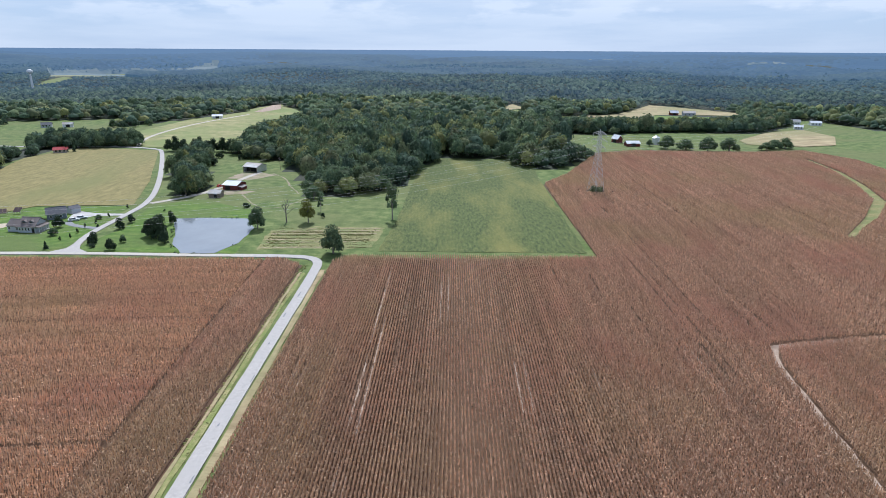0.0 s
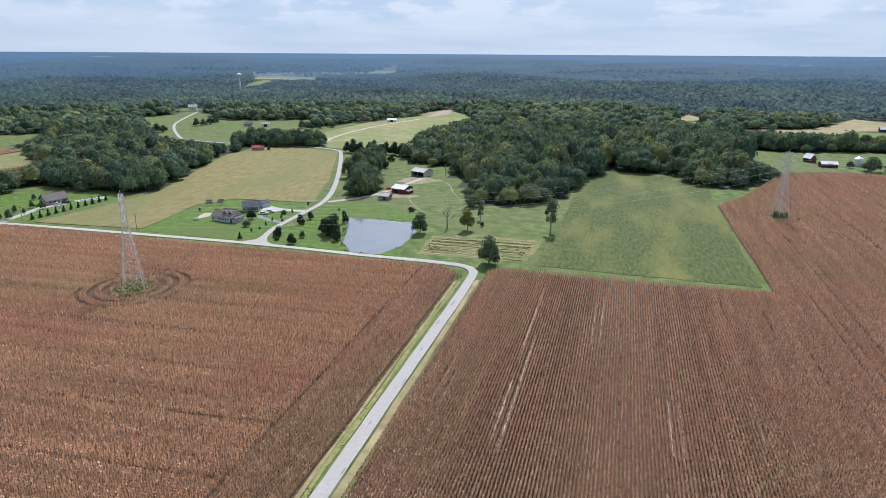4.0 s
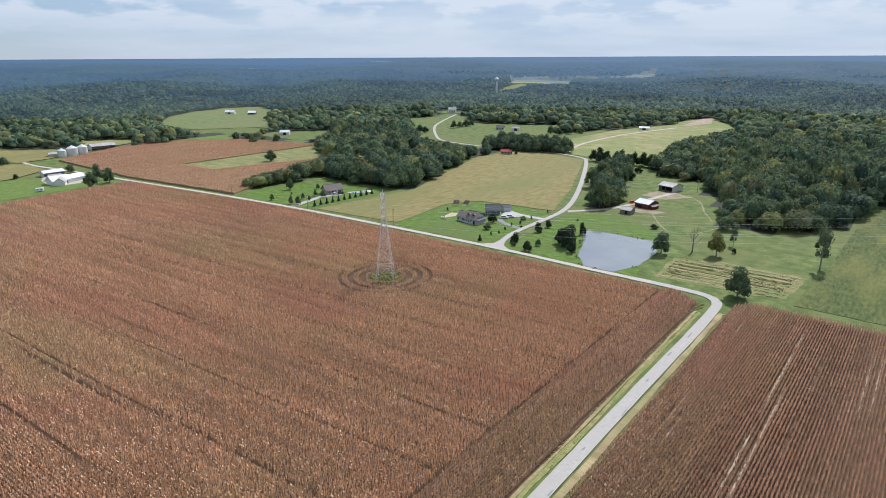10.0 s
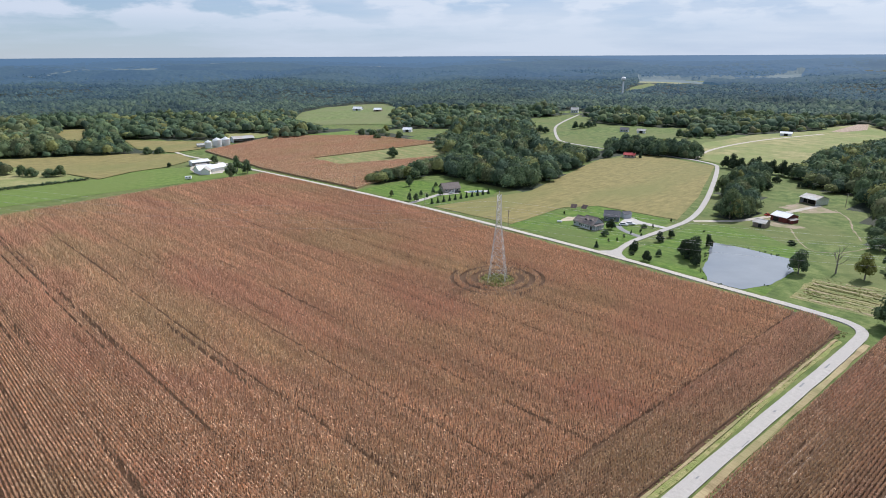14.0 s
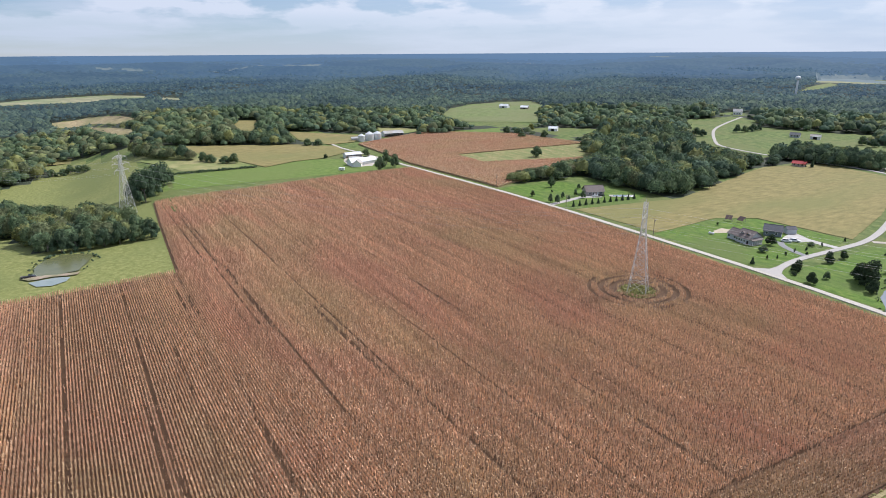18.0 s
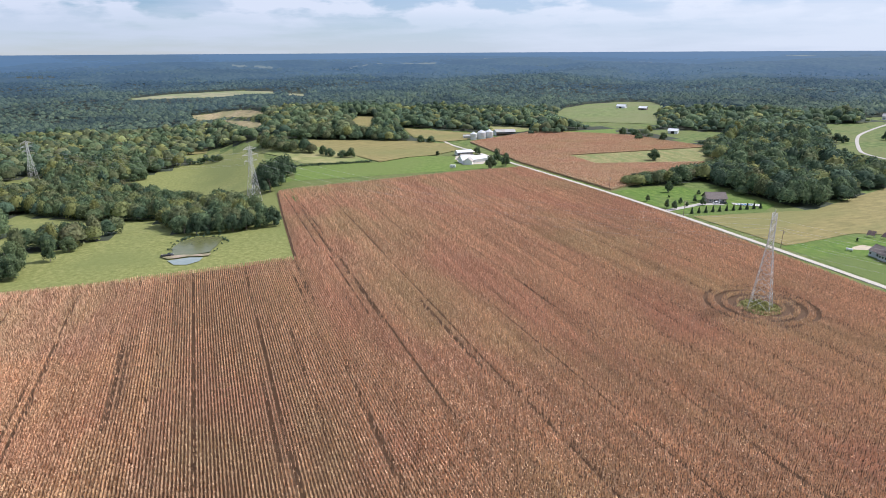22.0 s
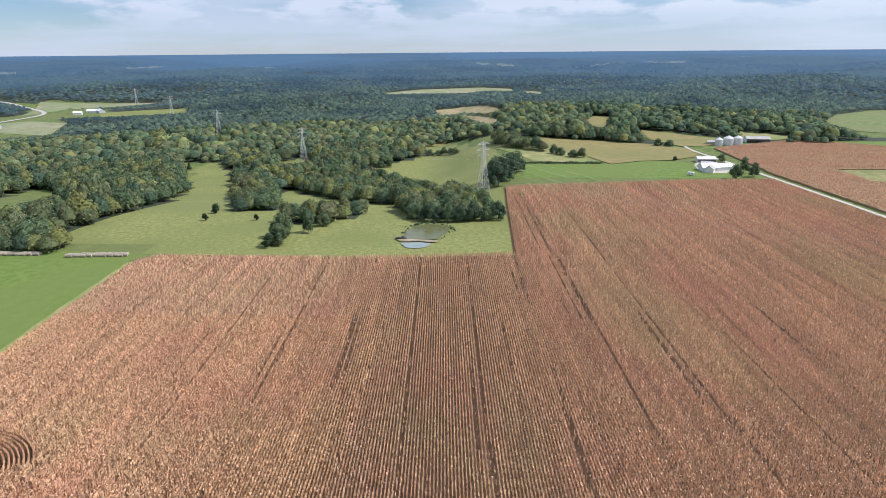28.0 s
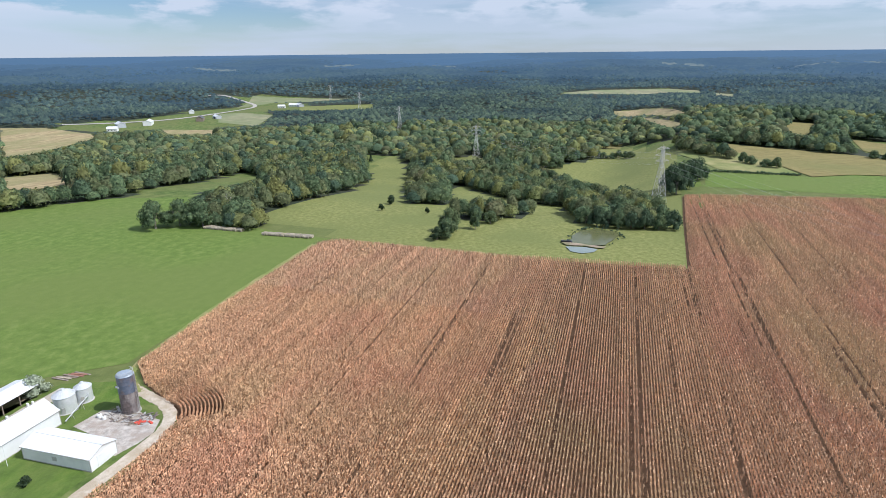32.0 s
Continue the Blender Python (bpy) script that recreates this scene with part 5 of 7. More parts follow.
M_WHITE = material("white_paint", [(0.3, (0.74, 0.74, 0.73)), (0.7, (0.82, 0.82, 0.81))], 1.0, rough=0.5)
M_CONCRETE = material("pale_concrete", [(0.3, (0.42, 0.4, 0.38)), (0.7, (0.58, 0.56, 0.53))], 0.8, (0.4, 0.36, 0.32), 0.15, bump=0.2, bump_scale=3)
M_POOL = material("pool_water", [(0.3, (0.06, 0.24, 0.5)), (0.7, (0.1, 0.32, 0.58))], 0.6, rough=0.1, spec=0.6)
M_RED = material("red_plastic", [(0.3, (0.55, 0.06, 0.04)), (0.7, (0.7, 0.12, 0.08))], 2.0, rough=0.5)
M_RUBBER = material("black_rubber", [(0.3, (0.02, 0.02, 0.02)), (0.7, (0.04, 0.04, 0.04))], 3.0, rough=0.7)
M_CARWHITE = material("white_car_paint", [(0.3, (0.75, 0.76, 0.77)), (0.7, (0.8, 0.8, 0.8))], 0.5, rough=0.2, spec=0.6)
M_CARDARK = material("dark_car_paint", [(0.3, (0.02, 0.02, 0.025)), (0.7, (0.04, 0.04, 0.045))], 0.5, rough=0.2, spec=0.6)
M_PANEL = material("dark_red_brown_panels", [(0.3, (0.07, 0.045, 0.045)), (0.7, (0.12, 0.08, 0.075))], 1.0, rough=0.4)
M_STRAW = material("weathered_hay", [(0.3, (0.36, 0.29, 0.2)), (0.7, (0.62, 0.54, 0.41))], 2.5, (0.34, 0.3, 0.25), 0.4, bump=0.6, bump_scale=8)
M_SAND = material("bare_sandy_earth", [(0.3, (0.42, 0.34, 0.24)), (0.7, (0.56, 0.48, 0.36))], 1.0, bump=0.2, bump_scale=4)
M_MUD = material("bare_brown_earth", [(0.3, (0.26, 0.2, 0.14)), (0.7, (0.42, 0.34, 0.25))], 0.8, (0.2, 0.2, 0.09), 0.2, bump=0.3, bump_scale=4)


# ---- building blocks ----
def box(bm, lo, hi, m=None):
    made = bmesh.ops.create_cube(bm, size=1.0)["verts"]
    for v in made:
        v.co = Vector([lo[k] + (v.co[k] + 0.5) * (hi[k] - lo[k]) for k in range(3)])
        if m is not None:
            v.co = m @ v.co
    return made


def strut(bm, a, b, r):
    """A thin square bar between two points."""
    a, b = Vector(a), Vector(b)
    d = (b - a).normalized()
    s = d.orthogonal().normalized() * r
    q = d.cross(s).normalized() * r
    va = [bm.verts.new(a + o) for o in (s, q, -s, -q)]
    vb = [bm.verts.new(b + o) for o in (s, q, -s, -q)]
    for k in range(4):
        bm.faces.new((va[k], va[(k + 1) % 4], vb[(k + 1) % 4], vb[k]))
    bm.faces.new(va[::-1])
    bm.faces.new(vb)


def solid(points, faces):
    bm = bmesh.new()
    vs = [bm.verts.new(p) for p in points]
    for f in faces:
        bm.faces.new([vs[k] for k in f])
    bmesh.ops.recalc_face_normals(bm, faces=bm.faces)
    return bm


def box_part(name, lo, hi, mat, parent, label="", bevel=0.0):
    bm = bmesh.new()
    box(bm, lo, hi)
    if bevel:
        bmesh.ops.bevel(bm, geom=list(bm.edges), offset=bevel, segments=1, affect="EDGES")
    return part(name, bm, mat, parent, label)


def slab(points, thick):
    """A flat panel of any outline, thickened downwards along its normal."""
    pts = [Vector(p) for p in points]
    n = (pts[1] - pts[0]).cross(pts[2] - pts[0]).normalized()
    if n.z < 0:
        n = -n
    k = len(pts)
    low = [p - n * thick for p in pts]
    return solid([*pts, *low], [tuple(range(k)), tuple(range(2 * k - 1, k - 1, -1)), *[(j, (j + 1) % k, k + (j + 1) % k, k + j) for j in range(k)]])


def window(parent, x, z, w, h, face, depth, frame_mat=None):
    """A window with frame and pane, on the long wall whose outer face lies at y = face (face < 0: front)."""
    s = -1 if face < 0 else 1
    fr = box_part("window", (x - w / 2, min(face, face + s * 0.05), z), (x + w / 2, max(face, face + s * 0.05), z + h), frame_mat or M_WHITE, parent, "white window frame")
    box_part("pane", (x - w / 2 + 0.1, min(face + s * 0.03, face + s * 0.07), z + 0.1), (x + w / 2 - 0.1, max(face + s * 0.03, face + s * 0.07), z + h - 0.1), M_GLASS, fr)


def door(parent, x, w, h, face, mat, label):
    s = -1 if face < 0 else 1
    d = box_part("door", (x - w / 2, min(face, face + s * 0.08), 0.02), (x + w / 2, max(face, face + s * 0.08), h), mat, parent, label)
    box_part("door_frame", (x - w / 2 - 0.1, min(face, face + s * 0.05), h), (x + w / 2 + 0.1, max(face, face + s * 0.05), h + 0.15), M_WHITE, d)


def end_door(parent, y, w, h, face, mat, label):
    s = -1 if face < 0 else 1
    d = box_part("door", (min(face, face + s * 0.08), y - w / 2, 0.02), (max(face, face + s * 0.08), y + w / 2, h), mat, parent, label)
    box_part("door_frame", (min(face, face + s * 0.05), y - w / 2 - 0.1, h), (max(face, face + s * 0.05), y + w / 2 + 0.1, h + 0.15), M_WHITE, d)


def gable(name, label, category, corner, along, length, width, wall, rise, wall_mat, roof_mat, group="", over=0.4, base=0.0, open_front=False, ribs=0, trim=None):
    """A gabled building. corner: the ground point of its front start; along: degrees of its long axis; the building lies to the left of it.
    Its own axes: x along the front, y from -width/2 (front) to width/2."""
    a = radians(along)
    cx = corner[0] + math.cos(a) * length / 2 - math.sin(a) * width / 2
    cy = corner[1] + math.sin(a) * length / 2 + math.cos(a) * width / 2
    th = empty(name, pose(cx, cy, float(land(cx, cy)) + base, 0, 0, along), label, category, group)
    L, Wd, t = length / 2, width / 2, 0.18
    if not open_front:
        box_part("wall", (-L, -Wd, -0.5), (L, -Wd + t, wall), wall_mat, th)
    else:
        n = max(2, int(length / 4.5))
        for k in range(n + 1):
            x = -L + 0.15 + (length - 0.3) * k / n
            box_part("post", (x - 0.12, -Wd, -0.5), (x + 0.12, -Wd + 0.24, wall), M_OLDWOOD, th)
        box_part("floor", (-L + t, -Wd + 0.3, -0.4), (L - t, Wd - t, 0.05), M_MUD, th)
    box_part("wall", (-L, Wd - t, -0.5), (L, Wd, wall), wall_mat, th)
    for s in (-1, 1):
        x0, x1 = (-L, -L + t) if s < 0 else (L - t, L)
        pts = [(-Wd + t + 0.003, -0.5), (Wd - t - 0.003, -0.5), (Wd - t - 0.003, wall), (0, wall + rise * (1 - t / Wd)), (-Wd + t + 0.003, wall)]
        bm = solid([(x0, y, z) for y, z in pts] + [(x1, y, z) for y, z in pts],
                   [(0, 1, 2, 3, 4), (9, 8, 7, 6, 5), *[(j, (j + 1) % 5, 5 + (j + 1) % 5, 5 + j) for j in range(5)]])
        part("gable_wall", bm, wall_mat, th)
    sl = rise / Wd
    for s in (-1, 1):
        y1, z1 = s * (Wd + over), wall - sl * over + 0.2
        pts = [(-L - over, 0, wall + rise + 0.2), (L + over, 0, wall + rise + 0.2), (L + over, y1, z1), (-L - over, y1, z1)]
        roof = part("roof", slab(pts, 0.14), roof_mat, th)
        if ribs:
            bm = bmesh.new()
            for k in range(ribs + 1):
                x = -L - over + (length + 2 * over) * k / ribs
                strut(bm, (x, 0, wall + rise + 0.2), (x, y1, z1), 0.035)
            part("seams", bm, roof_mat, roof)
    bm = bmesh.new()
    strut(bm, (-L - over, 0, wall + rise + 0.22), (L + over, 0, wall + rise + 0.22), 0.12)
    part("ridge_cap", bm, roof_mat, th)
    if trim:
        bm = bmesh.new()
        for s in (-1, 1):
            y1, z1 = s * (Wd + over + 0.02), wall - sl * over + 0.1
            strut(bm, (-L - over, y1, z1), (L + over, y1, z1), 0.07)
            for x in (-L - over - 0.02, L + over + 0.02):
                strut(bm, (x, 0, wall + rise + 0.14), (x, y1, z1), 0.07)
        part("trim", bm, trim, th, "dark roof edge trim")
        for x, y in ((-L, -Wd), (L, -Wd), (L, Wd), (-L, Wd)):
            box_part("corner_trim", (x - 0.06, y - 0.06, 0), (x + 0.06, y + 0.06, wall - 0.05), trim, th)
    return th, L, Wd


def cylinder(bm, x, y, z0, z1, r0, r1=None, n=24):
    r1 = r0 if r1 is None else r1
    lo = [bm.verts.new((x + r0 * math.cos(6.2832 * k / n), y + r0 * math.sin(6.2832 * k / n), z0)) for k in range(n)]
    hi = [bm.verts.new((x + r1 * math.cos(6.2832 * k / n), y + r1 * math.sin(6.2832 * k / n), z1)) for k in range(n)]
    for k in range(n):
        bm.faces.new((lo[k], lo[(k + 1) % n], hi[(k + 1) % n], hi[k]))
    bm.faces.new(lo[::-1])
    bm.faces.new(hi)


def grain_bin(x, y, r, h, label, base=0.0, mat=None, group=""):
    """A corrugated steel bin with a cone roof, ring seams, cap and door."""
    th = empty("grain_bin", pose(x, y, float(land(x, y)) + base, 0, 0, 40), label, "grain bin", group)
    bm = bmesh.new()
    rows = int(h / 0.42)
    n = 28
    prev = None
    for k in range(rows * 2 + 1):
        rr = r + (0.012 if k % 2 else -0.012)
        cur = [bm.verts.new((rr * math.cos(6.2832 * j / n), rr * math.sin(6.2832 * j / n), h * k / (rows * 2))) for j in range(n)]
        if prev:
            for j in range(n):
                bm.faces.new((prev[j], prev[(j + 1) % n], cur[(j + 1) % n], cur[j]))
        prev = cur
    part("body", bm, mat or M_BIN, th, smooth=True)
    bm = bmesh.new()
    cylinder(bm, 0, 0, h - 0.02, h + r * 0.5, r + 0.14, 0.5, 28)
    roof = part("cone_roof", bm, mat or M_BIN, th)
    bm = bmesh.new()
    for k in range(14):
        a = 6.2832 * k / 14
        strut(bm, ((r + 0.14) * math.cos(a), (r + 0.14) * math.sin(a), h), (0.5 * math.cos(a), 0.5 * math.sin(a), h + r * 0.5 + 0.02), 0.03)
    part("roof_ribs", bm, mat or M_BIN, roof)
    bm = bmesh.new()
    cylinder(bm, 0, 0, h + r * 0.5, h + r * 0.5 + 0.3, 0.55, 0.4, 14)
    part("cap", bm, mat or M_BIN, th)
    box_part("door", (r - 0.05, -0.4, 0.4), (r + 0.09, 0.4, 2.0), M_GREYMETAL, th, "grey steel access door")
    bm = bmesh.new()
    cylinder(bm, 0, 0, -0.5, 0.12, r + 0.25, r + 0.25, 24)
    part("foundation", bm, M_CONCRETE, th)
    return th


def car(x, y, turn, mat, label, pickup=False, length=4.7):
    th = empty("pickup_truck" if pickup else "car", pose(x, y, float(land(x, y)) + 0.06, 0, 0, turn), label, "truck" if pickup else "car")
    L = length / 2
    bm = bmesh.new()
    prof = [(-L, 0.35), (-L, 0.85), (-L * 0.9, 0.98), (L * 0.55, 1.0), (L * 0.95, 0.85), (L, 0.5), (L * 0.97, 0.33)]
    n = len(prof)
    vs = [bm.verts.new((px, -0.9, pz)) for px, pz in prof] + [bm.verts.new((px, 0.9, pz)) for px, pz in prof]
    bm.faces.new(vs[:n])
    bm.faces.new(vs[n:][::-1])
    for k in range(n):
        bm.faces.new((vs[k], vs[(k + 1) % n], vs[n + (k + 1) % n], vs[n + k]))
    bmesh.ops.recalc_face_normals(bm, faces=bm.faces)
    bmesh.ops.bevel(bm, geom=list(bm.edges), offset=0.08, segments=2, affect="EDGES")
    body = part("body", bm, mat, th)
    x0, x1 = (-L * 0.05, L * 0.5) if pickup else (-L * 0.75, L * 0.4)
    bm = bmesh.new()
    vs = [bm.verts.new(p) for p in ((x0, -0.82, 0.95), (x1, -0.82, 0.95), (x1, 0.82, 0.95), (x0, 0.82, 0.95),
                                    (x0 + 0.3, -0.65, 1.5), (x1 - 0.6, -0.65, 1.5), (x1 - 0.6, 0.65, 1.5), (x0 + 0.3, 0.65, 1.5))]
    for f in ((0, 1, 5, 4), (1, 2, 6, 5), (2, 3, 7, 6), (3, 0, 4, 7), (4, 5, 6, 7)):
        bm.faces.new([vs[k] for k in f])
    cab = part("cabin_glass", bm, M_GLASS, th, "dark cabin windows")
    box_part("cabin_roof", (x0 + 0.3, -0.66, 1.47), (x1 - 0.6, 0.66, 1.54), mat, cab, bevel=0.02)
    if pickup:
        box_part("cargo_bed", (-L * 0.92, -0.72, 0.97), (-L * 0.12, 0.72, 1.003), M_RUBBER, th, "dark open cargo bed")
    for wx in (-L * 0.62, L * 0.62):
        for wy in (-0.86, 0.86):
            bm = bmesh.new()
            cylinder(bm, 0, 0, -0.11, 0.11, 0.34, 0.34, 16)
            bmesh.ops.rotate(bm, verts=bm.verts, cent=(0, 0, 0), matrix=Matrix.Rotation(radians(90), 3, "X"))
            w = part("wheel", bm, M_RUBBER, th)
            w.matrix_basis = pose(wx, wy, 0.34)
            bm = bmesh.new()
            cylinder(bm, 0, 0, -0.12, 0.12, 0.2, 0.2, 10)
            bmesh.ops.rotate(bm, verts=bm.verts, cent=(0, 0, 0), matrix=Matrix.Rotation(radians(90), 3, "X"))
            part("rim", bm, M_BIN, w)
    for wy in (-0.6, 0.6):
        box_part("headlight", (L - 0.04, wy - 0.16, 0.62), (L + 0.02, wy + 0.16, 0.76), M_WHITE, body)
    return th


# ---- pylons and power lines ----
def pylon():
    """A square lattice mast with three pairs of crossarms; the line runs along its own x."""
    H, th = 35.0, empty("pylon", pose(0, 0, -500), "tall grey galvanised lattice steel power pylon", "pylon", "pylons of the power line")

    def half(z):
        return 3.4 + (0.85 - 3.4) * min(1, z / 24.0) if z < 24 else 0.85 - 0.2 * (z - 24) / 11
    zs = [0, 5.2, 9.6, 13.2, 16.3, 19, 21.4, 23.5, 25.4, 27.2, 29, 30.8, 32.6, 34]
    c = ((-1, -1), (1, -1), (1, 1), (-1, 1))
    for sx, sy in c:
        bm = bmesh.new()
        for a, b in zip(zs, zs[1:]):
            strut(bm, (sx * half(a), sy * half(a), a), (sx * half(b), sy * half(b), b), 0.1)
        part("leg", bm, M_STEEL, th)
        box_part("footing", (sx * 3.4 - 0.4, sy * 3.4 - 0.4, -0.8), (sx * 3.4 + 0.4, sy * 3.4 + 0.4, 0.35), M_CONCRETE, th)
    for k in range(4):
        (ax, ay), (bx, by) = c[k], c[(k + 1) % 4]
        bm = bmesh.new()
        for a, b in zip(zs, zs[1:]):
            ha, hb = half(a), half(b)
            strut(bm, (ax * ha, ay * ha, a), (bx * hb, by * hb, b), 0.06)
            strut(bm, (bx * ha, by * ha, a), (ax * hb, ay * hb, b), 0.06)
            if a:
                strut(bm, (ax * ha, ay * ha, a), (bx * ha, by * ha, a), 0.05)
        part("bracing", bm, M_STEEL, th)
    for z, reach in ((25.4, 4.6), (29.0, 5.4), (32.6, 4.6)):
        for s in (-1, 1):
            bm = bmesh.new()
            h = half(z)
            tip = (0, s * reach, z + 0.2)
            for sx in (-1, 1):
                strut(bm, (sx * h, s * h, z), tip, 0.07)
                strut(bm, (sx * h, s * h, z + 1.6), tip, 0.07)
                for k in (0.33, 0.66):
                    lo = Vector((sx * h, s * h, z)).lerp(Vector(tip), k)
                    hi = Vector((sx * h, s * h, z + 1.6)).lerp(Vector(tip), k)
                    strut(bm, lo, hi, 0.05)
            arm = part("crossarm", bm, M_STEEL, th)
            bm = bmesh.new()
            for k in range(6):
                cylinder(bm, 0, s * reach, z - 0.25 - 0.28 * k, z - 0.08 - 0.28 * k, 0.15, 0.09, 8)
            part("insulator", bm, M_GREYMETAL, arm, "grey disc insulator string")
    bm = bmesh.new()
    strut(bm, (0, 0, 34), (0, 0, H + 0.4), 0.12)
    part("peak", bm, M_STEEL, th)
    return th


PYLONS = [(360, 535), (86, 338), (-156, 166), (-392, 3), (-634, -183), (-855, -365), (-1081, -543), (-1309, -732)]
first = pylon()
turn = math.degrees(math.atan2(173, 242))
for k, (px, py) in enumerate(PYLONS[1:]):
    m = pose(px, py, float(land(px, py)), 0, 0, turn)
    if k == 0:
        first.matrix_basis = m
    else:
        copy_thing(first, m)
side = Vector((-math.sin(radians(turn)), math.cos(radians(turn)), 0))
for z, reach in ((23.6, 4.6), (27.2, 5.4), (30.8, 4.6)):
    for s in (-1, 1):
        cu = bpy.data.curves.new("power_line", "CURVE")
        cu.dimensions, cu.bevel_depth, cu.bevel_resolution = "3D", 0.02, 0
        sp = cu.splines.new("POLY")
        pts = []
        for (ax, ay), (bx, by) in zip(PYLONS, PYLONS[1:]):
            za, zb = float(land(ax, ay)) + z, float(land(bx, by)) + z
            n = 14
            for k in range(n):
                t = k / n
                pts.append((ax + (bx - ax) * t + side.x * s * reach, ay + (by - ay) * t + side.y * s * reach, za + (zb - za) * t - 28 * t * (1 - t)))
        sp.points.add(len(pts) - 1)
        for p, q in zip(sp.points, pts):
            p.co = (*q, 1)
        cu.materials.append(M_STEEL)
        tagged(new("power_line", cu), "thin sagging steel conductor hung between pylons", "power line", "conductors of the power line")


# ---- trees ----
def leafy(seed, lobes, leaves, size, mat, flat=1.0):
    v, f = crown(seed, lobes, leaves, size, 0.8)
    v = v * (1, 1, flat)
    return mesh_from("crown", v, f, mat, True)


def limbs(seed, reach, n, top, thick):
    """A tapered trunk with limbs, 1 high."""
    rng = random.Random(seed)
    bm = bmesh.new()
    cylinder(bm, 0, 0, -0.03, top, thick, thick * 0.45, 8)
    for k in range(n):
        a, z = 6.2832 * (k * 0.382 + rng.random() * 0.1), top * (0.45 + 0.55 * k / n)
        out = reach * rng.uniform(0.7, 1.0) * (1.25 - 0.75 * z / top)
        e = Vector((math.cos(a) * out, math.sin(a) * out, z + rng.uniform(0.14, 0.26)))
        mid = Vector((math.cos(a) * out * 0.5, math.sin(a) * out * 0.5, z + 0.07))
        strut(bm, (0, 0, z), mid, thick * 0.35)
        strut(bm, mid, e, thick * 0.2)
        for j in range(3):
            q = e + Vector((rng.uniform(-0.12, 0.12), rng.uniform(-0.12, 0.12), rng.uniform(0.02, 0.16)))
            strut(bm, mid.lerp(e, 0.5), q, thick * 0.1)
    return bm


def tree_kind(name, label, category, crown_me, trunk_bm, group="", mat=None):
    th = empty(name, pose(0, 0, -600), label, category, group)
    if crown_me:
        shared("crown", crown_me, th)
    part("trunk", trunk_bm, mat or M_BARK, th)
    return th


def conifer_mesh(seed, mat):
    """Tiers of drooping, ragged boughs."""
    rng = np.random.default_rng(seed)
    vs, fs, n = [], [], 0
    for k in range(9):
        z, r = 0.08 + 0.1 * k, 0.5 * (1 - k / 9.6)
        m = 14
        a = np.arange(m) * 6.2832 / m + rng.uniform(0, 1)
        rr = r * np.where(np.arange(m) % 2, 0.72, 1.0) * rng.uniform(0.85, 1.12, m)
        edge = np.stack([rr * np.cos(a), rr * np.sin(a), z - 0.04 + rng.uniform(-0.02, 0.02, m)], 1)
        vs.append(np.concatenate([edge, [[0, 0, z + 0.17]]]))
        i = np.arange(m)
        fs.append(np.stack([i, (i + 1) % m, np.full(m, m)], 1) + n)
        n += m + 1
    v, f = ragged((np.concatenate(vs), np.concatenate(fs)), 260, seed, 0.035)
    return mesh_from("crown", v, f, mat)


BROAD = [tree_kind("tree", "broad green leafy tree standing alone on grass", "tree", leafy(100 + k, 13, 1500, 0.03, M_LEAF), limbs(k, 0.22, 6, 0.5, 0.035)) for k in range(3)]
DARKTREE = tree_kind("tree", "large dark green leafy tree at a field edge", "tree", leafy(110, 13, 1500, 0.03, M_LEAFDARK), limbs(5, 0.22, 6, 0.5, 0.035))
YELLOW = tree_kind("tree", "yellow-green leafy tree on grass", "tree", leafy(120, 13, 1400, 0.03, M_LEAFYELLOW), limbs(7, 0.22, 6, 0.5, 0.035))
BUSHES = [tree_kind("bush", "dark green round bush on grass", "bush", leafy(130 + k, 7, 500, 0.045, M_CONIFER), limbs(9 + k, 0.1, 3, 0.3, 0.03)) for k in range(2)]
PALE = tree_kind("bush", "pale silvery green bush beside a shed", "bush", leafy(140, 9, 700, 0.04, M_PALELEAF), limbs(12, 0.1, 3, 0.3, 0.03))
CEDAR = [tree_kind("conifer", "dark green full-bodied cedar on the lawn", "conifer", leafy(170 + k, 10, 1300, 0.034, M_CONIFER), limbs(17 + k, 0.1, 4, 0.4, 0.03)) for k in range(2)]
CONIFERS = [tree_kind("conifer", "tall dark green conifer in a windbreak row", "conifer", leafy(180 + k, 12, 900, 0.034, M_CONIFER), limbs(23 + k, 0.1, 4, 0.4, 0.03), "windbreak conifers") for k in range(2)]
SPRUCE = tree_kind("conifer", "dark green bushy conifer on the lawn", "conifer", conifer_mesh(150, M_CONIFER), limbs(13, 0.02, 1, 0.5, 0.03))
BARE = tree_kind("bare_tree", "half-dead bare grey tree on grass", "tree", None, limbs(14, 0.3, 9, 0.7, 0.03))
DEAD = tree_kind("dead_tree", "bleached dead tree with bare white limbs by a thicket", "tree", None, limbs(31, 0.34, 11, 0.8, 0.035), mat=M_BLEACHED)
SPARSE = tree_kind("thin_tree", "tall thinning tree with bare grey limbs", "tree", leafy(160, 6, 260, 0.026, M_LEAF), limbs(15, 0.3, 8, 0.75, 0.03))
used_kinds = set()


def plant(kind, x, y, h, w, turn_by=0.0, z=0.0):
    m = pose(x, y, float(land(x, y)) + z, 0, 0, turn_by) @ Matrix.Diagonal((w, w, h, 1))
    if kind.name not in used_kinds:
        used_kinds.add(kind.name)
        kind.matrix_basis = m
    else:
        c = copy_thing(kind, pose(0, 0, 0))
        c.matrix_basis = m


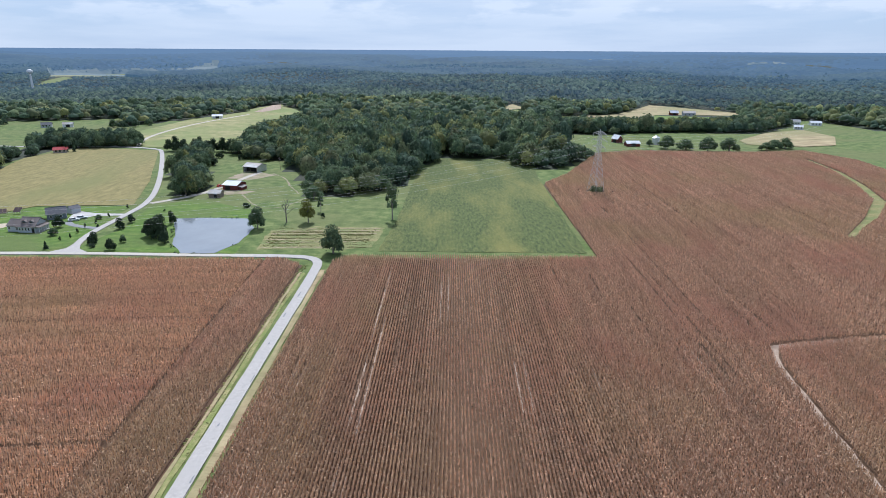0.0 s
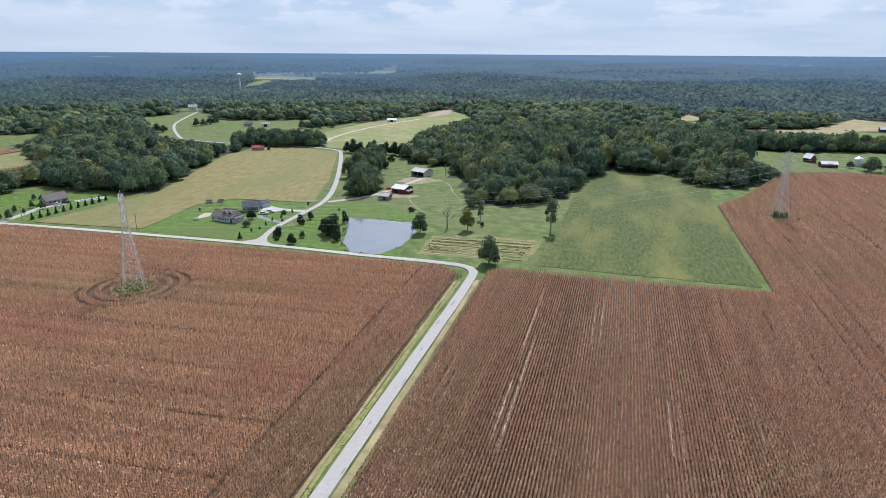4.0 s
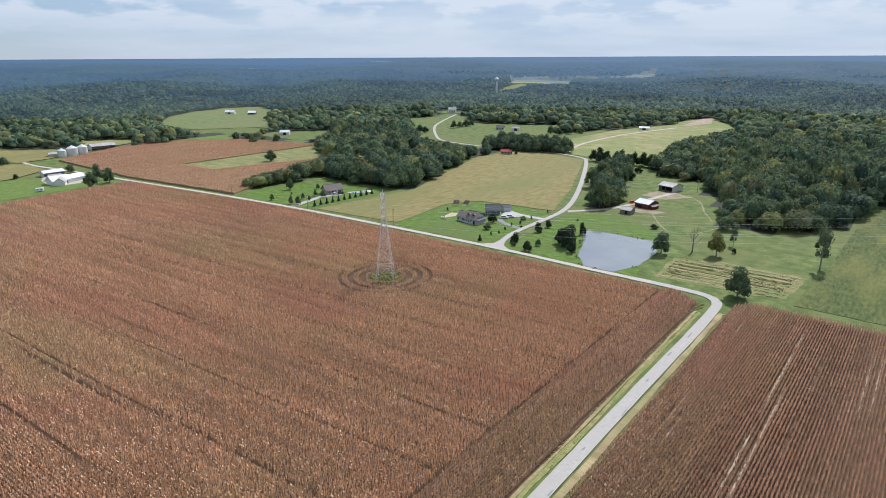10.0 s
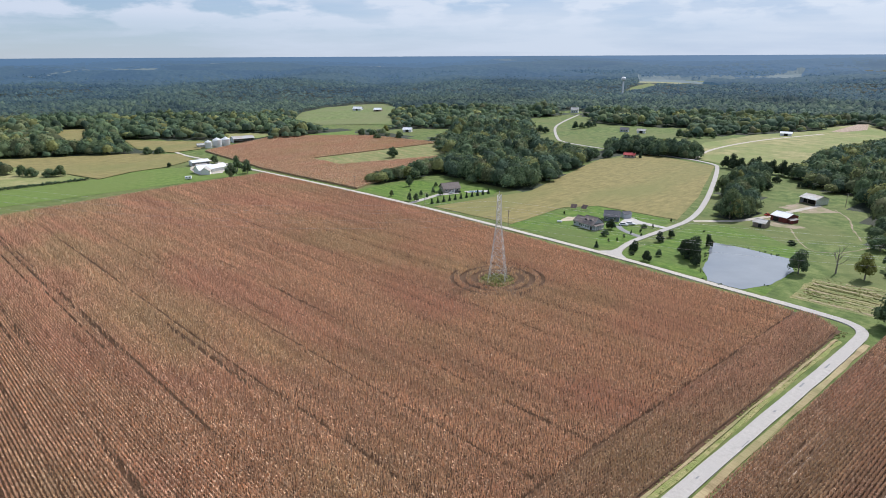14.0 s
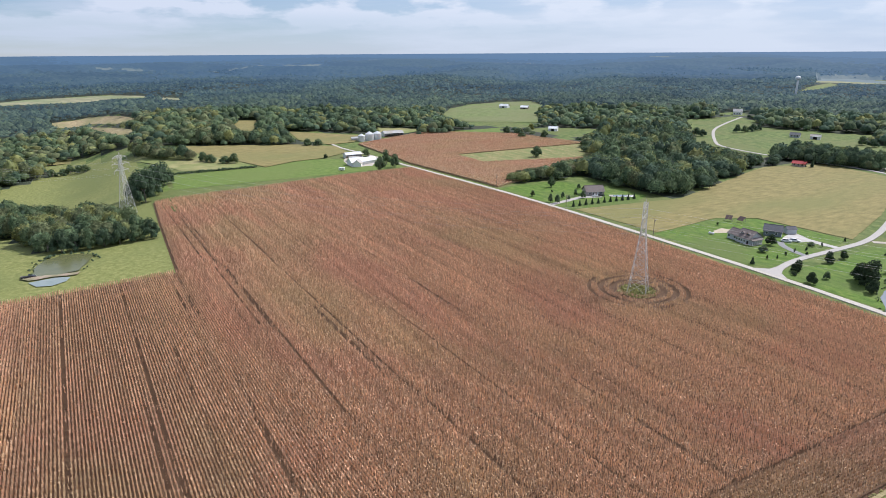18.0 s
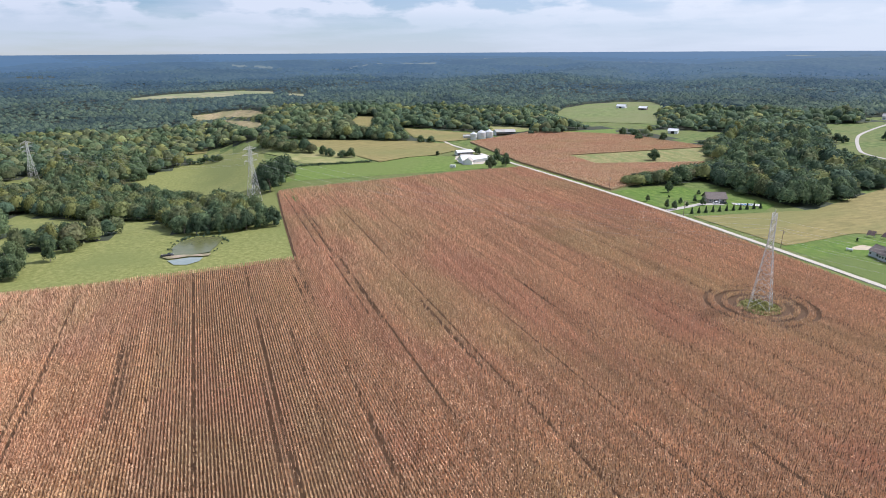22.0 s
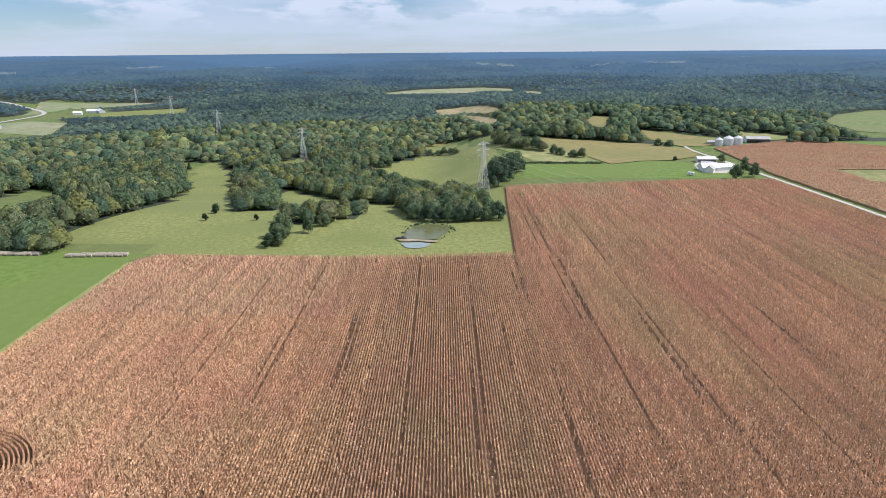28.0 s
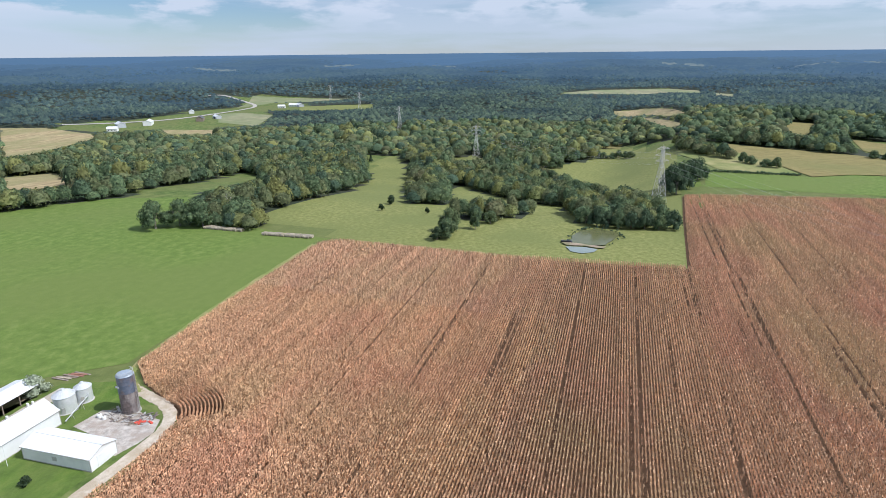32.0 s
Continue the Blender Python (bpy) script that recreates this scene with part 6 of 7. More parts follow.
rt = random.Random(21)
for k, (x, y) in enumerate([(-178, 450), (-176, 455), (-163, 445), (-161, 446), (-155, 417), (-159, 422), (-144, 439), (-140, 442), (-136, 439)]):
    plant(BUSHES[k % 2], x, y, (5, 6, 4.5)[k % 3], (6, 8, 4)[k % 3], 60 * k, -0.6)
for x, y, h, w in ((-156, 231, 3.3, 2.4), (-584, -283, 7.2, 6)):
    plant(SPRUCE, x, y, h, w, rt.uniform(0, 360))
for k, (x, y, h, w) in enumerate(((-141, 238, 5.2, 5.3), (-130, 230, 5.2, 4.8), (-141, 260, 5.2, 5.0), (-141, 270, 4.4, 4.2), (-119, 246, 9.5, 9.5), (-113, 240, 6, 5.5), (-121, 254, 8.5, 8.5), (-123, 250, 8, 8),
                                  (-122, 269, 6.3, 4.2), (-168.9, 261.6, 6, 5.2))):
    plant(CEDAR[k % 2], x, y, h * 1.2, w, 70 * k, -0.2 * h)
for k, (x, y) in enumerate(((-328, -33), (-322, -27), (-321, -21), (-320, -15.5), (-320.5, -9.5), (-321, -3), (-322, 4), (-324, 11))):
    plant(DARKTREE if k % 3 else BROAD[k % 2], x, y, (11.5, 13.5, 11, 12.5)[k % 4], (9, 10.5, 8.5)[k % 3], 77 * k, -1.6)
for k, (x, y) in enumerate(((-667, -53), (-663, -44), (-664, -38), (-655, -31), (-647, -25), (-544, 65), (-536, 70), (-526, 79), (-523, 86), (-603, -104), (-596, -95), (-600, -88), (-591, 167), (-587, 176),
                            (-568, 382), (-562, 393), (-535, 379), (-519, 396))):
    plant(BROAD[k % 3], x, y, (9, 8, 10.5)[k % 3], (10, 11.5, 9.5)[k % 3], 51 * k, -1.2)
for k, (x, y) in enumerate(((-329, 516), (-317, 511), (-305, 509), (-294, 508), (-284, 510), (-275, 514), (-268, 518), (-265, 529), (-384, 472), (-355, 453), (-341, 450), (-324, 446), (-310, 446), (-302, 452),
                            (-449, 603), (-447, 613), (-447, 627), (-452, 644), (-329, 623), (-317, 618), (-310, 630), (-302, 642), (-453, 544), (-448, 548))):
    plant(DARKTREE if k % 3 else BROAD[k % 2], x, y, (10, 8.5, 11, 9)[k % 4], (10, 11, 9)[k % 3], 51 * k, -1.2)
CONIFER_ROW = [(-211, 476), (-207, 475), (-205, 476), (-201, 476), (-197, 475), (-194, 476), (-191, 476), (-187, 477), (-182, 475), (-179, 476), (-175, 473), (-172, 474), (-168, 473), (-166, 474), (-161, 472), (-157, 471)]
for k, (x, y) in enumerate(CONIFER_ROW):
    plant(CONIFERS[k % 2], x + (0, 2.5, -1.5, 1)[k % 4], y + (0, -3, 2.5)[k % 3], (11, 9, 13.5, 10, 12)[k % 5], (8.5, 7.2, 9.5)[k % 3], 50 * k, -0.8)
for x, y in ((-285, 467), (-281, 470), (-288, 484)):
    plant(SPRUCE, x, y, 8.5, 3.0, 30)
for x, y, h, w in ((-424, 10, 16, 13), (-415, 13.5, 15, 12), (-432, 18, 17, 14), (-446, 23, 16, 14), (-460, 28, 15, 13), (-440, 12, 16, 13)):
    plant(DARKTREE, x, y, h * 1.3, w * 1.15, 37 * x, -0.15 * h)
for k in range(11):
    plant(SPRUCE, -272 + 0.28 * k, 231 + 4.45 * k, rt.uniform(3.5, 4.0), rt.uniform(2.2, 2.5), 40 * k)
for x, y, h, w in ((-130, 240, 3.5, 3.1), (-81, 261, 11, 8.4), (-42, 227, 12.3, 10.4), (-54, 329, 5.8, 6.8), (-68, 319, 8, 11), (-139, 327, 18, 13), (-137, 341, 11.5, 13), (-146, 332, 9, 10), (-166, 376, 15, 10),
                   (-164, 249, 3.5, 4.5), (-159, 276, 2.5, 3.6), (-305, 226, 4.6, 2.8), (-287, 226, 5.8, 3.2), (-283, 228, 5.8, 3.6), (-293, 240, 4.2, 2.8), (-286, 239, 3.4, 2.0), (-293, 250, 4.6, 3.1),
                   (-286, 250, 5.2, 3.4), (-309, 266, 3.3, 2.9), (-321, 253, 7.9, 5.4), (-433, 177, 11.7, 9.5), (-456, 192, 12.7, 8.4), (-441, 193, 12, 8.2), (-503, 193, 7.4, 6.9), (-424, 316, 10.4, 10.5),
                   (-286, -96, 14, 12), (-275, -93, 11, 10.5), (-295, -85, 12, 6.5), (-310, -81, 7.7, 9), (-245, -244, 17, 16), (-254, -236, 16, 15.5), (-256, -223, 15, 16.5), (-262, -232, 15, 15), (183, 505, 11.9, 13.9),
                   (196, 497, 10, 15.5), (174, 518, 6.1, 5.7), (211, 489, 12.5, 16), (228, 489, 12.5, 16), (262, 498, 7, 13), (283, 509, 9.3, 15), (272, 506, 8.5, 14), (-155, 400, 12, 9), (-175, 410, 13, 9)):
    plant(BROAD[rt.randrange(3)], x, y, h * 1.1, w * 1.08, rt.uniform(0, 360), -0.1 * h)
plant(YELLOW, -61, 272, 11.5, 9.2)
plant(YELLOW, -575, 420, 9, 10, 70)
plant(BARE, -71, 272, 12, 12)
plant(DEAD, -280, -224, 12, 13, 40)
plant(SPARSE, -23, 278, 19, 11)
plant(SPARSE, -59, 292, 9.4, 5, 90)
plant(PALE, -103.6, -152.0, 7.6, 8.4, 0, -1.4)
for x, y, h, w in ((-139, 233, 1.6, 3.1), (-155, 246, 2.0, 1.2), (-157, 242, 2.0, 1.2), (-156, 253, 2.3, 1.4), (-157, 261, 2.4, 1.1), (-156, 268, 1.8, 1.5), (-156, 279, 2.5, 1.3), (-156, 297, 2.2, 1.3),
                   (-204, 269, 2.0, 1.4), (-309, 244, 1.5, 1.8), (-510, 159, 3.9, 4.9), (-321, -150, 4.5, 4.6), (-345, -154, 6.1, 8), (-323, -122, 3.9, 3.8), (-270, -97, 6.9, 9.5), (-263, -204, 5.2, 10),
                   (-76, -120, 2.3, 3.2), (-98, 300, 2.5, 5), (-152, 262, 1.6, 1.6), (-135, 291, 1.2, 1.5), (-56, 281, 2.5, 2.6)):
    plant(BUSHES[rt.randrange(2)], x, y, h * 1.2, w, rt.uniform(0, 360), -0.18 * h)


# ---- the farmyard ----
yard, L, Wd = gable("machine_shed", "low white metal machine shed in the farmyard", "shed", (-82.3, -128.8), 93.7, 18.7, 7.5, 3.2, 1.2, M_WHITEMETAL, M_ROOFWHITE,
                    "white sheds of the farmyard", 0.25, ribs=26, trim=M_GREYMETAL)
box_part("wall_plate", (-1.0, -Wd - 0.06, 1.2), (0.3, -Wd, 2.2), M_GREYMETAL, yard, "small grey shield-shaped plate")
end_door(yard, 0, 3.6, 2.8, L, M_WHITEMETAL, "white sliding end door")
box_part("base_band", (-L - 0.02, -Wd - 0.03, -0.3), (L + 0.02, -Wd, 0.25), M_CONCRETE, yard)
yard2, L, Wd = gable("machine_shed", "tall white metal barn in the farmyard", "shed", (-72, -132.3), -178.9, 23.2, 8.4, 3.9, 2.3, M_WHITEMETAL, M_ROOFWHITE,
                     "white sheds of the farmyard", 0.25, ribs=28, trim=M_GREYMETAL)
end_door(yard2, 0.5, 3.4, 3.2, L, M_WHITEMETAL, "white sliding end door")
box_part("base_band", (-L - 0.02, -Wd - 0.03, -0.3), (L + 0.02, -Wd, 0.25), M_CONCRETE, yard2)
opens, L, Wd = gable("open_shed", "open-fronted shed with a white metal roof", "shed", (-84, -149.6), -177.5, 19, 7, 3.3, 0.9, M_WHITEMETAL, M_ROOFWHITE, over=0.5, open_front=True, ribs=20)
grain_bin(-100.5, -137.2, 2.6, 4.6, "white galvanised grain bin with a cone roof", group="bins of the farmyard")
grain_bin(-105.7, -136.8, 2.05, 4.1, "smaller white galvanised grain bin with a cone roof", group="bins of the farmyard")


def silo(x, y, r, h):
    th = empty("silo", pose(x, y, 0.0, 0, 0, 0), "tall dark blue steel silo, rusted and stained below", "silo")
    n, rings = 36, 9
    for k in range(rings):
        z0, z1 = h * k / rings, h * (k + 1) / rings
        bm = bmesh.new()
        cylinder(bm, 0, 0, z0 + 0.02, z1 - 0.02, r, r, n)
        cylinder(bm, 0, 0, z1 - 0.07, z1, r + 0.05, r + 0.05, n)
        part("shell_ring", bm, M_BLUESTEEL if k > 4 else M_RUSTSTEEL, th)
    bm = bmesh.new()
    cylinder(bm, 0, 0, h, h + 0.35, r + 0.06, r * 0.9, n)
    cylinder(bm, 0, 0, h + 0.35, h + 0.65, r * 0.9, r * 0.35, n)
    top = part("domed_roof", bm, M_BLUETOP, th, "pale blue domed steel roof")
    bm = bmesh.new()
    for k in range(15):
        a0, a1 = radians(-10 + 200 * k / 15), radians(-10 + 200 * (k + 1) / 15)
        for z in (0.6, 1.15):
            strut(bm, ((r - 0.1) * math.cos(a0), (r - 0.1) * math.sin(a0), h + z), ((r - 0.1) * math.cos(a1), (r - 0.1) * math.sin(a1), h + z), 0.03)
        strut(bm, ((r - 0.1) * math.cos(a0), (r - 0.1) * math.sin(a0), h + 0.3), ((r - 0.1) * math.cos(a0), (r - 0.1) * math.sin(a0), h + 1.15), 0.03)
    part("guard_rail", bm, M_STEEL, top, "thin steel roof railing")
    bm = bmesh.new()
    for s in (-0.25, 0.25):
        strut(bm, (-0.5 + s, r + 0.3, 0), (-0.5 + s, r + 0.3, h + 0.9), 0.04)
    for k in range(34):
        strut(bm, (-0.75, r + 0.3, 0.3 + 0.32 * k), (-0.25, r + 0.3, 0.3 + 0.32 * k), 0.02)
    lad = part("ladder", bm, M_GREYMETAL, th)
    bm = bmesh.new()
    for k in range(8):
        z = 2.5 + k * 1.1
        pts = [Vector((-0.5 + 0.42 * math.cos(a), r + 0.4 + 0.42 * math.sin(a), z)) for a in [radians(-20 + 220 * j / 8) for j in range(9)]]
        for p, q in zip(pts, pts[1:]):
            strut(bm, p, q, 0.025)
    part("ladder_cage", bm, M_RUSTSTEEL, lad, "rusty ladder cage")
    for k in range(5):
        bm = bmesh.new()
        a = radians(-160 + 24 * k)
        strut(bm, ((r + 0.08) * math.cos(a), (r + 0.08) * math.sin(a), 0), ((r + 0.08) * math.cos(a), (r + 0.08) * math.sin(a), 3.6), 0.05)
        part("stiffener", bm, M_RUSTSTEEL, th)
    box_part("sign_plate", (r * 0.92 - 0.1, -1.4, h * 0.72), (r * 0.92 + 0.2, -0.2, h * 0.72 + 0.45), M_WHITE, th, "small white plate")
    bm = bmesh.new()
    cylinder(bm, 0, 0, -0.5, 0.15, r + 0.35, r + 0.35, n)
    part("foundation", bm, M_CONCRETE, th)


silo(-105.4, -121.0, 2.1, 10.5)
sheet("yard_pad", [(-95.2, -128.5), (-103.7, -128), (-106.5, -118.5), (-104, -110.5), (-100, -108.8), (-90.1, -109.8), (-93, -117)], 0.07, M_YARD, "stained pale concrete and gravel yard", "yard", 5, 0.7)
sheet("yard_track", [(-60, -139.5), (-84, -142), (-99, -143.5), (-108, -146), (-108, -148.5), (-97, -148.8), (-60, -147)], 0.07, M_GRAVEL, "gravel track between the sheds", "yard", 8, 0.5)
sheet("yard_grass", [(-60, -109), (-82, -110), (-92, -129), (-106, -127), (-110, -116), (-113, -124), (-116, -136), (-110, -150), (-60, -160)], 0.05, M_LAWN, "mown farmyard grass", "lawn", 12)
ribbon("field_track", [(-113, -126), (-117, -133), (-124, -139.5), (-175, -146), (-246, -150.5)], 2.4, 0.12, M_VERGE, "worn grassy track along the corn", "track", 0.4)


def plank_heap():
    """Broken boards, panels and scrap at the silo's foot, each piece a thing."""
    rng = random.Random(4)
    for k in range(84):
        x, y = -102.9 + rng.uniform(-2.6, 2.4), -119.8 + rng.uniform(-5.5, 7.0)
        ln, wd = rng.uniform(0.8, 3.2), rng.uniform(0.15, 0.6)
        bm = bmesh.new()
        box(bm, (-ln / 2, -wd / 2, 0), (ln / 2, wd / 2, 0.07))
        bmesh.ops.bevel(bm, geom=list(bm.edges), offset=0.012, segments=1, affect="EDGES")
        mat = (M_OLDWOOD, M_OLDWOOD, M_GREYMETAL, M_RUSTSTEEL, M_CONCRETE)[k % 5]
        ob = part("scrap_board", bm, mat)
        ob.matrix_basis = pose(x, y, 0.1 + (k % 4) * 0.07, rng.uniform(-6, 6), rng.uniform(-5, 5), rng.uniform(0, 180))
        tagged(ob, "broken weathered board lying in a scrap heap", "scrap", "scrap heap by the silo")
    for k, (x, y) in enumerate(((-101.7, -114.7), (-102.6, -112.2), (-102.2, -114.0), (-101.2, -115.4))):
        bm = bmesh.new()
        box(bm, (-0.9 + 0.2 * k, -0.3, 0), (0.9 - 0.1 * k, 0.3, 0.35))
        bmesh.ops.bevel(bm, geom=list(bm.edges), offset=0.05, segments=1, affect="EDGES")
        ob = part("red_scrap", bm, M_RED)
        ob.matrix_basis = pose(x, y, 0.1, 4, 3, 30 + 47 * k)
        tagged(ob, "bright red scrap panel on the yard", "scrap")
    for x, y, r in ((-100.5, -126.2, 0.55), (-100.2, -124.4, 0.5)):
        th = empty("white_tank", pose(x, y, 0.1, 0, 0, 20), "small white plastic liquid tank on the grass", "tank")
        bm = bmesh.new()
        cylinder(bm, 0, 0, 0, r * 1.5, r, r, 16)
        cylinder(bm, 0, 0, r * 1.5, r * 1.8, r, r * 0.5, 16)
        part("body", bm, M_WHITE, th)
        bm = bmesh.new()
        cylinder(bm, 0, 0, r * 1.8, r * 1.95, r * 0.3, r * 0.3, 10)
        part("lid", bm, M_RUBBER, th, "black screw lid")
    th = empty("grain_auger", pose(0, 0, 0), "long pale grain auger tube by the bins", "auger")
    bm = bmesh.new()
    strut(bm, (-95.5, -131.6, 0.9), (-104.6, -134.1, 2.4), 0.16)
    part("tube", bm, M_BIN, th)
    for q in ((-98, -132.3, 1.3), (-102, -133.4, 1.95)):
        bm = bmesh.new()
        strut(bm, (q[0], q[1] + 0.6, 0), q, 0.05)
        strut(bm, (q[0], q[1] - 0.6, 0), q, 0.05)
        part("stand", bm, M_GREYMETAL, th)
    bm = bmesh.new()
    cylinder(bm, -104.9, -134.2, 2.0, 2.8, 0.3, 0.2, 10)
    part("spout", bm, M_BIN, th)
    for k in range(7):
        bm = bmesh.new()
        box(bm, (-2.6 + 0.2 * (k % 3), -0.32, -0.07), (2.6 - 0.25 * (k % 2), 0.32, 0.07))
        bmesh.ops.bevel(bm, geom=list(bm.edges), offset=0.02, segments=1, affect="EDGES")
        ob = part("plank", bm, (M_OLDWOOD, M_STRAW, M_OLDWOOD, M_OLDWOOD, M_REDBROWN, M_REDBROWN, M_OLDWOOD)[k])
        ob.matrix_basis = pose(-111.6 - 0.75 * k, -152.6 + 0.55 * k, 0.2 + 0.1 * (k % 2), 0, 3, 96 + 5 * (k % 3))
        tagged(ob, "long weathered plank lying on grass", "plank", "planks by the shed")
    for x, y in ((-99.6, -147.8), (-98.5, -148.2), (-92.5, -147.6)):
        bm = bmesh.new()
        cylinder(bm, 0, 0, 0, 0.9, 0.32, 0.32, 14)
        bmesh.ops.bevel(bm, geom=[e for e in bm.edges if e.is_manifold and e.calc_face_angle(0) > 1], offset=0.04, segments=1, affect="EDGES")
        ob = part("barrel", bm, M_WHITE)
        ob.matrix_basis = pose(x, y, 0.06)
        tagged(ob, "white barrel in front of the open shed", "barrel", "barrels by the open shed")


plank_heap()


def pole(x, y, h, label, turn_by=0.0):
    th = empty("utility_pole", pose(x, y, float(land(x, y)), 0, 0, turn_by), label, "utility pole", "utility poles")
    bm = bmesh.new()
    cylinder(bm, 0, 0, -0.5, h, 0.16, 0.1, 10)
    part("post", bm, M_OLDWOOD, th)
    arm = box_part("crossarm", (-1.1, -0.06, h - 0.7), (1.1, 0.06, h - 0.55), M_OLDWOOD, th)
    for xx in (-1.0, 0.0, 1.0):
        bm = bmesh.new()
        cylinder(bm, xx, 0, h - 0.55, h - 0.35, 0.06, 0.04, 8)
        part("insulator", bm, M_WHITE, arm)
    bm = bmesh.new()
    cylinder(bm, 0.3, 0.0, h - 1.9, h - 1.1, 0.2, 0.2, 10)
    part("transformer", bm, M_GREYMETAL, th)


for x, y in ((-208, 228), (-106, 400), (-270, 224), (-340, 222)):
    pole(x, y, 8.5, "weathered wooden utility pole beside a field", 30)
bm = bmesh.new()
cylinder(bm, 0, 0, -0.4, 5.2, 0.07, 0.05, 8)
ob = part("yard_pole", bm, M_WHITE)
ob.matrix_basis = pose(-79.2, -129.8, 0)
tagged(ob, "thin white pole beside the white shed", "pole")


# ---- the house by the lane fork ----
house, L, Wd = gable("house", "grey house with brown roof and dormers on a lawn", "house", (-181.4, 253.2), -4.4, 7.6, 8.8, 2.8, 2.9, M_SIDING, M_SHINGLE, over=0.5)
for k in range(4):
    window(house, -2.9 + 1.35 * k, 0.9, 0.9, 1.3, -Wd, 0.1)
door(house, 3.0, 1.0, 2.1, -Wd, M_DARK, "dark front door")
for x in (-1.7, 1.5):
    bm = bmesh.new()
    d = part("dormer", slab([(x, -Wd * 0.62 - 0.2, 5.2), (x, -Wd * 0.1, 5.2), (x - 1.2, -Wd * 0.1, 4.4), (x - 1.2, -Wd * 0.62 - 0.2, 4.4)], 0.1), M_SHINGLE, house, "gabled roof dormer")
    part("dormer_roof", slab([(x, -Wd * 0.62 - 0.2, 5.2), (x, -Wd * 0.1, 5.2), (x + 1.2, -Wd * 0.1, 4.4), (x + 1.2, -Wd * 0.62 - 0.2, 4.4)], 0.1), M_SHINGLE, d)
    box_part("dormer_face", (x - 0.9, -Wd * 0.62, 3.3), (x + 0.9, -Wd * 0.3, 4.55), M_BLUESIDING, d)
    box_part("dormer_pane", (x - 0.45, -Wd * 0.62 - 0.05, 3.6), (x + 0.45, -Wd * 0.62 - 0.01, 4.4), M_GLASS, d)
porch = box_part("porch", (L + 0.01, -Wd + 0.3, -0.1), (L + 1.8, Wd - 2, 0.3), M_CONCRETE, house, "covered end porch")
part("porch_roof", slab([(L - 0.2, -Wd, 3.1), (L + 2.1, -Wd, 2.5), (L + 2.1, Wd - 1.6, 2.5), (L - 0.2, Wd - 1.6, 3.1)], 0.15), M_SHINGLE, porch)
for k in range(5):
    y = -Wd + 0.5 + k * (2 * Wd - 3) / 4
    box_part("porch_post", (L + 1.6, y - 0.09, 0.3), (L + 1.78, y + 0.09, 2.55), M_WHITE, porch)
wing, L, Wd = gable("house_wing", "low grey side wing joined to the grey house", "house", (-186.8, 254.6), -4.4, 5.3, 6.6, 2.6, 2.1, M_SIDING, M_SHINGLE, over=0.4)
for x in (-1.8, 1.6):
    window(wing, x, 0.9, 1.2, 1.2, -Wd, 0.1)
garage, L, Wd = gable("garage", "slate-blue double garage with a white end", "garage", (-181.0, 273), 31.4, 7.8, 6.8, 2.7, 2.3, M_BLUESIDING, M_DARKSHINGLE, over=0.45)
for y in (-1.6, 1.6):
    end_door(garage, y, 2.5, 2.3, L, M_WHITE, "white garage door")
for x in (-2.4, 1.6):
    window(garage, x, 0.9, 1.1, 1.2, -Wd, 0.1)
gable("garage_extension", "white-ended grey shed behind the garage", "shed", (-176.4, 284.6), 60, 4.4, 4, 2.4, 1.0, M_SIDING, M_DARKSHINGLE, over=0.3)
sheet("driveway_house", [(-173.5, 276.5), (-171, 273), (-166, 277), (-164, 281), (-150.5, 282.5), (-150.8, 285.5), (-166, 286), (-175.6, 290), (-176.5, 287)], 0.14, M_CONCRETE, "pale concrete drive and turning place", "driveway", 8)
ribbon("driveway_front", [(-149.5, 259.8), (-158, 262), (-166, 265.5), (-170, 270)], 3.0, 0.14, M_TAR, "dark asphalt drive to the house", "driveway")
car(-168.6, 272.4, 35, M_CARWHITE, "white saloon car parked on the drive")
car(-167.2, 276.2, 30, M_CARWHITE, "white van-like car parked on the drive", length=5.1)
sheet("sand_patch", [(-195, 256), (-198, 259), (-199, 266), (-194, 268), (-191.5, 262)], 0.09, M_SAND, "bare sandy patch on the lawn", "sand", 5, 0.4)
th = empty("propane_tank", pose(-194.3, 252.6, 0.06, 0, 0, 20), "white propane tank on the lawn", "tank")
bm = bmesh.new()
cylinder(bm, 0, 0, -1.2, 1.2, 0.5, 0.5, 16)
cylinder(bm, 0, 0, 1.2, 1.45, 0.5, 0.2, 16)
cylinder(bm, 0, 0, -1.45, -1.2, 0.2, 0.5, 16)
bmesh.ops.rotate(bm, verts=bm.verts, cent=(0, 0, 0), matrix=Matrix.Rotation(radians(90), 3, "Y"))
bmesh.ops.translate(bm, verts=bm.verts, vec=(0, 0, 0.75))
part("vessel", bm, M_WHITE, th)
for x in (-0.8, 0.8):
    box_part("foot", (x - 0.1, -0.35, 0), (x + 0.1, 0.35, 0.35), M_CONCRETE, th)


def panel_rack(x, y, turn_by, n):
    th = empty("panel_rack", pose(x, y, 0.06, 0, 0, turn_by), "tilted dark panels on posts behind the house", "panel rack", "panel racks")
    for k in range(n):
        part("panel", slab([(k * 1.7, 0, 1.2), (k * 1.7 + 1.6, 0, 1.2), (k * 1.7 + 1.6, 2.6, 2.9), (k * 1.7, 2.6, 2.9)], 0.08), M_PANEL, th)
    for k in range(0, n + 1, 2):
        for yy, h in ((0.3, 1.3), (2.3, 2.6)):
            box_part("post", (k * 1.7 - 0.05, yy - 0.06, -0.2), (k * 1.7 + 0.06, yy + 0.06, h), M_GREYMETAL, th)


panel_rack(-208, 279.5, 25, 2)
panel_rack(-203.5, 283, 5, 2)


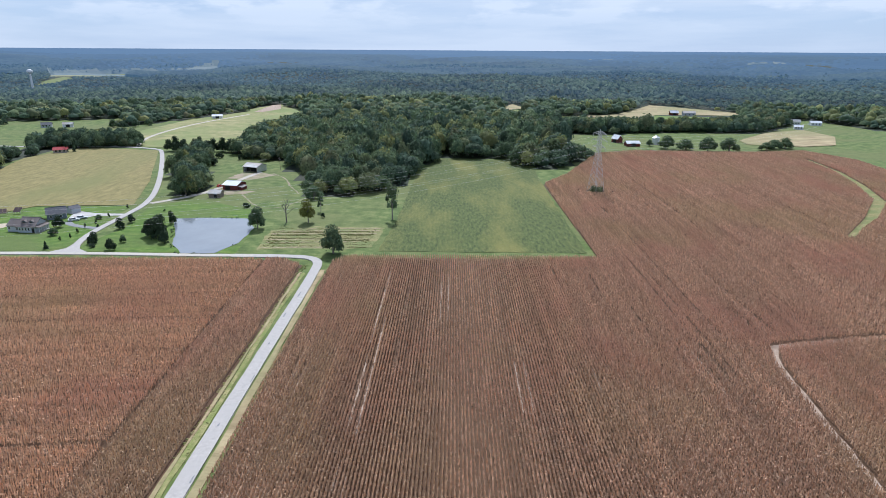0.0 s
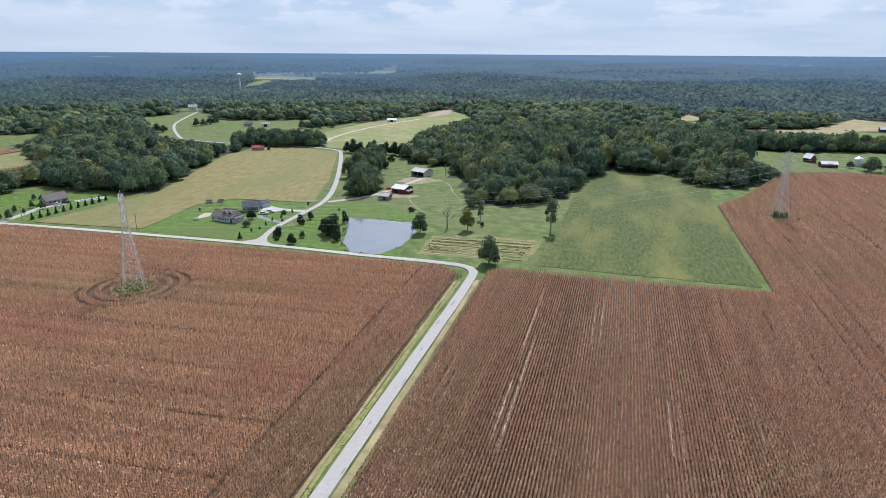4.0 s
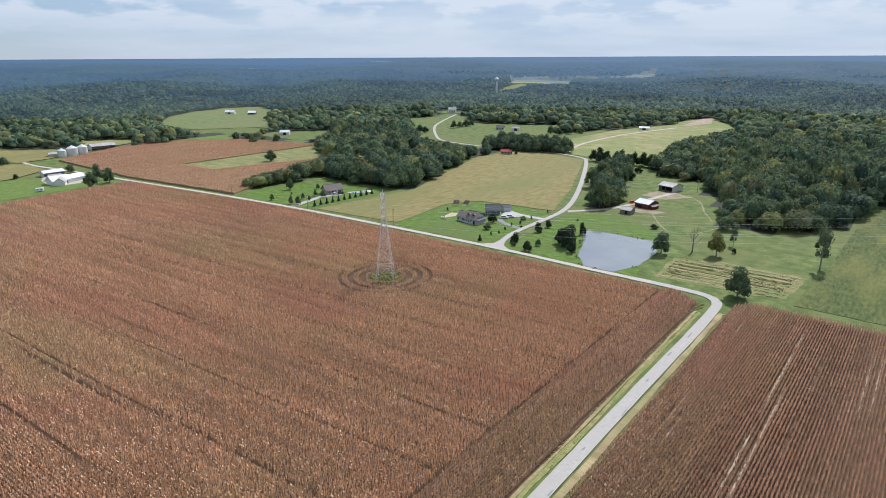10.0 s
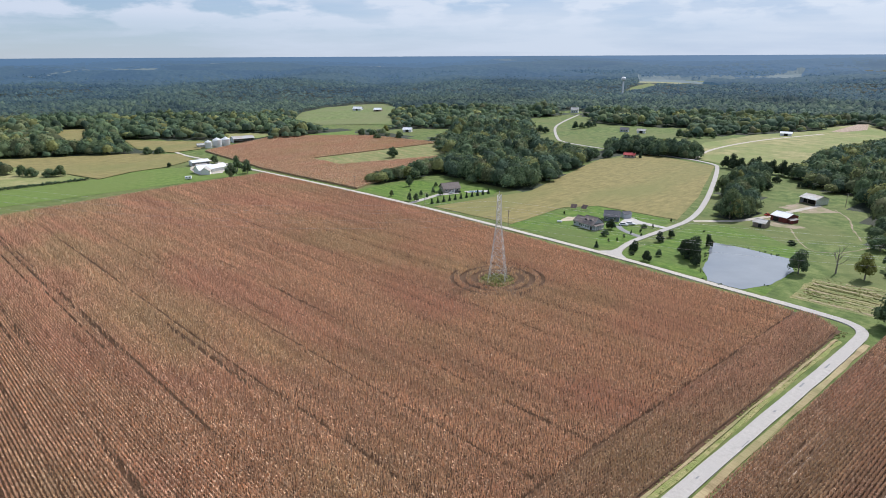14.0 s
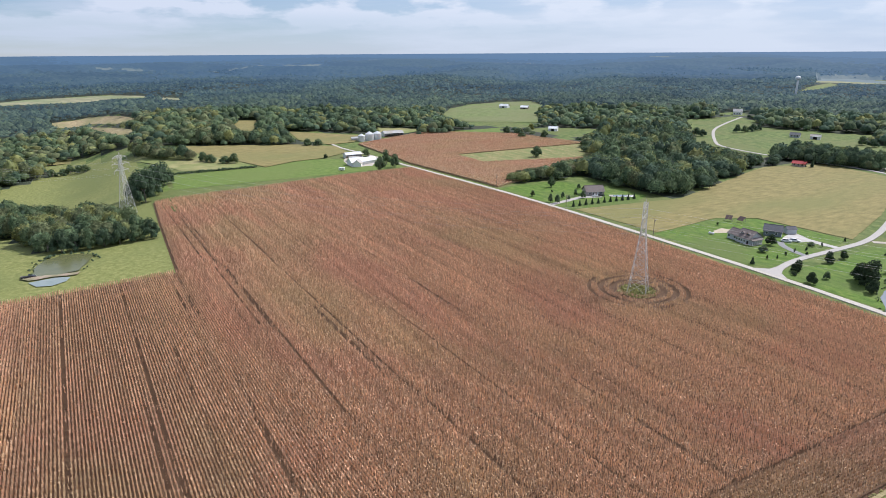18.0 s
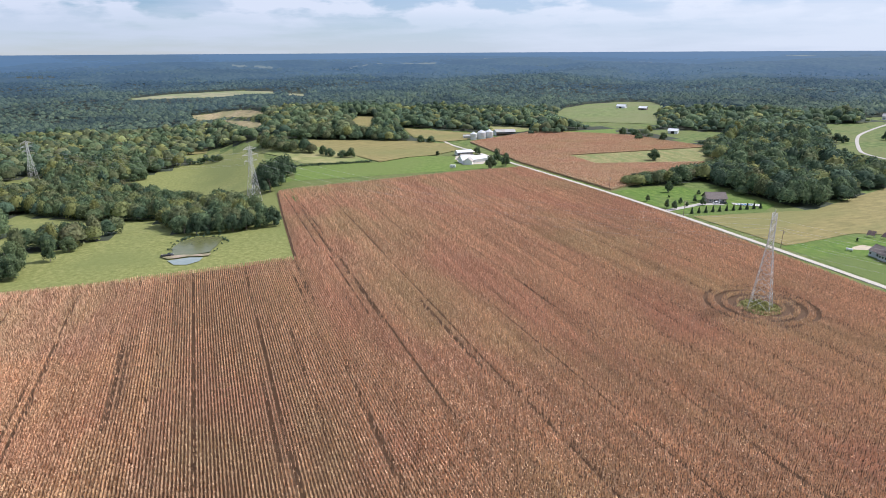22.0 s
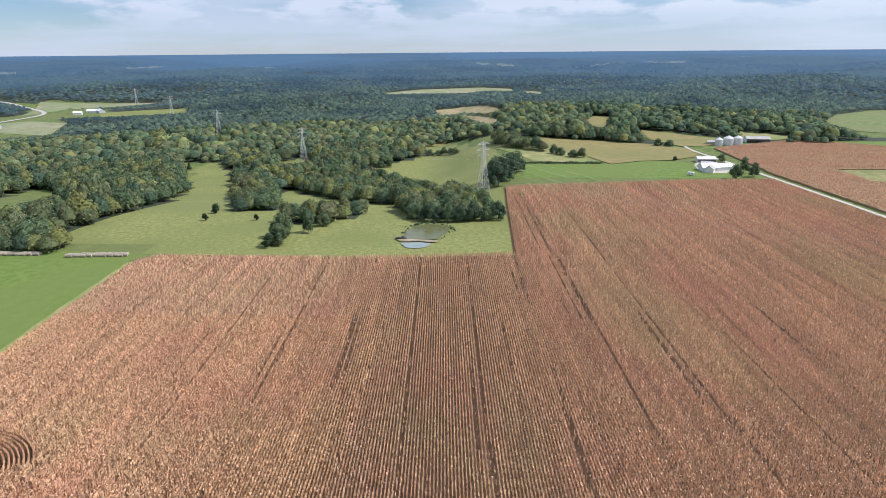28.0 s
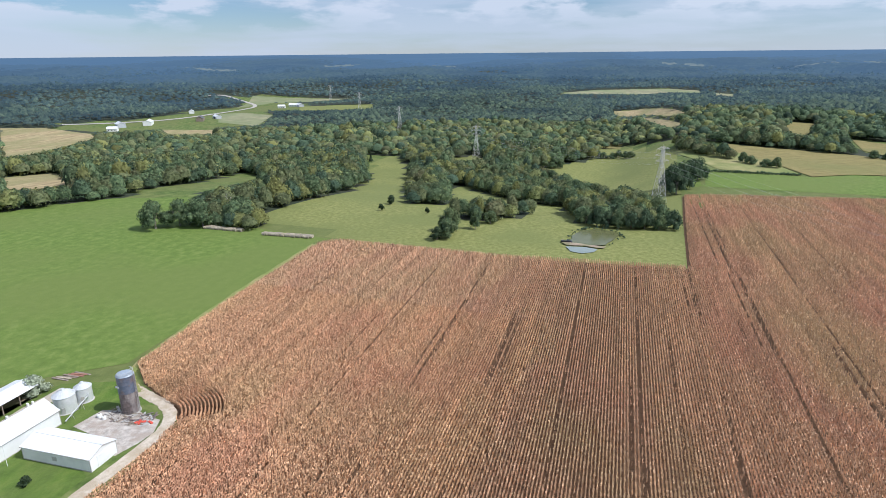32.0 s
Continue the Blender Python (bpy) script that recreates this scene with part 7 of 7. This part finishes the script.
# ---- the barns by the pond ----
barn, L, Wd = gable("red_barn", "dark red barn with a white metal roof", "barn", (-123.2, 340.0), -13.7, 8.8, 9.8, 2.8, 1.5, M_REDWOOD, M_ROOFWHITE, over=0.4, ribs=12)
# the wall is closed; a near-black panel paints the doorway's inner shade
door(barn, -1.4, 3.0, 2.4, -Wd, M_DARK, "near-black panel standing in for shade in the barn doorway")
lean = box_part("lean_to", (L + 0.02, -Wd + 1.0, -0.4), (L + 2.2, Wd - 3, 1.7), M_REDWOOD, barn, "low red lean-to")
part("lean_to_roof", slab([(L - 0.1, -Wd + 0.7, 2.4), (L + 2.5, -Wd + 0.7, 1.75), (L + 2.5, Wd - 2.7, 1.75), (L - 0.1, Wd - 2.7, 2.4)], 0.12), M_RUSTSTEEL, lean)
barn2, L, Wd = gable("pole_barn", "grey metal pole barn with an open dark front", "barn", (-128.4, 394.0), -20, 10.4, 10.5, 3.4, 1.7, M_BIN, M_GREYMETAL, over=0.5, open_front=True, ribs=14)
# added near-black panel stands in for shade deep in the barn
box_part("back_shade", (-L + 0.3, -Wd + 3.0, 0.06), (L - 0.3, -Wd + 3.2, 3.3), M_DARK, barn2, "added near-black panel standing in for the barn's inner shade")
shed, L, Wd = gable("small_shed", "weathered grey wooden shed near the pond", "shed", (-124.2, 320.4), -4, 6.2, 5.4, 2.3, 1.3, M_OLDWOOD, M_GREYMETAL, over=0.35)
# near-black panel on the closed wall, for shade inside the shed
door(shed, 0.6, 1.6, 1.9, -Wd, M_DARK, "near-black panel standing in for shade in the shed doorway")
car(-127.5, 347.5, 60, M_RED, "red farm tractor-like car beside the barn", length=3.6)
sheet("barn_dirt", [(-128, 333), (-117, 328), (-108, 330), (-104, 336), (-112, 338), (-125, 343)], 0.06, M_MUD, "bare trodden earth in front of the barn", "earth", 6, 0.6)
sheet("barn_dirt", [(-132, 372), (-116, 368), (-104, 384), (-116, 390), (-128, 391)], 0.06, M_MUD, "bare trodden earth beside the pole barn", "earth", 6, 0.6)
ribbon("cattle_path", [(-110, 331), (-100, 312), (-92, 300), (-86, 297), (-78, 303), (-72, 322)], 0.6, 0.06, M_MUD, "worn brown cattle path", "path", 0.3)
ribbon("ditch_path", [(-108, 389), (-95, 372), (-88, 350), (-78, 330)], 0.8, 0.06, M_MUD, "bare earth ditch line in the pasture", "path", 0.4)
sheet("pond_bank", [(-288, -40), (-283, -39), (-278.6, -37), (-280, -28), (-278.2, -19), (-281.5, -18.5), (-282.4, -26), (-284, -35)], 0.5, M_MUD, "bare muddy bank of the stock pond", "bank", 4, 0.6)
car(-284.0, -36.8, 100, M_CARDARK, "dark pickup truck by the stock pond", pickup=True, length=5.2)


def bales():
    """Round hay bales end to end along the field edge."""
    bm = bmesh.new()
    cylinder(bm, 0, 0, -0.72, 0.72, 0.78, 0.78, 14)
    bmesh.ops.bevel(bm, geom=[e for e in bm.edges if e.calc_face_angle(0) > 1], offset=0.1, segments=1, affect="EDGES")
    bmesh.ops.rotate(bm, verts=bm.verts, cent=(0, 0, 0), matrix=Matrix.Rotation(radians(90), 3, "X"))
    rng = random.Random(6)
    first = None
    for x0, y0, x1, y1 in ((-253, -219, -253.6, -196), (-251.7, -182.5, -254, -155.5)):
        n = int(math.hypot(x1 - x0, y1 - y0) / 1.5)
        for row in range(2):
            for k in range(n):
                x, y = x0 + (x1 - x0) * k / n - row * 1.7, y0 + (y1 - y0) * k / n
                m = pose(x + rng.uniform(-0.35, 0.35), y, float(land(x, y)) + 0.74, 0, 0, rng.uniform(-14, 14)) @ Matrix.Diagonal((rng.uniform(0.85, 1.1), 1, rng.uniform(0.85, 1.12), 1))
                if first is None:
                    first = part("hay_bale", bm, M_STRAW)
                    first.matrix_basis = m
                    tagged(first, "weathered round hay bale in a row by the field", "hay bale", "rows of hay bales")
                else:
                    copy_thing(first, pose(0, 0, 0)).matrix_basis = m


bales()


# ---- the house with the hedge, and its pool ----
home, L, Wd = gable("house", "brown-roofed stone house behind a row of conifers", "house", (-289.4, 256.0), 70.8, 11, 8, 2.8, 2.8, M_STONE, M_SHINGLE, over=0.7)
for x in (-3.8, -1.3, 3.6):
    window(home, x, 0.9, 1.4, 1.3, -Wd, 0.1)
door(home, 1.6, 1.0, 2.1, -Wd, M_WHITE, "white front door")
sheet("driveway_hedge", [(-284, 223), (-280, 223), (-286, 250), (-281.5, 262), (-286, 264), (-290.5, 252)], 0.13, M_ASPHALT, "grey drive to the stone house", "driveway", 6)
sheet("pool_terrace", [(-285, 269), (-280, 267), (-272, 279), (-277, 283)], 0.2, M_CONCRETE, "pale terrace round a pool", "terrace", 6)
sheet("pool", [(-281.5, 270.5), (-279.8, 269.8), (-275.5, 276.4), (-277.3, 277.4)], 0.3, M_POOL, "small blue swimming pool", "pool", 4)
for k in range(7):
    x, y = -279.5 + 1.0 * k, 268.3 + 1.55 * k
    bm = bmesh.new()
    box(bm, (-0.35, -0.9, 0.25), (0.35, 0.5, 0.35))
    box(bm, (-0.35, 0.5, 0.3), (0.35, 0.6, 0.95))
    for q in ((-0.3, -0.8), (0.3, -0.8), (-0.3, 0.4), (0.3, 0.4)):
        box(bm, (q[0] - 0.03, q[1] - 0.03, 0), (q[0] + 0.03, q[1] + 0.03, 0.25))
    ob = part("pool_lounger", bm, M_WHITE)
    ob.matrix_basis = pose(x, y, 0.2, 0, 0, 25 + 9 * k)
    tagged(ob, "white lounger on the pool terrace", "lounger", "loungers round the pool")
car(-285.4, 259.5, 80, M_CARWHITE, "white car parked before the stone house")
car(-284.4, 263.0, 75, M_CARDARK, "dark car parked before the stone house")

# ---- the white farm beyond the corn ----
gable("farm_shed", "long low shed with a white roof", "shed", (-500.4, 174), 90, 14, 8, 2.8, 1.4, M_WHITEMETAL, M_ROOFWHITE, "white farm buildings", open_front=True)
farm, L, Wd = gable("farmhouse", "white farmhouse with a pale roof and dark porch", "house", (-461.8, 165), 92, 11, 10, 3.0, 2.8, M_WHITE, M_ROOFWHITE, "white farm buildings", over=0.6)
for x in (-3.5, 0.6, 3.6):
    window(farm, x, 0.9, 1.3, 1.3, -Wd, 0.1)
gable("farm_annex", "white-roofed annex joined to the farmhouse", "house", (-464, 176.6), 108, 13, 9, 2.8, 2.0, M_WHITE, M_ROOFWHITE, "white farm buildings", over=0.5)
gable("farm_cottage", "small white cottage beside the farmhouse", "house", (-455, 170), 150, 8, 6.5, 2.8, 2.4, M_WHITE, M_GREYMETAL, "white farm buildings", over=0.5)
gable("farm_porch_wing", "dark-roofed porch wing of the farm", "house", (-470.5, 168), 60, 7, 6, 2.6, 2.0, M_SIDING, M_DARKSHINGLE, "white farm buildings", over=0.6)
gable("farm_garage", "small grey-roofed garage on the farm", "garage", (-480, 170), 80, 8, 7, 2.6, 1.6, M_SIDING, M_GREYMETAL, "white farm buildings")
sheet("farm_yard", [(-458, 163), (-456, 180), (-474, 192), (-502, 190), (-504, 174), (-484, 166)], 0.16, M_GRAVEL, "pale gravel yard of the white farm", "yard", 10, 0.6)
th = empty("caravan", pose(-446.8, 151.4, 0.12, 0, 0, 63), "small white caravan on green grass", "caravan")
box_part("body", (-2.2, -1.1, 0.5), (2.2, 1.1, 2.5), M_WHITE, th, bevel=0.15)
for x in (-1.1, 0.9):
    box_part("window", (x - 0.4, -1.14, 1.4), (x + 0.4, -1.1, 2.0), M_GLASS, th)
for y in (-1.0, 1.0):
    bm = bmesh.new()
    cylinder(bm, 0, 0, -0.1, 0.1, 0.33, 0.33, 14)
    bmesh.ops.rotate(bm, verts=bm.verts, cent=(0, 0, 0), matrix=Matrix.Rotation(radians(90), 3, "X"))
    part("wheel", bm, M_RUBBER, th).matrix_basis = pose(0, y, 0.33)
grain_bin(-595, 224, 3.4, 5.6, "white steel grain bin beside a corn field", group="bins across the road")
grain_bin(-597, 233.4, 4.4, 6.6, "large white steel grain bin beside a corn field", group="bins across the road")
grain_bin(-599.5, 243, 4.2, 6.4, "large white steel grain bin beside a corn field", group="bins across the road")
gable("farm_shed", "small grey shed beside the grain bins", "shed", (-602, 216), 80, 7, 5, 2.4, 1.2, M_GREYMETAL, M_GREYMETAL)
gable("machine_barn", "white-roofed machine barn with an open front", "barn", (-611, 256), 82, 21, 13, 3.8, 2.0, M_WHITEMETAL, M_GREYMETAL, open_front=True)

# ---- far farms ----
for corner, along, ln, wd, wall, rise, wm, rm, name, label in (
    ((-890, 582), 30, 15, 9, 3.6, 2.8, M_WHITEMETAL, M_ROOFWHITE, "far_barn", "white-roofed barn on a green hill"),
    ((-826, 580), 40, 12, 9, 3.2, 2.4, M_OLDWOOD, M_ROOFWHITE, "far_barn", "dark barn with a pale roof on a hill"),
    ((-566, 437), 40, 10, 7, 3.0, 2.0, M_WHITEMETAL, M_ROOFWHITE, "far_barn", "white metal barn among trees"),
    ((148, 541), -60, 7, 6, 3.4, 3.0, M_REDWOOD, M_ROOFWHITE, "far_barn", "dark red barn with a pale roof behind the corn"),
    ((154, 514), 5, 11, 7, 2.6, 1.6, M_REDWOOD, M_ROOFWHITE, "far_shed", "low red shed with a white roof behind the corn"),
    ((364, 644), -20, 8, 5, 2.6, 1.6, M_WHITE, M_ROOFWHITE, "far_house", "white farm building behind a tan field"),
    ((386, 690), -10, 9, 6, 3.4, 2.2, M_WHITE, M_GREYMETAL, "far_house", "white farmhouse among trees"),
    ((404, 684), -10, 11, 6, 2.8, 1.8, M_WHITE, M_ROOFWHITE, "far_house", "long white farm building among trees"),
    ((-398, 618), 25, 9, 7, 2.6, 2.0, M_SIDING, M_DARKSHINGLE, "far_house", "dark-roofed house in a far meadow"),
    ((-379, 622), 20, 9, 5, 3.0, 1.6, M_WHITEMETAL, M_GREYMETAL, "far_shed", "long pale shed in a far meadow"),
    ((-292, 462), 20, 9, 5, 2.6, 1.6, M_STONE, M_REDROOF, "far_house", "long low house with a red roof"),
    ((-262, 712), 15, 11, 6, 2.8, 1.6, M_WHITEMETAL, M_ROOFWHITE, "far_barn", "pale metal barn beyond a meadow"),
    ((-582, 768), 30, 11, 8, 4.6, 3.0, M_WHITE, M_GREYMETAL, "far_house", "white two-storey house where the lane ends"),
    ((291, 800), 0, 10, 6, 3.2, 2.4, M_REDWOOD, M_ROOFWHITE, "far_shed", "dark red barn in a far field"),
    ((306, 796), -5, 15, 8, 3.4, 2.2, M_SIDING, M_GREYMETAL, "far_house", "grey house in a far field"),
    ((-790, -778), 35, 26, 12, 5, 3, M_WHITE, M_ROOFWHITE, "far_shed", "long white shed by the far road"),
    ((-747, -797), 55, 24, 12, 5, 3, M_SIDING, M_ROOFWHITE, "far_shed", "white shed beside the far road"),
    ((-701, -765), 120, 14, 9, 4, 2.6, M_WHITE, M_ROOFWHITE, "far_house", "white building near a far road"),
    ((-860, -735), 30, 18, 11, 5, 3.5, M_OLDWOOD, M_DARKSHINGLE, "far_barn", "dark barn near the far road"),
    ((-950, -830), 40, 14, 9, 4, 2.6, M_WHITE, M_ROOFWHITE, "far_house", "pale house by the far road"),
    ((-894, -732), 60, 16, 9, 4, 2.6, M_SIDING, M_ROOFWHITE, "far_shed", "white shed in the far clearing"),
    ((-1158, -749), 100, 18, 10, 4, 3, M_WHITE, M_ROOFWHITE, "far_house", "white house in the far clearing"),
    ((-1154, -727), 45, 20, 11, 4.5, 3, M_SIDING, M_ROOFWHITE, "far_house", "white house beyond the far road"),
    ((-1111, -745), 110, 14, 9, 4, 2.6, M_WHITE, M_ROOFWHITE, "far_house", "pale house beyond the far road"),
):
    th, L, Wd = gable(name, label, "barn" if "barn" in name else "shed" if "shed" in name else "house", corner, along, ln, wd, wall, rise, wm, rm, over=0.5)
    if name == "far_house":
        for x in (-L * 0.6, 0.0, L * 0.6):
            window(th, x, 0.9, 1.5, 1.5, -Wd, 0.1)
    else:
        # doorway shade painted as a near-black panel on the wall
        door(th, 0.0, 3.6, 3.0, -Wd, M_DARK, "near-black panel standing in for shade in a wide doorway")
grain_bin(183, 530, 3.2, 5.5, "pale silver grain bin behind the corn")
car(-470, 186, 20, M_CARWHITE, "white car on the farm yard")


def water_tower(x, y):
    th = empty("water_tower", pose(x, y, float(land(x, y)) + 10, 0, 0, 0), "slender white water tower above far woods", "water tower")
    bm = bmesh.new()
    cylinder(bm, 0, 0, -10, 26, 2.2, 1.6, 16)
    part("column", bm, M_WHITE, th)
    bm = bmesh.new()
    bmesh.ops.create_icosphere(bm, subdivisions=3, radius=5.5)
    bmesh.ops.scale(bm, vec=(1, 1, 0.8), verts=bm.verts)
    bmesh.ops.translate(bm, vec=(0, 0, 29), verts=bm.verts)
    part("bulb", bm, M_WHITE, th, smooth=True)


water_tower(-810, 1255)



# ---- garden rows, grass tufts ----
M_STRAWSOIL = material("strawy_garden_soil", [(0.36, (0.2, 0.16, 0.09)), (0.64, (0.38, 0.31, 0.18))], 0.8, (0.24, 0.24, 0.1), 0.3, bump=0.5, bump_scale=3, detail=10.0)


def garden_rows():
    rng = np.random.default_rng(9)
    for k, (y, x0, x1, wide, mat) in enumerate(((234.5, -72, -40, 1.6, M_STRAWSOIL), (238.2, -72, -31, 1.2, M_DRYGRASS), (241.6, -72, -34, 1.0, M_STRAWSOIL), (245.5, -73, -30, 1.4, M_STRAWSOIL),
                                                (249.6, -73, -29, 1.5, M_DRYGRASS), (253.6, -73, -28, 1.6, M_STRAWSOIL), (258.0, -72, -27, 1.3, M_STRAWSOIL), (261.4, -64, -27, 1.2, M_STRAWSOIL))):
        ribbon("garden_strip", [(x0, y - 0.6), ((x0 + x1) / 2, y + rng.uniform(-0.5, 0.5)), (x1, y + 0.9)], wide, 0.09 + 0.004 * k, mat, "strip of worked or overgrown garden ground", "garden", 0.35)
    for k, (y, x0, x1, far) in enumerate(((239.6, -71, -58, 0), (242.2, -72, -60, 0), (243.6, -44, -30, 0), (247.2, -72, -33, 1), (251.0, -72, -30, 1), (252.3, -70, -29, 0), (255.4, -72, -44, 1), (256.6, -66, -29, 0))):
        n = int((x1 - x0) / 0.32)
        x = x0 + (x1 - x0) * np.arange(n) / n + rng.uniform(-0.15, 0.15, n)
        keep = np.sin(x * 0.55 + k * 2) + rng.uniform(-0.8, 0.8, n) > -0.7
        x = x[keep]
        wood("garden_row", x, y + 0.035 * (x + 50) + rng.uniform(-0.35, 0.35, len(x)), P_TUFT, (0.6, 1.3), rng.uniform(0.15, 0.45, len(x)), (M_WEEDS, M_WEEDS)[far],
             "straggling vegetable row in the garden plot", rng, short=0.0)
    x, y = rng.uniform(-73, -29, 1400), rng.uniform(234, 262, 1400)
    keep = np.sin(y * 1.7 + 0.06 * x) + rng.uniform(-0.7, 0.7, 1400) > 0.35
    wood("garden_weeds", x[keep], y[keep], P_TUFT, (0.5, 1.2), rng.uniform(0.1, 0.35, keep.sum()), M_WEEDS, "low straggling weeds over the garden plot", rng, short=0.0)
    n = 1000
    x, y = rng.uniform(-51.4, -49.0, n), rng.uniform(60, 214, n)
    keep = np.sin(y * 0.31) + np.sin(y * 0.11 + 1) + rng.uniform(-1, 1, n) > -0.6
    x, y = x[keep], y[keep]
    wood("verge_weeds", x, y, P_TUFT, (0.5, 1.0), rng.uniform(0.1, 0.3, len(x)), M_WEEDS, "tall green and yellow roadside weeds", rng, short=0.0)
    n = 220
    ang, r = rng.uniform(0, 6.283, n), 6.5 * np.sqrt(rng.random(n))
    wood("patch_weeds", -156 + r * np.cos(ang), 166 + r * np.sin(ang), P_TUFT, (0.7, 1.5), rng.uniform(0.4, 1.0, n), M_WEEDS, "tall green weeds under the pylon", rng, short=0.0)
    ang, r = rng.uniform(0, 6.283, 90), 3.2 * np.sqrt(rng.random(90))
    wood("patch_weeds", 86.5 + r * np.cos(ang), 337 + r * np.sin(ang), P_TUFT, (1.0, 2.2), rng.uniform(1.5, 4.2, 90), M_LEAFOLIVE, "clump of dark green brush under the pylon", rng, short=0.0)
    n = 420
    x, y = rng.uniform(-125, -83, n), rng.uniform(224, 280, n)
    edge = [(-126, 278), (-114, 280.5), (-90, 279.5), (-81.5, 262), (-81.5, 239), (-87, 225), (-102, 224.5), (-111, 237), (-115, 250), (-121, 264)]
    pond = [(-125, 277), (-114, 279), (-91, 278), (-83, 262), (-83, 240), (-88, 226.5), (-101, 226), (-109, 238), (-113, 250), (-119, 264)]
    ok = inside(x, y, edge) & ~inside(x, y, pond)
    wood("pond_reeds", x[ok], y[ok], P_TUFT, (0.6, 1.2), rng.uniform(0.3, 0.8, ok.sum()), M_LEAF, "low green reeds along the pond edge", rng, short=0.0)

    n = 50
    ang = rng.uniform(0, 6.283, n)
    px = -298 + 17.5 * np.cos(ang) + rng.uniform(-1.6, 1.6, n)
    py = -25 + 12 * np.sin(ang) + rng.uniform(-1.6, 1.6, n)
    ok = ~inside(px, py, STOCK) & (px < -286)
    wood("pond_reeds", px[ok], py[ok], P_TUFT, (0.9, 2.2), rng.uniform(0.4, 1.6, ok.sum()), M_LEAFDARK, "rough weeds round the stock pond", rng, short=0.0)
    y = np.arange(30, 98, 0.9)
    x = -492.5 - 0.03 * (y - 40) + rng.uniform(-0.6, 0.6, len(y))
    wood("hedge", x, y, P_TUFT, (1.6, 2.8), rng.uniform(1.2, 2.6, len(y)), M_LEAFDARK, "low dark hedge between two fields", rng, short=0.0)


garden_rows()
